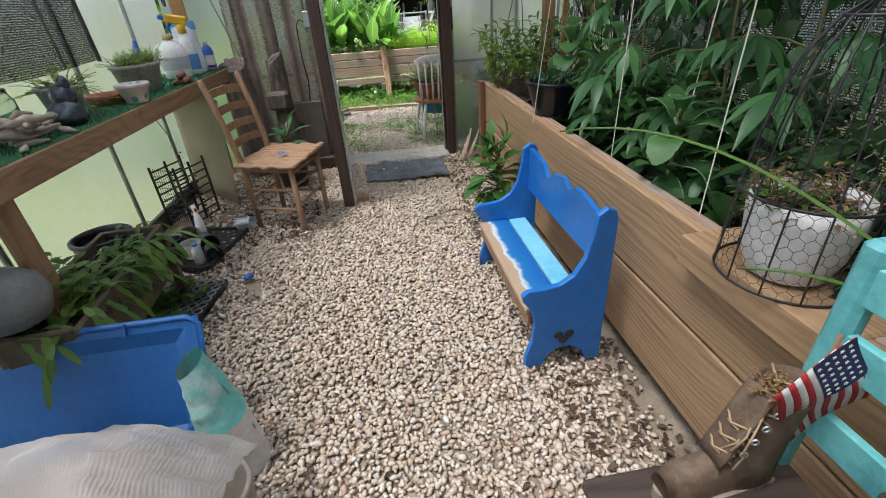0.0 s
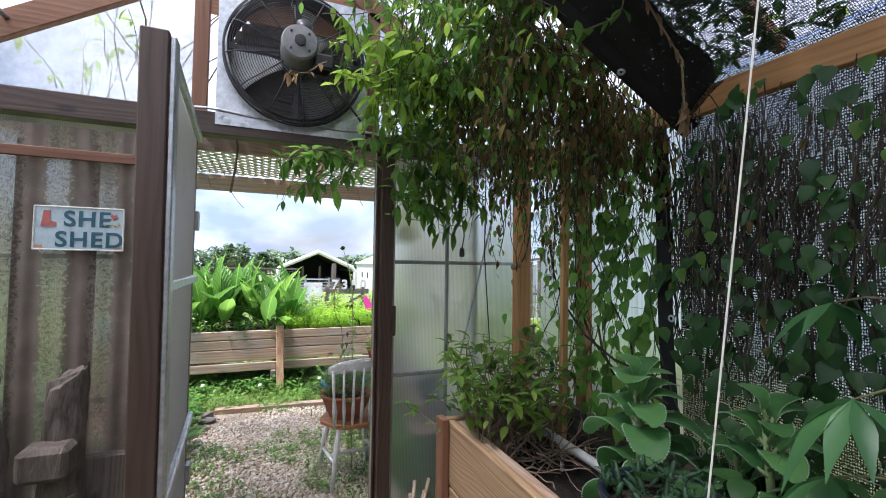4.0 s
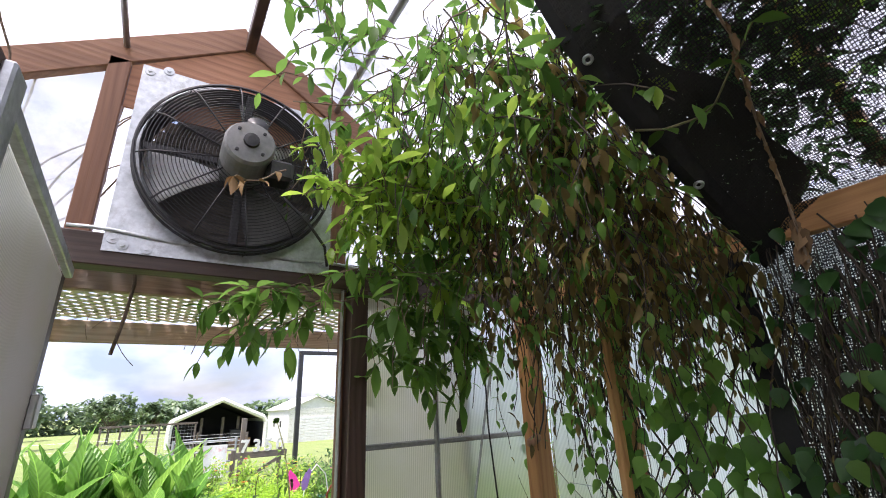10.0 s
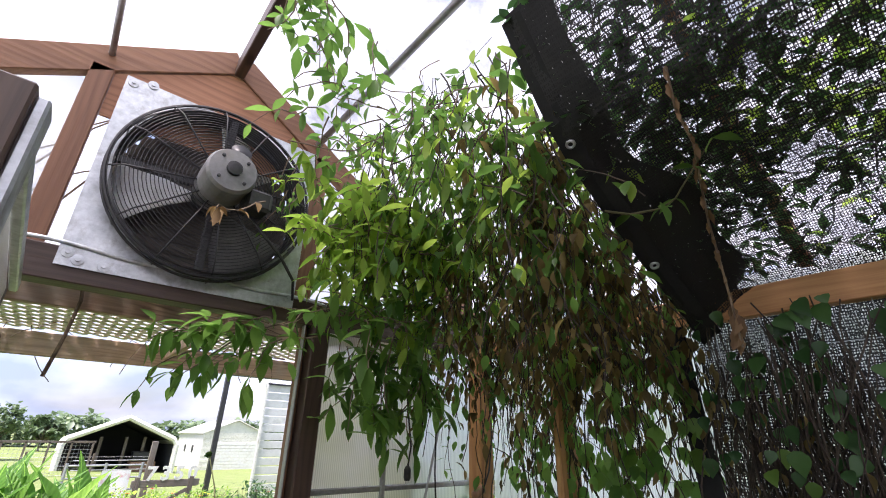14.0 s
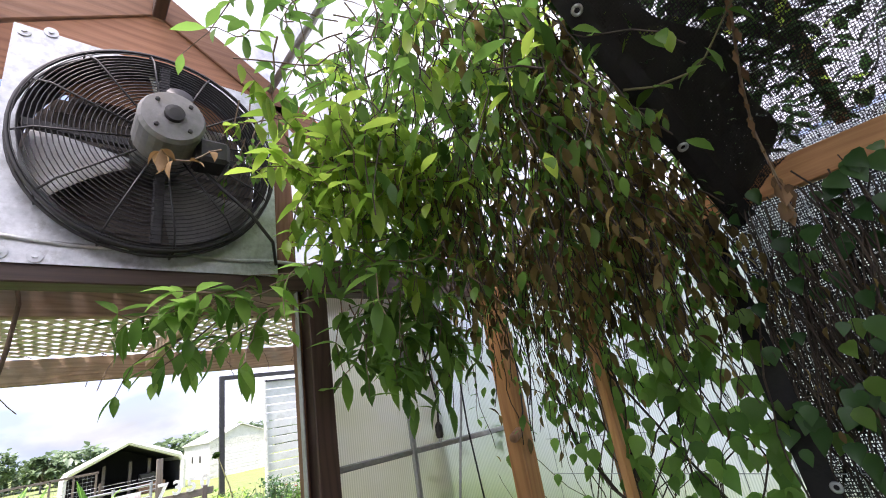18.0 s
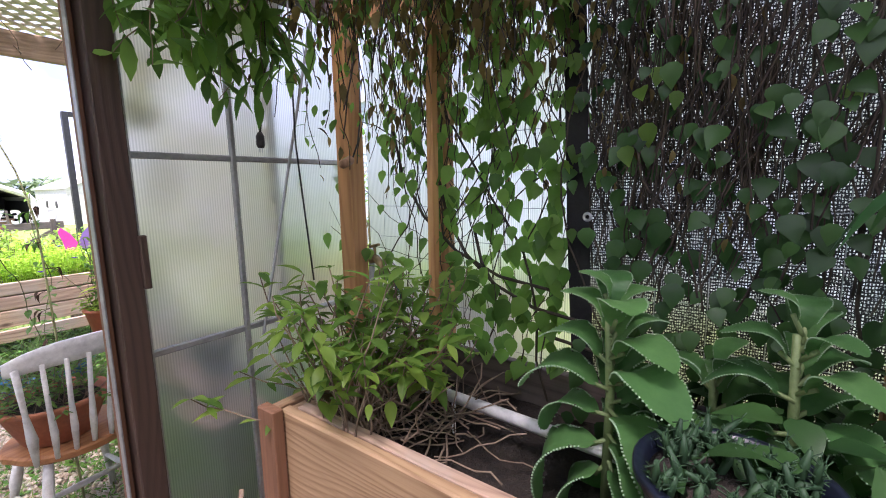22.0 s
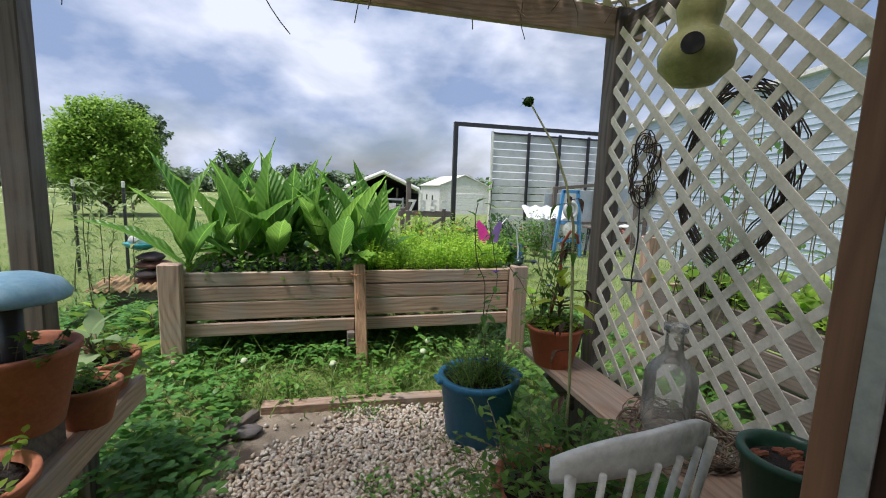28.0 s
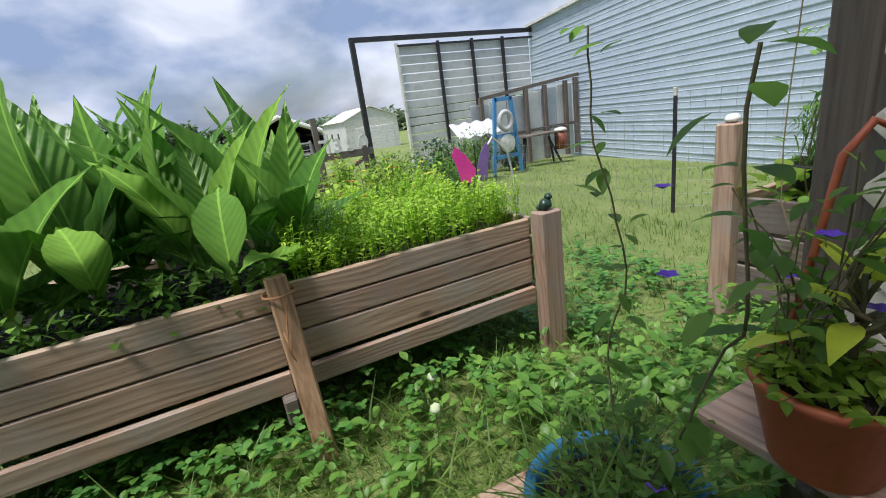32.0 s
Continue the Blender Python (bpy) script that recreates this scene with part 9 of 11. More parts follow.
part("cap_top", Build().lathe([(0.14, 0.315), (0.145, 0.33), (0.12, 0.365), (0.07, 0.385), (0.005, 0.39)], seg=30), surface("speckled_blue_glaze", (0.22, 0.45, 0.60), (0.33, 0.55, 0.68), 40, 0.35, 0.1), mu, smooth=True)
part("cap_underside", Build().lathe([(0.04, 0.30), (0.14, 0.314)], seg=30, cap=False), plain("pale_gills", (0.5, 0.45, 0.40), 0.7), mu, smooth=True)

# timber edging between gravel and grass
ed = thing("timber_edging", "grey timber edging half sunk between gravel and grass", "edging")
part("edging_board", Build().beam((-0.25, 7.42, gz(0, 7.4) + 0.012), (1.0, 7.40, gz(0.9, 7.4) + 0.014), 0.09, 0.06), WORN["x"], ed)
part("edging_board", Build().beam((-0.52, 6.9, gz(-0.5, 7) + 0.01), (-0.27, 7.36, gz(-0.3, 7.4) + 0.012), 0.05, 0.05), OLD["y"], ed)
solid("flat_stone", Build().blob((0, 0, 0.0), (0.09, 0.06, 0.02), 0.3, 14, 8), plain("slate_stone", (0.16, 0.14, 0.13), 0.8), "flat dark stone beside the edging", "stone", (-0.30, 7.18, gz(-0.3, 7.2) + 0.01), smooth=True)

# ---- planting bed of deck boards with turmeric and creeping herb ----
OB, OY = (-0.92, 0.36, 1.65), 8.13
ob = thing("planter_bed", "waist-high planter bed of weathered deck boards on posts", "planter", (0, 0, 0))
for x0, x1 in ((OB[0] + 0.06, OB[1] - 0.03), (OB[1] + 0.03, OB[2] - 0.05)):
    for z0, z1, y in ((0.655, 0.755, 0.03), (0.545, 0.648, 0.03), (0.405, 0.538, 0.03), (0.29, 0.385, 0.012)):
        part("board", Build().box((x0, OY + y, z0), (x1, OY + y + 0.032, z1), 0.006), WORN["x"], ob)
for y, x in ((OY + 0.06, OB[2] - 0.03), (OY + 0.06, OB[0] + 0.03)):
    for z0, z1 in ((0.655, 0.755), (0.545, 0.648), (0.405, 0.538), (0.29, 0.385)):
        part("end_board", Build().box((x - 0.016, y, z0), (x + 0.016, y + 1.05, z1), 0.006), WORN["y"], ob)
part("rear_board", Build().box((OB[0], OY + 1.1, 0.29), (OB[2], OY + 1.13, 0.755), 0.006), WORN["x"], ob)
part("corner_post", Build().beam((OB[0], OY - 0.005, 0.10), (OB[0], OY - 0.005, 0.83), 0.14, 0.10, (0, 1, 0), 0.008), WORN["z"], ob)
part("foot_block", Build().box((OB[0] - 0.03, OY - 0.09, 0.0), (OB[0] + 0.09, OY + 0.05, 0.16), 0.012), WORN["x"], ob)
part("middle_post", Build().beam((OB[1] + 0.02, OY - 0.14, -0.02), (OB[1], OY + 0.0, 0.81), 0.085, 0.07, (0, 1, 0), 0.008), wood("red_brown_post", (0.42, 0.26, 0.155), (0.19, 0.095, 0.05), "z", rings=14.0), ob, "sound reddish-brown leaning post")
part("bracket_block", Build().box((OB[1] - 0.09, OY - 0.04, 0.17), (OB[1] - 0.03, OY + 0.03, 0.29), 0.008), OLD["x"], ob)
part("corner_post", Build().beam((OB[2] + 0.02, OY - 0.02, -0.02), (OB[2] + 0.02, OY - 0.02, 0.79), 0.13, 0.09, (0, 1, 0), 0.008), WORN["z"], ob)
for x in (OB[0], OB[2]):
    part("rear_post", Build().beam((x, OY + 1.1, 0.0), (x, OY + 1.1, 0.80), 0.09, 0.09, (0, 1, 0), 0.008), WORN["z"], ob)
part("soil", Build().grid(lambda u, v: (OB[0] + 0.05 + (OB[2] - OB[0] - 0.1) * u, OY + 0.06 + 1.04 * v, 0.68 + 0.03 * noise.noise(Vector((u * 9, v * 5, 2)))), 24, 12), SOIL, ob)
part("twine", Build().ring((OB[1], OY - 0.01, 0.745), 0.062, 0.003, (0, 0, 1), 20, 5).ring((OB[1], OY - 0.012, 0.738), 0.063, 0.003, (0, 0.1, 1), 20, 5).tube([(OB[1] + 0.02, OY - 0.06, 0.74), (OB[1] + 0.0, OY - 0.08, 0.64), (OB[1] - 0.02, OY - 0.09, 0.52), (OB[1] + 0.0, OY - 0.09, 0.47), (OB[1] - 0.02, OY - 0.07, 0.6)], 0.0028, 5), plain("orange_twine", (0.40, 0.20, 0.09), 0.8), ob, "orange twine knotted round the post", smooth=True)
fr = thing("frog_ornament", "small dark green frog ornament on the bed post", "ornament", (OB[2] + 0.02, OY - 0.02, 0.79))
part("frog_body", Build().blob((0, 0, 0.03), (0.035, 0.03, 0.03), 0.2, 16, 10).blob((0.02, 0, 0.065), (0.02, 0.022, 0.017), 0.15, 12, 8).blob((-0.02, 0.02, 0.015), (0.02, 0.015, 0.015), 0.1, 10, 7), plain("dark_green_resin", (0.012, 0.04, 0.022), 0.3), fr, smooth=True)

TURM = foliage("turmeric_leaf", (0.06, 0.17, 0.035), (0.23, 0.41, 0.07), rough=0.36, glow=0.42, vein=75.0)
bl = Build()
n_ = 12
wd = [0.06, 0.13, 0.28, 0.42, 0.52, 0.56, 0.55, 0.50, 0.42, 0.32, 0.21, 0.10, 0.0]
for i in range(n_ + 1):
    f = i / n_
    c = Vector((f, 0, 0.05 * math.sin(f * 3) - 0.10 * f ** 3))
    w = 0.26 * wd[i]
    rip = 0.012 * math.sin(i * 2.1)
    bl.v += [c + Vector((-0.02, -w, 0.45 * w + rip)), c + Vector((0, -w * 0.55, 0.16 * w)), c + Vector((0, 0, 0)), c + Vector((0, w * 0.55, 0.16 * w)), c + Vector((-0.02, w, 0.45 * w - rip))]
bl.f = [(5 * i + j, 5 * i + j + 1, 5 * i + j + 6, 5 * i + j + 5) for i in range(n_) for j in range(4)]
TLEAF = bl.mesh("turmeric_leaf", TURM, True)
for k in range(15):
    x = -0.84 + 1.34 * (k / 14) + rnd(-0.05, 0.05)
    y = OY + 0.18 + 0.70 * ((k * 0.37) % 1.0)
    p = thing("turmeric_plant", "upright plant with large glossy pleated leaves", "plant", (x, y, 0.66), rnd(0, 360), "turmeric plants in the bed")
    hgt = rnd(0.22, 0.38)
    part("stalk", Build().tube([(0, 0, 0), (0, 0, hgt)], [0.018, 0.012], 7), LEAFBRIGHT, p, smooth=True)
    for j in range(7):
        az, el_ = 137 * j + rnd(-20, 20), (20, 33, 45, 55, 64, 72, 82)[j] + rnd(-9, 7)
        d, s_, u_ = basis(aim(az, el_))
        L = rnd(0.52, 0.80) * (0.8 if j == 0 else 1.0)
        o_ = new("leaf", TLEAF)
        o_.parent = p
        o_.matrix_basis = Matrix.Translation(Vector((0, 0, hgt * (0.25 + 0.12 * j)))) @ Matrix((d, -s_, u_)).transposed().to_4x4() @ Matrix.Diagonal((L, L * rnd(0.8, 1.1), L, 1))
hb, hst = Foliage(OVAL, 0.6), Build()
for k in range(1050):
    x, y = rnd(0.44, 1.60), OY + 0.05 + 1.05 * rnd(0, 1)
    h = 0.15 + 0.13 * max(0.1, 0.8 + noise.noise(Vector((x * 4, y * 4, 0)))) * rnd(0.5, 1.0)
    tip = Vector((x + rnd(-0.05, 0.05), y + rnd(-0.06, 0.05), 0.69 + h))
    hst.tube([(x, y, 0.68), tip], 0.0018, 3, False)
    for j in range(9):
        f = 0.35 + 0.65 * j / 8
        hb.put(Vector((x, y, 0.69)).lerp(tip, f), aim(137 * j + rnd(-30, 30), rnd(5, 50)), rnd(0.022, 0.042) * (1.1 - 0.4 * f))
o = solid("creeping_herb", Build(), LIME, "lime-green bushy herb covering the bed", "plant", kind="stuff")
o.data = hb.mesh("creeping_herb", LIME)
part("stem_tangle", hst, LIME, o)
hb2 = Foliage(OVAL, 0.5)
for k in range(900):
    x, y = rnd(-0.85, 0.5), OY + rnd(0.04, 0.5)
    hb2.put((x, y, rnd(0.68, 0.85)), aim(rnd(0, 360), rnd(-10, 70)), rnd(0.03, 0.07))
o = solid("bed_weeds", Build(), LEAF, "green undergrowth below the turmeric leaves", "plant", kind="stuff")
o.data = hb2.mesh("bed_weeds", LEAF)
BUTT = [plain("hot_pink_wing", (0.78, 0.06, 0.36), 0.35), plain("lilac_wing", (0.42, 0.22, 0.62), 0.35)]
bw = thing("garden_butterfly", "pink and lilac butterfly ornament on a stake", "ornament", (1.60, OY + 0.50, gz(1.6, 8.6) + 0.28))
bw.scale = (0.85, 0.85, 0.9)
for s in (-1, 1):
    part("wing", Build().prism([(0, 0.0), (s * 0.06, 0.10), (s * 0.14, 0.17), (s * 0.17, 0.12), (s * 0.14, 0.03), (s * 0.12, -0.06), (s * 0.05, -0.08)][::s], Matrix(((0.9, 0, 0.2, 0), (0.3 * s, 0, 1, 0), (0, 1, 0, 0.74), (0, 0, 0, 1))), 0.004), BUTT[(s + 1) // 2], bw)
part("stake", Build().tube([(0, 0, -0.3), (0, 0, 0.9)], 0.004, 6), BLACKMETAL, bw)
part("hoop", Build().tube([(0.08, 0.15, -0.3), (0.08, 0.15, 0), (0.09, 0.15, 0.6), (0.13, 0.15, 0.8), (0.25, 0.16, 0.92), (0.38, 0.17, 0.8), (0.42, 0.17, 0.6), (0.43, 0.17, 0), (0.43, 0.17, -0.3)], 0.008, 7), WHITEPLASTIC, bw, "white plastic hoop", smooth=True)
fh = thing("lantern_birdhouse", "small cream lantern birdhouse among the flowers", "birdhouse", (0.95, OY + 1.6, 0.35))
part("body", Build().box((-0.06, -0.06, 0), (0.06, 0.06, 0.30), 0.01), CREAM, fh)
part("roof", Build().lathe([(0.11, 0.30), (0.09, 0.33), (0.02, 0.42), (0.005, 0.45)], seg=4), plain("slate_roof", (0.22, 0.24, 0.26), 0.7), fh)
part("post", Build().tube([(0, 0, -0.4), (0, 0, 0)], 0.025, 8), OLD["z"], fh)

# second planter bed behind the lattice
b2x = 2.72
ob2 = thing("planter_bed", "second weathered planter bed behind the lattice", "planter")
part("corner_post", Build().beam((b2x, 7.85, gz(b2x, 7.85) - 0.03), (b2x, 7.85, 1.07), 0.11, 0.11, (0, 1, 0), 0.008), WORN["z"], ob2)
part("corner_post", Build().beam((b2x, 6.3, gz(b2x, 6.3) - 0.03), (b2x, 6.3, 0.85), 0.11, 0.11, (0, 1, 0), 0.008), WORN["z"], ob2)
part("corner_post", Build().beam((b2x, 4.7, gz(b2x, 4.7) - 0.03), (b2x, 4.7, 0.85), 0.11, 0.11, (0, 1, 0), 0.008), WORN["z"], ob2)
for z0, z1 in ((0.10, 0.28), (0.30, 0.47), (0.49, 0.67)):
    # darker timber on this side puts the shade behind the lattice into the colour
    part("board", Build().box((b2x + 0.03, 4.7, z0), (b2x + 0.065, 7.8, z1), 0.006), OLD["y"], ob2)
    part("board", Build().box((b2x + 0.05, 7.82, z0), (b2x + 1.2, 7.855, z1), 0.006), WORN["x"], ob2)
part("soil", Build().box((b2x + 0.07, 4.75, 0.55), (b2x + 1.2, 7.8, 0.62), 0.01), SOIL, ob2)
solid("white_shell", Build().blob((0, 0, 0.022), (0.045, 0.035, 0.025), 0.2, 14, 8), WHITEPAINT, "white shell resting on the bed post", "shell", (b2x, 7.85, 1.07), smooth=True)
kb = Foliage(HEART, 0.7)
for k in range(1100):
    kb.put((rnd(b2x + 0.05, b2x + 1.1), rnd(4.8, 7.75), rnd(0.62, 0.82)), aim(rnd(0, 360), rnd(-20, 60)), rnd(0.06, 0.14))
o = solid("strawberry_leaves", Build(), LEAFBRIGHT, "low bright green leaves filling the second bed", "plant", kind="stuff")
o.data = kb.mesh("strawberry_leaves", LEAFBRIGHT)
hbk = thing("hanging_basket", "black basket with a feathery trailing plant", "basket", (3.10, 7.55, 0.66))
part("basket", Build().lathe(pot_mesh(0.15, 0.2, 0.16, 0.006, 0.02, 0.006), seg=30), BLACKPLASTIC, hbk, smooth=True)
fe = Foliage((0.5, 1, 0.5, 0), 0.1, 0.6)
for k in range(700):
    fe.put((3.10 + rnd(-0.15, 0.2), 7.55 + rnd(-0.15, 0.15), 0.80 + rnd(0, 0.35)), aim(rnd(0, 360), rnd(-60, 60)), rnd(0.05, 0.12))
o = solid("feathery_plant", Build(), LEAF, "feathery trailing plant in the black basket", "plant", kind="stuff")
o.data = fe.mesh("feathery_plant", LEAF)

# ---- farther garden ----
def tpost(x, y, h, z=None):
    p = thing("fence_post", "dark steel fence post in the lawn", "fence post", (x, y, gz(x, y) - 0.05), group="steel fence posts")
    part("post", Build().beam((0, 0, 0), (0, 0, h - 0.09), 0.035, 0.035, (0, 1, 0)), BLACKMETAL, p)
    part("tip", Build().beam((0, 0, h - 0.09), (0, 0, h), 0.036, 0.036, (0, 1, 0)), WHITEPAINT, p, "white painted tip")


def wire_fence(x0, y0, x1, y1, h, step=0.15):
    f = thing("wire_fence", "thin welded wire fence strung between posts", "fence")
    a, c = Vector((x0, y0, gz(x0, y0))), Vector((x1, y1, gz(x1, y1)))
    L = (c - a).length
    b = Build()
    for k in range(int(h / step) + 1):
        b.tube([a + Vector((0, 0, step * k + 0.05)), c + Vector((0, 0, step * k + 0.05))], 0.002, 3)
    for k in range(int(L / step) + 1):
        q = a.lerp(c, k * step / L)
        b.tube([q, q + Vector((0, 0, h))], 0.002, 3)
    part("wire", b, PIPE, f)


tpost(4.9, 9.8, 1.45)
tpost(6.4, 8.6, 1.4)
wire_fence(4.9, 9.8, 7.5, 7.6, 1.35)
wire_fence(4.9, 9.8, 5.2, 14.5, 1.1)
for x, y in ((-2.7, 12.0), (-3.33, 12.05), (-4.25, 12.0), (-6.6, 13.5), (-9.5, 15.0)):
    tpost(x, y, 1.35)

# big barn wall of ribbed metal
BARN = surface("pale_blue_white_metal", (0.42, 0.50, 0.59), (0.49, 0.57, 0.65), 1.5, 0.45, 0.03, metal=0.0, dirt=(0.38, 0.45, 0.53), fine=20)
barn = thing("metal_barn", "long barn clad in pale blue-white ribbed metal", "barn")
A, Bq = Vector((6.6, -1.0, -0.55)), Vector((11.35, 20.6, -0.7))
d_ = (Bq - A)
d_.z = 0
L = d_.length
d_.normalize()
out_ = Vector((-d_.y, d_.x, 0))
for k in range(19):
    z0 = -0.75 + 0.245 * k
    part("cladding_sheet", Build().prism([(0, 0), (0.245, 0), (0.245, 0.022), (0.225, 0.022), (0.21, 0.004), (0.13, 0.004), (0.12, 0.012), (0.11, 0.004), (0, 0.004)], Matrix(((0, out_.x, d_.x, A.x), (0, out_.y, d_.y, A.y), (1, 0, 0, z0), (0, 0, 0, 1))), L), BARN, barn)
part("wall_core", Build().beam(A + Vector((0, 0, 1.95)) - out_ * 0.1, Bq + Vector((0, 0, 1.95)) - out_ * 0.1, 0.15, 5.0, (0, 0, 1)), BARN, barn)
part("eave_trim", Build().beam(A + Vector((0, 0, 4.50)) + out_ * 0.05, Bq + Vector((0, 0, 4.62)) + out_ * 0.05, 0.16, 0.10), WHITEPAINT, barn)
part("roof", Build().add([A + Vector((0, 0, 4.56)), Bq + Vector((0, 0, 4.70)), Bq + Vector((0, 0, 6.2)) - out_ * 6, A + Vector((0, 0, 6.1)) - out_ * 6], [(0, 1, 2, 3)]), WHITEPAINT, barn)
part("end_wall", Build().beam(Bq + Vector((0, 0, 1.95)) - out_ * 0.1, Bq + Vector((0, 0, 1.95)) - out_ * 9, 0.15, 5.0, (0, 0, 1)), BARN, barn)

# black steel frame with a clad wall
SIDING = surface("grey_weathered_siding", (0.56, 0.57, 0.56), (0.66, 0.67, 0.65), 3, 0.6, 0.05, dirt=(0.48, 0.49, 0.47))
fw = thing("steel_frame_wall", "black steel frame partly clad with grey siding", "shed wall")
FY = 20.4
part("post", Build().beam((4.57, FY, gz(4.6, FY) - 0.3), (4.57, FY, 3.82), 0.15, 0.15, (0, 1, 0)), BLACKMETAL, fw)
part("top_beam", Build().beam((4.5, FY, 3.76), (11.3, FY, 3.76), 0.12, 0.14), BLACKMETAL, fw)
part("lower_beam", Build().beam((6.0, FY - 0.02, 3.52), (11.3, FY - 0.02, 3.52), 0.08, 0.06), BLACKMETAL, fw)
for k in range(15):
    part("siding_board", Build().box((6.02, FY + 0.05 - 0.004 * (k % 2), -0.6 + 0.275 * k), (11.2, FY + 0.09, -0.63 + 0.275 * (k + 1)), 0.01), SIDING, fw)
for x in (7.45, 8.75, 10.0):
    part("stud", Build().beam((x, FY - 0.03, 0.3), (x, FY - 0.03, 3.6), 0.09, 0.09, (0, 1, 0)), BLACKMETAL, fw)
part("corner_trim", Build().beam((6.0, FY, -0.6), (6.0, FY, 3.6), 0.08, 0.12, (0, 1, 0)), WHITEPAINT, fw)

# leaning panels, ladder and clutter before that wall
wf = thing("panel_fence", "low fence of pale metal sheets and grey posts", "fence")
ZB = gz(8, 17.5)
for k in range(6):
    x = 6.75 + 0.62 * k
    part("sheet", Build().box((x, 17.5, ZB), (x + 0.60, 17.53, ZB + 1.85 + 0.06 * k), 0.01), SIDING if k % 2 else surface("dull_zinc_sheet", (0.40, 0.43, 0.46), (0.52, 0.55, 0.57), 4, 0.4, 0.05, metal=0.3), wf)
for k, x in enumerate((7.05, 8.6, 9.3, 10.1, 10.5)):
    part("post", Build().beam((x, 17.4, ZB), (x, 17.4, ZB + 2.05 + 0.06 * k), 0.11, 0.11, (0, 1, 0)), OLD["z"], wf)
part("top_rail", Build().beam((7.0, 17.4, ZB + 2.0), (10.9, 17.4, ZB + 2.4), 0.06, 0.10), OLD["x"], wf)
part("mid_rail", Build().beam((7.0, 17.42, ZB + 0.9), (10.4, 17.42, ZB + 0.95), 0.05, 0.09), OLD["x"], wf)
part("awning", Build().grid(lambda u, v: (5.7 + 1.3 * u, 16.9 - 0.5 * v, ZB + 1.45 - 0.35 * v + 0.03 * math.sin(u * 22)), 24, 4), SIDING, wf, "bent ribbed metal awning")
SKYBLUE = plain("sky_blue_paint", (0.07, 0.27, 0.55), 0.5)
ld = thing("blue_easel_frame", "sky blue wooden frame holding white round ornaments", "frame", (6.55, 15.6, gz(6.6, 15.6)))
for x0, x1 in ((-0.42, -0.22), (0.42, 0.22)):
    part("side_post", Build().beam((x0, 0, 0), (x1, 0, 1.85), 0.09, 0.06, (0, 1, 0)), SKYBLUE, ld)
for z, w in ((0.45, 0.36), (0.95, 0.31), (1.8, 0.24)):
    part("rung", Build().beam((-w, 0, z), (w, 0, z), 0.06, 0.09), SKYBLUE, ld)
part("white_disc", Build().lathe([(0.20, 0), (0.22, 0.03), (0.02, 0.05)], seg=24), WHITEPAINT, ld).matrix_basis = pose(0, -0.05, 0.76, 90, 0, 0)
part("white_ring", Build().ring((0, -0.06, 1.3), 0.17, 0.06, (0, 1, 0), 28, 8, squash=1.2), plain("grey_white_ring", (0.5, 0.5, 0.5), 0.6), ld, smooth=True)
pr = thing("garden_cart", "dark metal bench and cart standing by the fence", "bench", (8.3, 16.6, gz(8.3, 16.6)))
part("tabletop", Build().box((-0.55, -0.25, 0.82), (0.55, 0.25, 0.88), 0.01), OLD["x"], pr)
for x in (-0.5, 0.5):
    part("leg", Build().beam((x * 1.1, 0.0, 0), (x * 0.8, 0, 0.82), 0.05, 0.05, (0, 1, 0)), BLACKMETAL, pr)
    part("leg", Build().beam((x * 1.3, -0.2, 0), (x * 0.8, 0.1, 0.82), 0.05, 0.05, (0, 1, 0)), BLACKMETAL, pr)
part("drum", Build().tube([(0.75, -0.1, 0.35), (0.75, -0.1, 0.85)], 0.18, 14), plain("rust_red_metal", (0.25, 0.07, 0.045), 0.6), pr, smooth=True)
part("lid", Build().lathe([(0.2, 0.85), (0.16, 0.92), (0.02, 0.96)], (0.75, -0.1, 0), 16), WHITEPAINT, pr, smooth=True)
bl_ = thing("blue_barrel", "blue plastic barrels and tubs among the flowers", "barrel", (4.1, 13.6, gz(4.1, 13.6)))
bl_.scale = (0.7, 0.7, 0.75)
part("barrel", Build().lathe([(0.2, 0), (0.24, 0.1), (0.24, 0.5), (0.2, 0.6)], seg=20), BLUEPL, bl_, smooth=True)
part("tub", Build().box((-1.1, -0.4, 0), (-0.35, 0.1, 0.28), 0.05), BLUEPOT, bl_)

# house number sign on a grey rail
ns = thing("number_sign", "grey timber rail with white house numbers", "sign", (2.35, 15.0, gz(2.3, 15)))
for x in (-0.55, 0.45):
    part("post", Build().beam((x, 0, 0), (x, 0, 1.05), 0.09, 0.09, (0, 1, 0)), OLD["z"], ns)
part("rail", Build().box((-0.65, -0.03, 0.86), (0.62, 0.02, 1.0), 0.01), OLD["x"], ns)
part("brace", Build().beam((-0.5, 0, 0.3), (0.4, 0, 0.8), 0.05, 0.07), OLD["x"], ns)
for k, ch in enumerate("7350"):
    fc = bpy.data.curves.new("number", "FONT")
    fc.body, fc.size, fc.extrude, fc.offset = ch, 0.36, 0.012, 0.012
    fc.materials.append(WHITEPAINT)
    fo = new("number", fc)
    fo.parent = ns
    fo.matrix_basis = pose(-0.42 + 0.26 * k, -0.03, 1.0, 90, 0, 0)
gt = thing("garden_gate", "grey tube gate with a faded banner", "gate", (1.35, 16.5, gz(1.3, 16.5)))
for x in (-0.7, 0.0, 0.7):
    part("upright", Build().tube([(x, 0, 0), (x, 0, 1.25)], 0.03, 8), PIPE, gt)
for z in (0.2, 0.45, 0.7, 0.95, 1.2):
    part("rail", Build().tube([(-0.7, 0, z), (0.7, 0, z)], 0.02, 8), PIPE, gt)
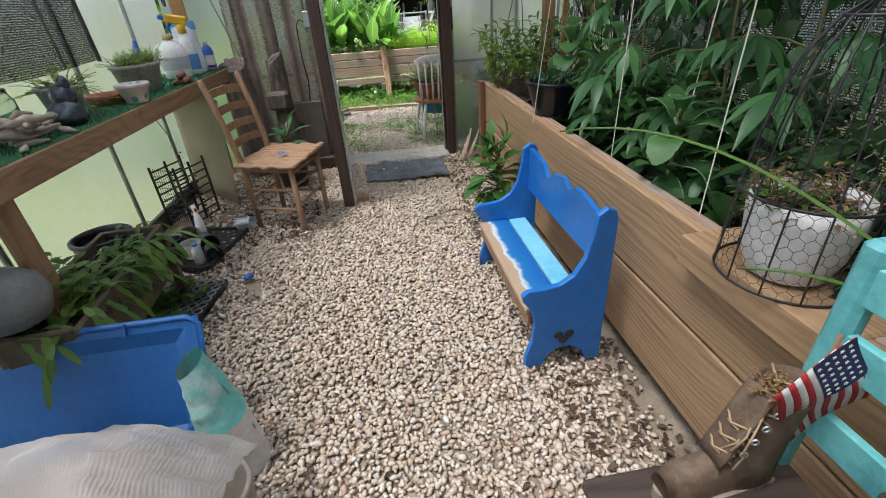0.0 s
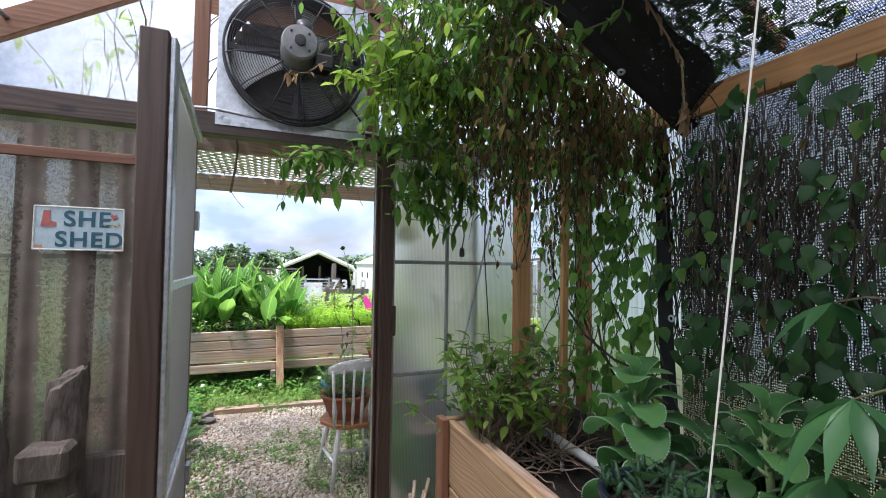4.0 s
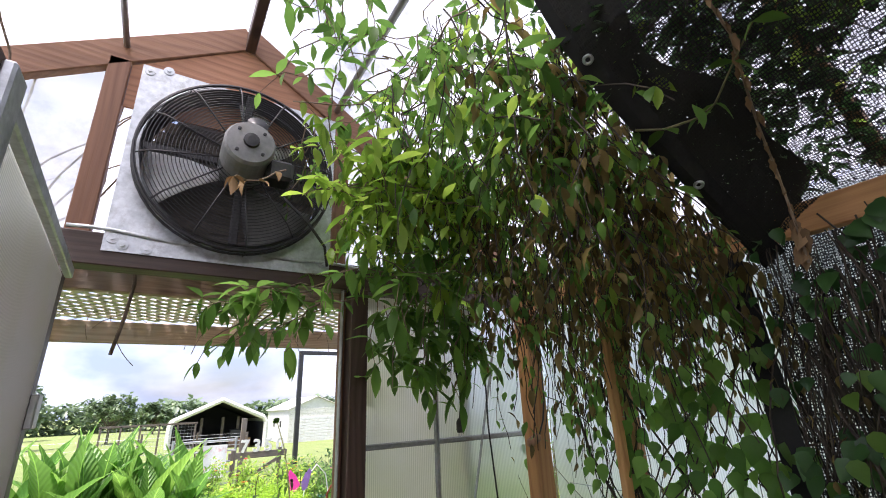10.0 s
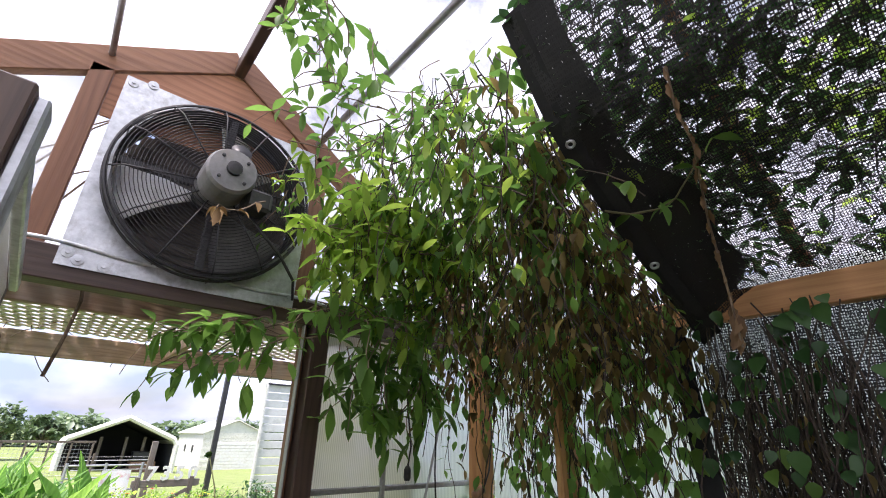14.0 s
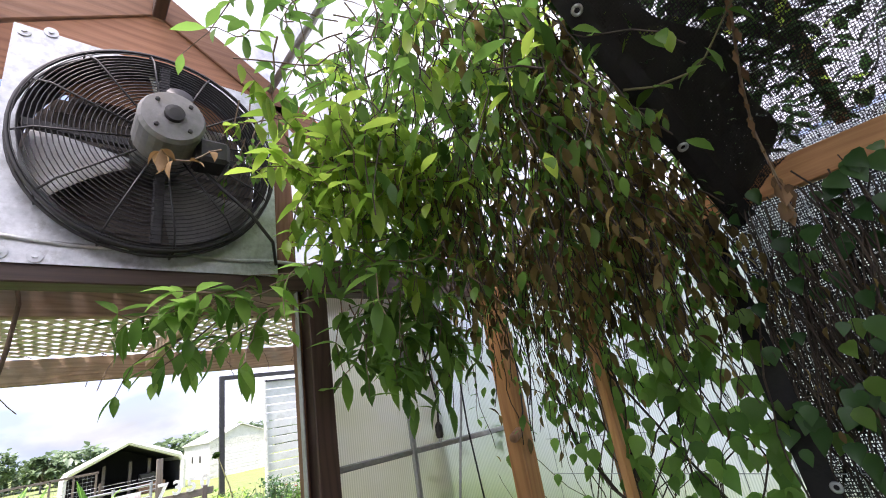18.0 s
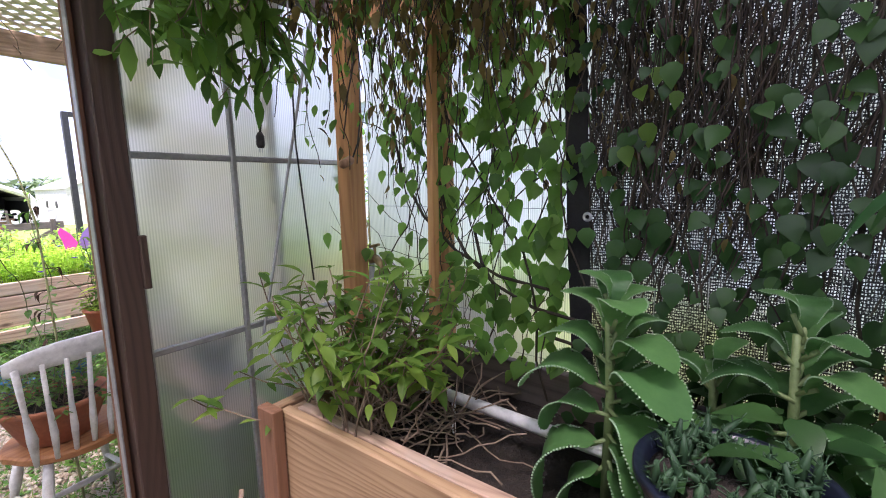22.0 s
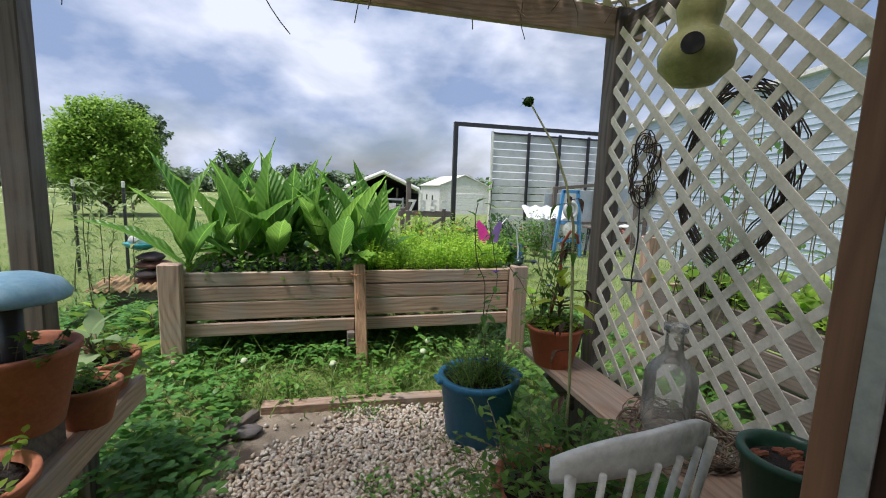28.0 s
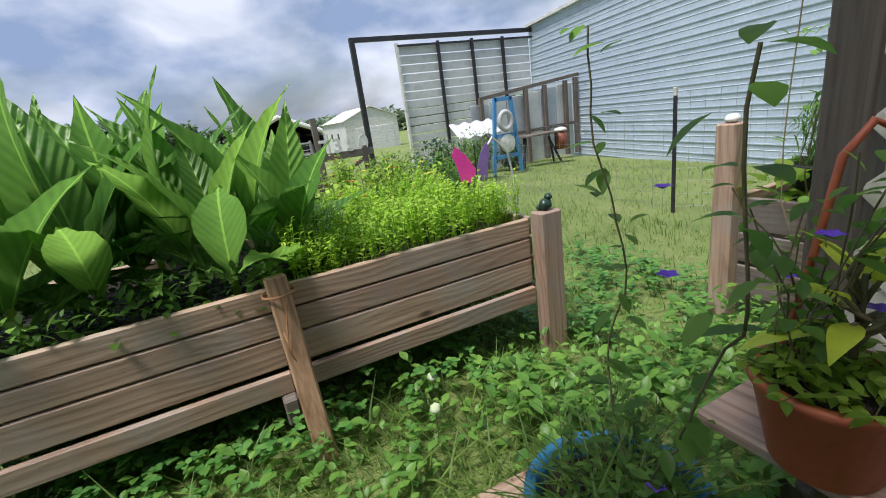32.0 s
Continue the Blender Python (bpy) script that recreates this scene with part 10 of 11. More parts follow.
part("banner", Build().grid(lambda u, v: (-0.05 + 0.55 * u, -0.05 + 0.02 * math.sin(5 * u), 0.35 + 0.75 * v), 8, 6), surface("faded_print_cloth", (0.66, 0.68, 0.68), (0.72, 0.70, 0.70), 5, 0.8, 0.1, dirt=(0.60, 0.25, 0.27)), gt, "faded pink and white banner")
part("gate_post", Build().beam((0.85, 0, 0), (0.85, 0, 1.7), 0.12, 0.12, (0, 1, 0)), OLD["z"], gt)

# carport, shed and gate beyond
cp = thing("carport", "metal carport with a white rolled roof edge and dark inside", "carport", (4.85, 45.0, -1.6))
# near-black back wall and linings stand in for the shade inside the carport
DARKIN = plain("carport_inside_shade", (0.05, 0.05, 0.055), 0.9)
hw_, hh = 3.5, 2.5
arch = [(-hw_, 0), (-hw_, hh), (-hw_ + 0.25, hh + 0.4), (0, hh + 1.85), (hw_ - 0.25, hh + 0.4), (hw_, hh), (hw_, 0)]
rb = Build()
for (xa, za), (xb, zb) in zip(arch, arch[1:]):
    rb.add([Vector((xa, 0, za)), Vector((xb, 0, zb)), Vector((xb, 9, zb)), Vector((xa, 9, za))], [(0, 1, 2, 3)])
part("roof_sheet", rb, WHITEPAINT, cp)
part("edge_trim", Build().tube([(x, -0.03, z) for x, z in arch], 0.2, 8), WHITEPAINT, cp, "white front edge")
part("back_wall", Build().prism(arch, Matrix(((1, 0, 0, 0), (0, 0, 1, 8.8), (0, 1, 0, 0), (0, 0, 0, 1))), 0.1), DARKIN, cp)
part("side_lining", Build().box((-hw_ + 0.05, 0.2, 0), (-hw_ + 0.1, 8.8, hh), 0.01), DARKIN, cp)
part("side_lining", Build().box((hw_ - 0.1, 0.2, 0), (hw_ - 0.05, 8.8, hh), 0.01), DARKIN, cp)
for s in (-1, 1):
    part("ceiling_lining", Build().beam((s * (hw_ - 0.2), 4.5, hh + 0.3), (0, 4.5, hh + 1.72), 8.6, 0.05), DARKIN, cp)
for x in (-1.2, 0.4, 1.6):
    part("inner_post", Build().beam((x, 2, 0), (x, 2, 3.0), 0.2, 0.2, (0, 1, 0)), OLD["z"], cp)
part("stored_crate", Build().box((0.9, 1.2, 0), (2.6, 2.4, 1.3), 0.03), CHAIRWOOD, cp, "wooden crate")
part("stored_machine", Build().box((1.0, 1.5, 1.3), (2.2, 2.4, 2.0), 0.05), BLACKMETAL, cp)
for k in range(5):
    part("gate_rail", Build().tube([(-2.6, -0.3, 0.3 + 0.3 * k), (2.0, -0.3, 0.3 + 0.3 * k)], 0.03, 6), PIPE, cp)
shd = thing("metal_shed", "white metal garage with a gable roof and roller door", "shed", (14.4, 50.8, -1.4))
sw_ = 2.8
for k in range(13):
    part("cladding_board", Build().box((-sw_, -0.03 - 0.01 * (k % 2), 0.25 * k), (sw_, 0.03, 0.25 * k + 0.245), 0.01), WHITEPAINT, shd)
part("body", Build().box((-sw_ + 0.01, 0.03, 0), (sw_ - 0.01, 10, 3.2), 0.02), SIDING, shd)
part("gable", Build().prism([(-sw_, 3.2), (sw_, 3.2), (0, 4.3)], Matrix(((1, 0, 0, 0), (0, 0, 1, 0), (0, 1, 0, 0), (0, 0, 0, 1))), 0.1), SIDING, shd)
for s in (-1, 1):
    part("roof_side", Build().beam((s * (sw_ + 0.2), 5, 3.16), (0, 5, 4.4), 10.4, 0.08), WHITEPAINT, shd)
for k in range(9):
    part("door_panel", Build().box((-1.9, -0.10, 0.27 * k), (2.2, -0.04, 0.27 * k + 0.255), 0.02), WHITEPLASTIC, shd)
for y in (3.0, 6.0):
    part("side_window", Build().box((-sw_ - 0.04, y, 1.5), (-sw_ + 0.01, y + 0.5, 2.1), 0.01), BLACKMETAL, shd)
pen = thing("wire_pen", "grey timber and wire pen in the field", "pen", (0.2, 38.0, gz(0, 38) - 0.3))
for k in range(6):
    part("post", Build().beam((-2.6 + 1.0 * k, 0, 0), (-2.6 + 1.0 * k, 0, 2.0), 0.1, 0.1, (0, 1, 0)), OLD["z"], pen)
part("top_rail", Build().beam((-2.7, 0, 2.0), (2.5, 0, 2.0), 0.1, 0.12), OLD["x"], pen)
pw = Build()
for k in range(26):
    pw.tube([(-2.6 + 0.2 * k, 0, 0), (-2.6 + 0.2 * k, 0, 2)], 0.006, 3)
for k in range(10):
    pw.tube([(-2.6, 0, 0.2 * k), (2.4, 0, 0.2 * k)], 0.006, 3)
part("pen_wire", pw, PIPE, pen)


# ---- grass, gravel, weeds, flowers and trees ----
random.seed(41)


def stuff(name, book, material, label, category):
    o = solid(name, Build(), material, label, category, kind="stuff")
    o.data = book.mesh(name, material)
    return o


def under_things(x, y):
    """Where no weeds grow: paths, threshold and the planter on the gravel."""
    return (-0.30 < x < 0.62 and 5.2 < y < 7.3) or (X0 - 0.05 < x < X1 + 0.1 and y < 5.3)


BLADE = (0.8, 0.65, 0.0)
blades, short, clover, weeds = Foliage(BLADE, 0.045, 0.45, 0.2), Foliage(BLADE, 0.07, 0.4, 0.2), Foliage(OVAL, 0.85, 0.15, 0.2), Foliage(OVAL, 0.6, 0.25, 0.3)
for k in range(26000):
    x, y = rnd(-4.4, 4.4), 5.4 + 7.2 * rnd(0, 1) ** 1.35
    if under_things(x, y) or (b2x < x and y < 7.9):
        continue
    dens = 0.5 + noise.noise(Vector((x * 1.3, y * 1.3, 2.0)))
    if rnd(0, 1) > 0.35 + dens:
        continue
    shade_ = -0.9 < x < 1.7 and 7.5 < y < 9.2
    (blades if shade_ or rnd(0, 1) < 0.25 else short).put((x, y, gz(x, y) - 0.02), aim(rnd(0, 360), rnd(35, 88)), rnd(0.12, 0.30) if shade_ else rnd(0.05, 0.15))
for k in range(1700):
    x, y = (rnd(-3.0, -0.35), rnd(5.5, 9.6)) if rnd(0, 1) < 0.72 else (rnd(-0.9, 3.0), rnd(7.9, 9.6))
    if under_things(x, y) or (-0.35 < x < 1.0 and y < 7.9):
        continue
    m_ = noise.noise(Vector((x * 1.7, y * 1.7, 9.0)))
    if m_ < -0.15 and x > -0.4:
        continue
    h = (0.10 + 0.16 * max(0.0, m_ + 0.3)) * rnd(0.7, 1.2)
    for j in range(int(rnd(6, 12))):
        c = Vector((x + rnd(-0.08, 0.08), y + rnd(-0.08, 0.08), gz(x, y) + h * rnd(0.2, 1.0)))
        if rnd(0, 1) < 0.55:
            a0 = rnd(0, 360)
            for q in range(3):
                clover.put(c, aim(a0 + 120 * q, rnd(0, 25)), rnd(0.025, 0.042))
        else:
            weeds.put(c, aim(rnd(0, 360), rnd(-20, 50)), rnd(0.03, 0.075))
for k in range(900):
    x, y = rnd(-0.3, 1.3), 5.4 + 2.1 * rnd(0, 1)
    if noise.noise(Vector((x * 2.4, y * 2.4, 5.5))) < 0.10:
        continue
    for j in range(5):
        weeds.put((x + rnd(-0.05, 0.05), y + rnd(-0.05, 0.05), gz(x, y) + rnd(0.0, 0.06)), aim(rnd(0, 360), rnd(0, 60)), rnd(0.015, 0.035))
        short.put((x + rnd(-0.05, 0.05), y + rnd(-0.05, 0.05), gz(x, y) - 0.01), aim(rnd(0, 360), rnd(30, 85)), rnd(0.03, 0.09))
for k in range(900):
    x, y = rnd(1.0, 2.6), rnd(5.35, 7.8)
    for j in range(4):
        weeds.put((x + rnd(-0.06, 0.06), y + rnd(-0.06, 0.06), gz(x, y) + rnd(0.0, 0.24)), aim(rnd(0, 360), rnd(-10, 60)), rnd(0.03, 0.08))
for k in range(6500):
    x, y = rnd(-0.5, 2.3), rnd(7.42, 9.3)
    f = noise.noise(Vector((x * 2.6, y * 2.6, 1.0)))
    if f > -0.25:
        short.put((x, y, gz(x, y) - 0.02), aim(rnd(0, 360), rnd(25, 85)), rnd(0.05, 0.14))
    if k % 16 == 0 and f < 0.25:
        for _ in range(6):
            weeds.put((x + rnd(-0.06, 0.06), y + rnd(-0.06, 0.06), gz(x, y) + rnd(0.0, 0.12)), aim(rnd(0, 360), rnd(-10, 50)), rnd(0.025, 0.06))
stuff("long_grass", blades, GRASS, "long grass under the planter bed", "grass")
stuff("lawn_grass", short, GRASS, "short patchy lawn grass", "grass")
stuff("clover", clover, foliage("clover_green", (0.055, 0.17, 0.035), (0.14, 0.31, 0.07), glow=0.3), "clover growing round the gravel", "clover")
stuff("broad_weeds", weeds, foliage("weed_green", (0.06, 0.17, 0.03), (0.19, 0.35, 0.06), glow=0.35), "broad-leaved weeds in the lawn", "weeds")
lawn = Foliage(BLADE, 0.09, 0.4, 0.2)
for k in range(42000):
    y = 8.6 + 16 * rnd(0, 1) ** 1.5
    x = rnd(-7.0, 9.5)
    lawn.put((x, y, gz(x, y) - 0.03), aim(rnd(0, 360), rnd(30, 85)), rnd(0.03, 0.10) * (1 + 0.06 * (y - 9)))
stuff("far_lawn_grass", lawn, GRASS, "mown rough lawn beyond the beds", "grass")
# flat dandelion clocks
for x, y in ((0.78, 7.75), (0.86, 7.95), (0.15, 7.6), (-0.4, 7.7)):
    dn = thing("dandelion", "pale round seed head on a thin stem in the grass", "weed", (x, y, gz(x, y) - 0.02), group="seed heads in the grass")
    part("stem", Build().tube([(0, 0, 0), (0.01, 0, 0.2)], 0.002, 4), STEM, dn)
    part("seed_ball", Build().blob((0.01, 0, 0.21), (0.022, 0.022, 0.02), 0.3, 10, 7), plain("pale_seed_fluff", (0.5, 0.58, 0.36), 0.9), dn, smooth=True)

# tall seeding weeds beside the planter
for k in range(9):
    x, y = -1.75 - 0.10 * k + rnd(-0.06, 0.06), 9.3 + rnd(-0.3, 0.6)
    tw = thing("tall_weed", "tall pale weed gone to seed", "weed", (x, y, gz(x, y) - 0.02), rnd(0, 360), "tall weeds by the planter")
    H = rnd(0.9, 1.4)
    pts = wander((0, 0, 0), (0, 0, 1), 12, H / 12, (0.01, 0, 0.1), 0.10)
    pts.append(pts[-1] + Vector((0.06, 0, -0.02)))
    part("stem", Build().tube(pts, [0.006 - 0.0003 * i for i in range(14)], 5, False), STEM, tw, smooth=True)
    lf = Foliage(OVAL, 0.28, 0.4)
    for q in pts[2:]:
        for _ in range(5):
            lf.put(q, aim(rnd(0, 360), rnd(-20, 60)), rnd(0.05, 0.13))
    part("foliage", lf.mesh("foliage", foliage("pale_weed_green", (0.13, 0.20, 0.07), (0.27, 0.34, 0.14), rough=0.6) if k == 0 else bpy.data.materials["pale_weed_green"]), None, tw)
# broad squash leaves
for k, (x, y) in enumerate(((-1.25, 8.7), (-1.5, 8.2), (-1.15, 8.0), (-1.75, 8.9), (-1.3, 9.3), (-2.1, 8.4), (2.1, 8.9), (2.5, 9.5), (-2.3, 7.6))):
    broadleaf("squash_plant", "low plant with broad pale green leaves", (x, y, gz(x, y)), 8, 0.20, 0.12, LEAFBRIGHT, 0.20, (5, 60))

# stacked ornaments by the planter
st_k = thing("ornament_stack", "stack of dark slabs topped with a turquoise dish", "ornament", (-1.68, 10.0, gz(-1.7, 10)))
for k in range(6):
    part("slab", Build().blob((rnd(-0.05, 0.05), rnd(-0.03, 0.03), 0.06 + 0.085 * k), (0.24 - 0.02 * k, 0.16, 0.05), 0.3, 14, 7, k), plain("dark_slab" if k % 2 else "rusty_slab", (0.07, 0.05, 0.05) if k % 2 else (0.16, 0.07, 0.05), 0.8), st_k, smooth=True)
part("dish", Build().lathe([(0.05, 0.56), (0.14, 0.60), (0.16, 0.64), (0.13, 0.62), (0.02, 0.58)], (-0.1, 0, 0), 24), plain("turquoise_glaze", (0.05, 0.36, 0.38), 0.3), st_k, smooth=True)
hen = thing("white_hen_ornament", "small white ceramic hen on the stack", "ornament", (-1.80, 10.0, gz(-1.7, 10) + 0.60))
part("body", Build().blob((0, 0, 0.07), (0.10, 0.06, 0.07), 0.15, 16, 10).blob((-0.08, 0, 0.15), (0.035, 0.03, 0.05), 0.1, 12, 8), WHITEPAINT, hen, smooth=True)
solid("ribbed_tan_panel", Build().grid(lambda u, v: (-2.15 + 0.62 * u, 9.62 + 0.5 * v, gz(-2, 9.8) + 0.20 + 0.06 * v + 0.012 * math.sin(u * 60)), 60, 3), plain("tan_plastic", (0.46, 0.30, 0.15), 0.6), "ribbed tan plastic panel lying on the weeds", "panel", smooth=True).modifiers.new("thick", "SOLIDIFY").thickness = 0.006
solid("panel_block", Build().box((-2.1, 9.65, gz(-2, 9.8) - 0.03), (-1.6, 10.05, gz(-2, 9.8) + 0.19), 0.02), OLD["x"], "old timber block under the tan panel", "block")

# flower garden between the beds and the sheds
PETAL = {"red": plain("red_petal", (0.55, 0.03, 0.025), 0.6), "orange": plain("orange_petal", (0.75, 0.20, 0.02), 0.6), "yellow": plain("yellow_petal", (0.75, 0.50, 0.03), 0.6), "pink": plain("pink_petal", (0.60, 0.12, 0.25), 0.6)}


def bush(label, at, r, h, material, flowers="", n=1150, leaf=0.095):
    p = thing("flower_bush" if flowers else "garden_bush", label, "bush", (at[0], at[1], gz(*at) - 0.03), rnd(0, 360))
    book, st2 = Foliage(OVAL, 0.42), Build()
    tips = []
    for k in range(26):
        pts = wander((rnd(-0.3, 0.3) * r, rnd(-0.3, 0.3) * r, 0), aim(rnd(0, 360), rnd(45, 88)), 8, h / 7 * rnd(0.75, 1.1), (0, 0, 0.12), 0.25)
        pts = [Vector((q.x * min(1, r / max(0.01, math.hypot(q.x, q.y))), q.y * min(1, r / max(0.01, math.hypot(q.x, q.y))), q.z)) for q in pts]
        st2.tube(pts, 0.004, 3, False)
        tips.append(pts[-1])
        for j in range(n // 26):
            book.put(pts[random.randint(2, 8)] + Vector((rnd(-0.08, 0.08), rnd(-0.08, 0.08), rnd(-0.05, 0.05))), aim(rnd(0, 360), rnd(-30, 60)), leaf * rnd(0.6, 1.3))
    part("foliage", book.mesh("foliage", material), None, p)
    part("stem_tangle", st2, STEM, p)
    if flowers:
        for q in tips[:9]:
            fl = Build()
            for i in range(8):
                fl.leaf(q, aim(45 * i, 25), (0, 0, 1), 0.045, 0.03, 0.2, 0.2, (0.4, 1, 0.8, 0.1))
            part("flower", fl, PETAL[flowers], p)
    return p


beds_ = (((0.5, 10.2), 0.5, 0.75, LEAF, ""), ((1.2, 10.6), 0.55, 0.85, LEAFBRIGHT, "orange"), ((1.9, 10.9), 0.6, 0.9, LEAFBRIGHT, "yellow"), ((2.5, 11.3), 0.55, 0.85, LEAF, ""),
         ((0.9, 12.0), 0.6, 0.95, LEAF, "red"), ((1.7, 12.3), 0.6, 1.0, LEAFBRIGHT, "red"), ((2.6, 12.8), 0.6, 1.0, LEAFBRIGHT, "orange"), ((3.3, 12.2), 0.5, 0.8, LEAF, "pink"),
         ((3.7, 13.6), 0.6, 1.05, LEAFDARK, ""), ((0.3, 13.4), 0.6, 0.9, LEAF, "red"), ((1.3, 14.2), 0.6, 0.9, LEAFBRIGHT, "orange"), ((3.0, 14.5), 0.6, 0.9, LEAF, "yellow"),
         ((4.4, 14.3), 0.55, 0.9, LEAF, "red"), ((5.6, 15.5), 0.5, 1.2, LEAF, ""), ((-0.6, 11.2), 0.5, 0.7, LEAF, ""), ((-0.4, 12.8), 0.6, 0.8, LEAFBRIGHT, "yellow"), ((7.2, 16.4), 0.5, 0.8, LEAFDARK, ""))
for at, r, h, mat, fl in beds_:
    bush("leafy bush with %s flowers in the garden" % fl if fl else "leafy green bush in the garden", at, r, h * 0.85, mat, fl)
for x, y, h in ((2.9, 7.3, 1.9), (3.3, 6.6, 1.6), (3.2, 5.9, 1.7)):
    bush("tall sprawling vegetable plant in the second bed", (x, y), 0.35, h, LEAF, "orange" if y > 7 else "", 300, 0.08)

# trees
BARKT = surface("tree_bark", (0.09, 0.07, 0.055), (0.17, 0.14, 0.11), 6, 0.9, 0.5, stretch=(1, 1, 0.3))


def tree(label, at, height, crown, base, n, leaf, material, squash=1.0):
    """A tapered trunk with limbs and a crown of leaf clumps with gaps."""
    t = thing("tree", label, "tree", at, rnd(0, 360))
    tr = Build()
    tr.tube(wander((0, 0, 0), (0, 0, 1), 8, height * 0.085, (0, 0, 0.4), 0.08), [0.05 * height * (1 - 0.09 * i) * 0.55 for i in range(9)], 8)
    book = Foliage((0.4, 1.0, 0.0), 0.7)
    cz = base + (height - base) / 2
    for k in range(26):
        d = aim(137.5 * k, -35 + 120 * k / 26)
        e = Vector((d.x * crown * 0.72, d.y * crown * 0.72, cz + d.z * (height - base) * 0.36))
        tr.tube([(0, 0, base * 0.8 + (e.z - base * 0.8) * 0.25), Vector((0, 0, base)).lerp(e, 0.55), e], [0.02 * height * 0.5, 0.012 * height * 0.5, 0.006], 5, False)
    for k in range(n // 40):
        d = aim(rnd(0, 360), math.degrees(math.asin(rnd(-0.85, 1))))
        f = rnd(0.45, 0.92) * (1 + 0.18 * noise.noise(d * 2.2 + Vector((at[0], 0, 0))))
        c = Vector((d.x * crown * f, d.y * crown * f, cz + d.z * (height - base) / 2 * f * squash))
        for j in range(40):
            book.put(c + Vector((rnd(-1, 1), rnd(-1, 1), rnd(-0.7, 0.7))) * crown * 0.17, aim(rnd(0, 360), rnd(-50, 60)), leaf * rnd(0.6, 1.3))
    part("trunk", tr, BARKT, t, smooth=True)
    part("crown", book.mesh("crown", material), None, t, "leafy crown")
    tagged(t.children[-1], "leafy crown", kind="stuff")
    return t


TREEGREEN = foliage("tree_leaf", (0.10, 0.20, 0.03), (0.27, 0.40, 0.07), glow=0.45, scale=0.8)
TREEDARK = foliage("far_tree_leaf", (0.085, 0.135, 0.07), (0.17, 0.24, 0.12), glow=0.2, scale=0.4)
tree("dense round-crowned tree with fresh green leaves", (-9.6, 28, -0.85), 5.9, 2.25, 0.5, 42000, 0.15, TREEGREEN)
tree("slender taller tree behind the round one", (-19.5, 60, -1.3), 11.6, 2.6, 4.0, 2600, 0.45, TREEDARK)
tree("distant pale tree in the field", (-11.5, 64, -1.3), 7.0, 2.6, 2.0, 1800, 0.45, TREEDARK)
tree("distant round field tree", (-4.0, 70, -1.3), 6.0, 2.8, 1.4, 1800, 0.45, TREEDARK)
tree("distant field tree with a broad crown", (-27, 75, -1.3), 8.0, 4.0, 1.6, 2200, 0.55, TREEDARK)
for k, (x, y, h) in enumerate(((-34, 88, 7), (-45, 84, 8), (-58, 86, 9), (-17, 95, 6), (0.5, 98, 5.5))):
    tree("distant tree at the field's edge", (x, y, -1.3), h, h * 0.5, 1.0, 1400, 0.7, TREEDARK)
woods = Foliage((0.4, 1.0, 0.0), 0.75)
for k in range(12000):
    x = rnd(-130, 110)
    y = 122 + rnd(-5, 9)
    top = 4.6 + 1.9 * noise.noise(Vector((x * 0.09, 0, 0))) + 1.2 * noise.noise(Vector((x * 0.35, 1, 0)))
    woods.put((x, y, -1.4 + (top + 0.6) * rnd(0, 1) ** 0.8), aim(rnd(0, 360), rnd(-40, 60)), rnd(0.9, 2.0))
stuff("far_woods", woods, TREEDARK, "low dark line of woods along the horizon", "woods")
pf = thing("pasture_fence", "thin wire pasture fence across the field", "fence")
for k in range(16):
    x = -34 + 2.6 * k
    part("post", Build().beam((x, 33, gz(x, 33) - 0.1), (x, 33, gz(x, 33) + 1.25), 0.09, 0.09, (0, 1, 0)), OLD["z"], pf)
for z in (0.4, 0.8, 1.2):
    part("wire", Build().tube([(-34, 33, gz(-5, 33) + z), (5, 33, gz(5, 33) + z)], 0.006, 4), PIPE, pf)
# ---- river pebbles and litter ----
random.seed(5)
rng = np.random.default_rng(5)


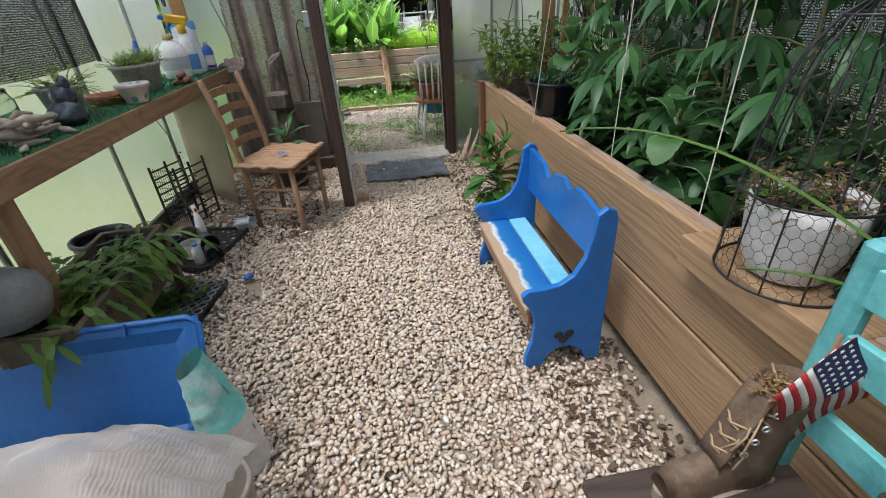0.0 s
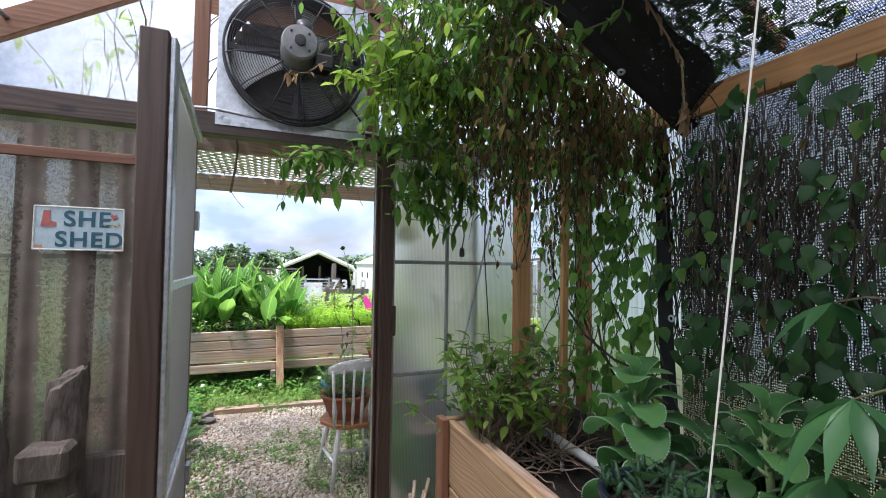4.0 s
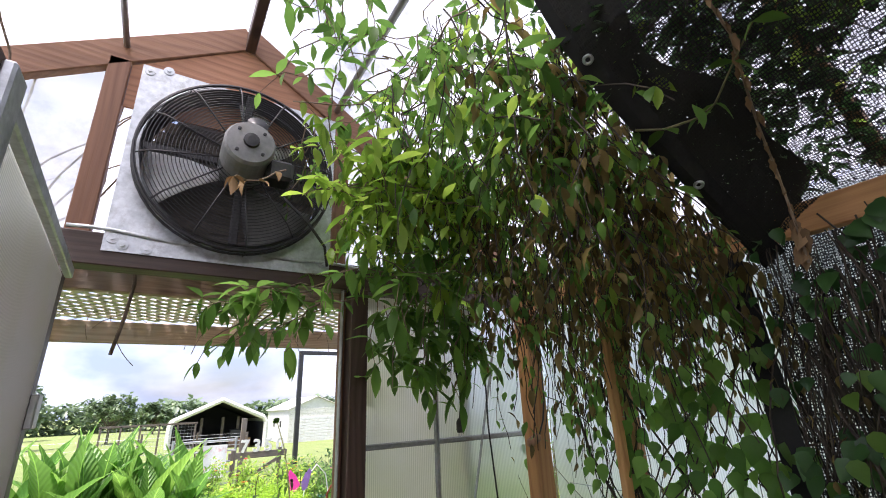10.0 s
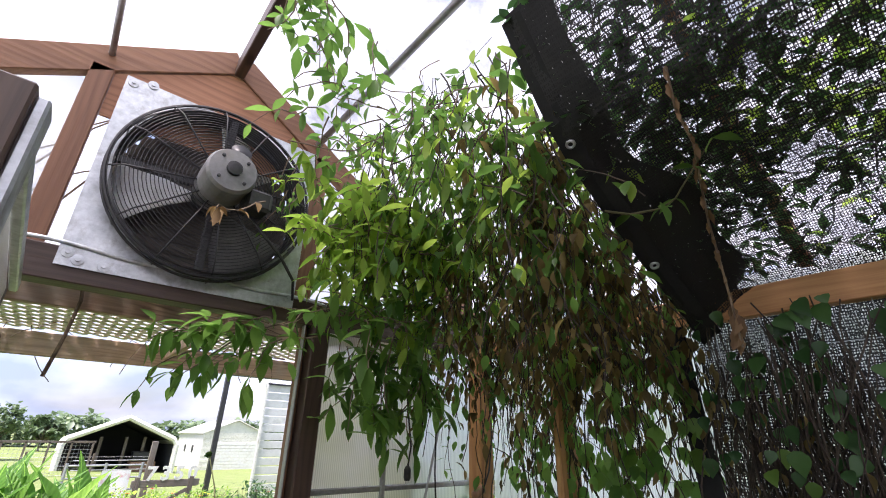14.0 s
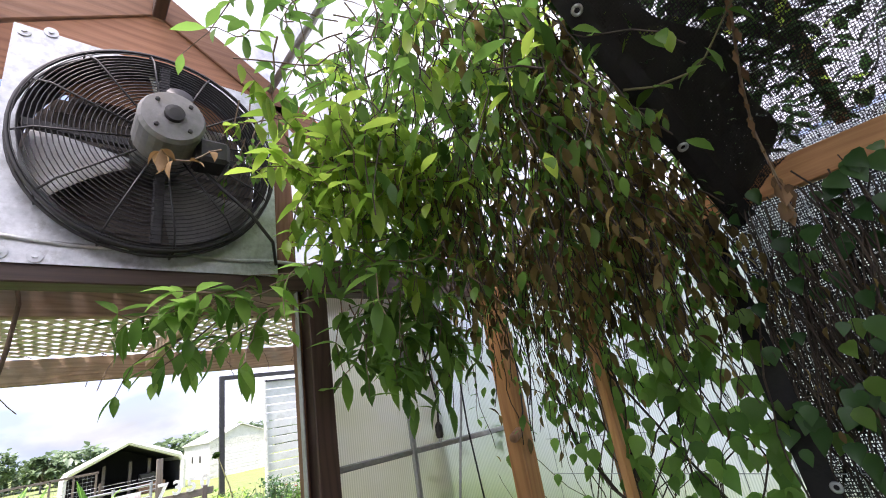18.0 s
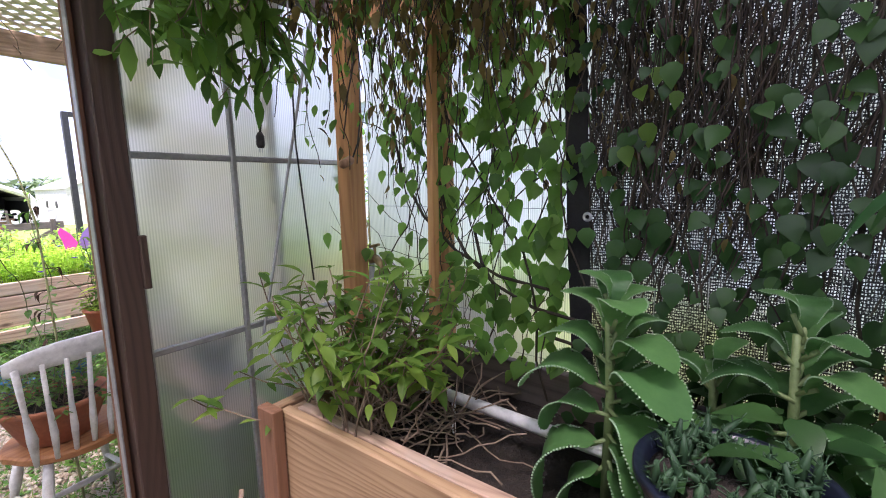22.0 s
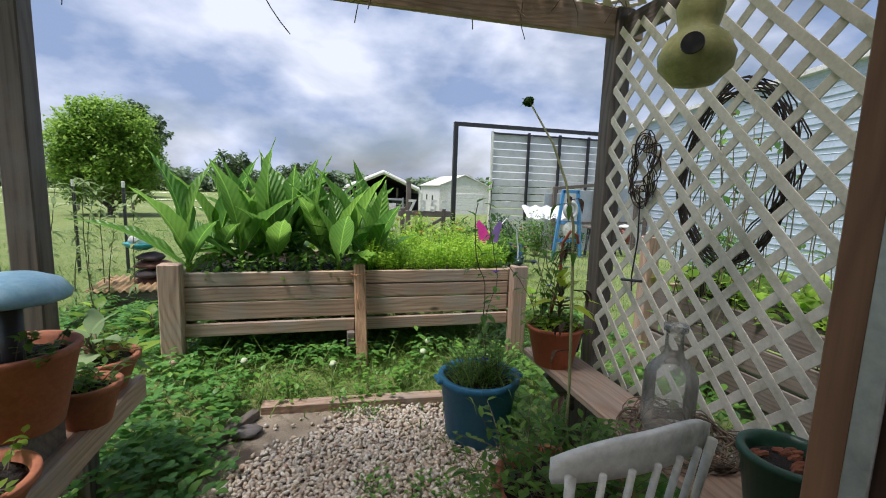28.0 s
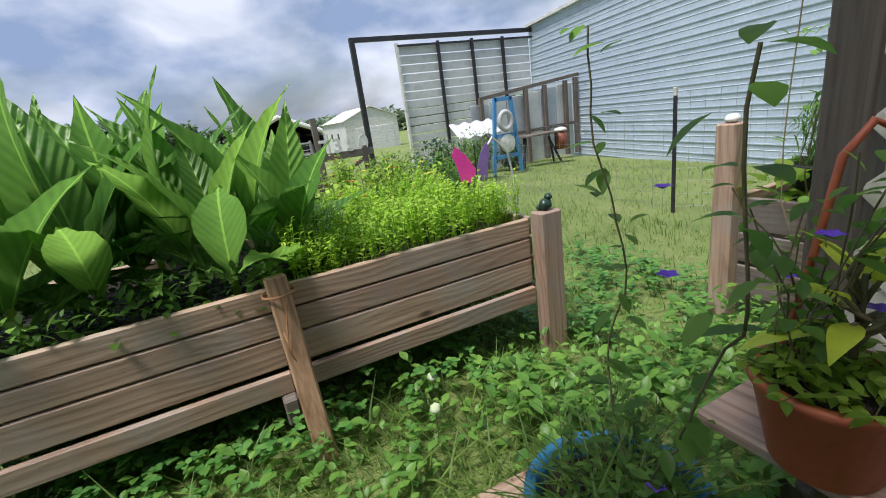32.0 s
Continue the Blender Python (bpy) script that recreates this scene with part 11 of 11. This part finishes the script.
def scatter(name, label, pos, size, material, flat=0.55, category="pebbles", long=(0.95, 1.5)):
    """Many rounded stones in one mesh; pos is an n x 3 array, size each stone's radius."""
    n = len(pos)
    t = np.array([0.6, 1.45, 2.3])
    ring = [(0.0, 0.0, 1.0)] + [(math.sin(a) * math.cos(2 * math.pi * k / 6 + 0.5 * j), math.sin(a) * math.sin(2 * math.pi * k / 6 + 0.5 * j), math.cos(a)) for j, a in enumerate(t) for k in range(6)]
    base = np.array(ring)
    faces = [(0, 1 + k, 1 + (k + 1) % 6) for k in range(6)]
    for j in range(2):
        for k in range(6):
            a, b_ = 1 + 6 * j + k, 1 + 6 * j + (k + 1) % 6
            faces += [(a, a + 6, b_ + 6), (a, b_ + 6, b_)]
    faces = np.array(faces)
    sc = np.stack([size * rng.uniform(*long, n), size * rng.uniform(0.62, 0.92, n), size * flat * rng.uniform(0.7, 1.25, n)], 1)
    v = base[None] * (1 + 0.07 * rng.standard_normal((n, len(base), 1))) * sc[:, None, :]
    e = np.stack([rng.normal(0, 0.22, n), rng.normal(0, 0.22, n), rng.uniform(0, 6.283, n)], 1)
    c, s = np.cos(e), np.sin(e)
    z0 = np.zeros(n)
    o1 = np.ones(n)
    rx = np.array([[o1, z0, z0], [z0, c[:, 0], -s[:, 0]], [z0, s[:, 0], c[:, 0]]]).transpose(2, 0, 1)
    ry = np.array([[c[:, 1], z0, s[:, 1]], [z0, o1, z0], [-s[:, 1], z0, c[:, 1]]]).transpose(2, 0, 1)
    rz = np.array([[c[:, 2], -s[:, 2], z0], [s[:, 2], c[:, 2], z0], [z0, z0, o1]]).transpose(2, 0, 1)
    r = rz @ ry @ rx
    v = np.einsum("nij,nkj->nki", r, v) + pos[:, None, :]
    f = (faces[None] + (np.arange(n) * len(base))[:, None, None]).reshape(-1, 3)
    me = bpy.data.meshes.new(name)
    me.vertices.add(n * len(base))
    me.vertices.foreach_set("co", v.reshape(-1))
    me.loops.add(len(f) * 3)
    me.loops.foreach_set("vertex_index", f.reshape(-1))
    me.polygons.add(len(f))
    me.polygons.foreach_set("loop_start", np.arange(0, len(f) * 3, 3))
    me.polygons.foreach_set("use_smooth", [True] * len(f))
    me.materials.append(material)
    me.update(calc_edges=True)
    return tagged(new(name, me), label, category, kind="stuff")


def stones(name, warm):
    m, nt, b = shader(name)
    geo = nt.nodes.new("ShaderNodeNewGeometry")
    col = ramp(nt, geo.outputs["Random Per Island"], [(0.0, (0.37, 0.25, 0.155)), (0.12, (0.56, 0.45, 0.335)), (0.4, (0.70, 0.61, 0.49)), (0.55, (0.54, 0.39, 0.25)), (0.75, (0.75, 0.69, 0.595)), (0.9, (0.37, 0.32, 0.28)), (1.0, (0.42, 0.23, 0.14))])
    col = blend(nt, 0.18, col, ramp(nt, tex_noise(nt, coords(nt, shift=False), 120.0, 4.0), [(0.3, (0.30, 0.24, 0.17)), (0.7, (0.75, 0.71, 0.63))]))
    col = blend(nt, 0.12, col, ramp(nt, tex_noise(nt, coords(nt, shift=False), 2.2, 4.0), [(0.35, (0.45, 0.38, 0.29)), (0.65, warm)]))
    nt.links.new(col, b.inputs["Base Color"])
    b.inputs["Roughness"].default_value = 0.72
    bumped(nt, b, tex_noise(nt, coords(nt, shift=False), 160.0, 3.0), 0.25, 0.003)
    return m


PEBBLE = stones("cream_river_pebble", (0.82, 0.75, 0.64))
xs_, ys_ = [], []
cell = 0.0165
gx, gy = np.meshgrid(np.arange(-1.22, 1.10, cell), np.arange(0.95, 5.16, cell))
px = gx.ravel() + rng.uniform(-0.011, 0.011, gx.size)
py = gy.ravel() + rng.uniform(-0.011, 0.011, gx.size)
edge_n = np.array([noise.noise(Vector((x * 2.3, y * 2.3, 4.0))) for x, y in zip(px, py)])
bare_ = np.maximum((px - 0.80) / 0.22, (-0.86 - px) / 0.22) + 0.9 * edge_n
keep = (rng.uniform(0, 1, px.size) > np.clip(bare_, 0.0, 0.88)) & (edge_n < 0.62)
px, py = px[keep], py[keep]
pz = np.array([gz(x, y) for x, y in zip(px, py)]) + rng.uniform(-0.006, 0.008, px.size)
scatter("river_pebbles", "cream and tan rounded river pebbles covering the floor", np.stack([px, py, pz], 1), rng.uniform(0.0082, 0.0148, px.size), PEBBLE)
n = 1600
px, py = rng.uniform(-1.0, 0.95, n), rng.uniform(0.9, 5.1, n)
pz = np.array([gz(x, y) for x, y in zip(px, py)]) + 0.011
scatter("loose_pebbles", "larger loose pebbles lying on top", np.stack([px, py, pz], 1), rng.uniform(0.011, 0.019, n), PEBBLE)
litter = Foliage(OVAL, 0.5, 0.3, 0.6)
for k in range(2600):
    side = rnd(0, 1) < 0.6
    x, y = (rnd(0.7, 1.08) if side else rnd(-1.2, -0.75)), rnd(0.9, 5.0)
    if k % 5 == 0:
        x, y = rnd(-0.95, -0.35), rnd(3.5, 4.6)
    elif rnd(0, 1) < 0.06:
        x = rnd(-0.8, 0.8)
    litter.put((x, y, gz(x, y) + rnd(0.006, 0.03)), aim(rnd(0, 360), rnd(-15, 25)), rnd(0.012, 0.045))
o = solid("leaf_litter", Build(), DRYLEAF, "dry brown leaves scattered along the edges", "leaf litter", kind="stuff")
o.data = litter.mesh("leaf_litter", surface("dark_leaf_litter", (0.035, 0.022, 0.014), (0.12, 0.075, 0.045), 20, 0.9, 0.3, per_island=0.4))


# gravel outside the door
setting("gravel_path", Build().grid(lambda u, v: (-0.42 + 1.5 * u + 0.06 * noise.noise(Vector((u * 3, v * 6, 3))), 5.30 + 2.12 * v, gz(-0.42 + 1.5 * u, 5.3 + 2.12 * v) - 0.012), 10, 12), SANDSOIL, "cream gravel path leading from the doorway", "path")
gx, gy = np.meshgrid(np.arange(-0.5, 1.25, 0.018), np.arange(5.28, 7.40, 0.018))
px = gx.ravel() + rng.uniform(-0.011, 0.011, gx.size)
py = gy.ravel() + rng.uniform(-0.011, 0.011, gx.size)
edge_n = np.array([noise.noise(Vector((x * 2.1, y * 2.1, 8.0))) for x, y in zip(px, py)])
out_ = np.maximum((px - 0.85) / 0.3, (-0.28 - px + 0.12 * (py - 5.3)) / 0.2) + 1.1 * edge_n
out_ = out_ + 1.2 * np.clip((py - 6.85) / 0.3, 0, 1) * np.clip((0.75 - px) / 0.4, 0, 1)
keep = rng.uniform(0, 1, px.size) > np.clip(out_, 0.0, 0.985)
px, py = px[keep], py[keep]
pz = np.array([gz(x, y) for x, y in zip(px, py)]) + rng.uniform(-0.006, 0.008, px.size)
scatter("gravel_pebbles", "cream river pebbles on the path outside", np.stack([px, py, pz], 1), rng.uniform(0.0095, 0.018, px.size), PEBBLE)
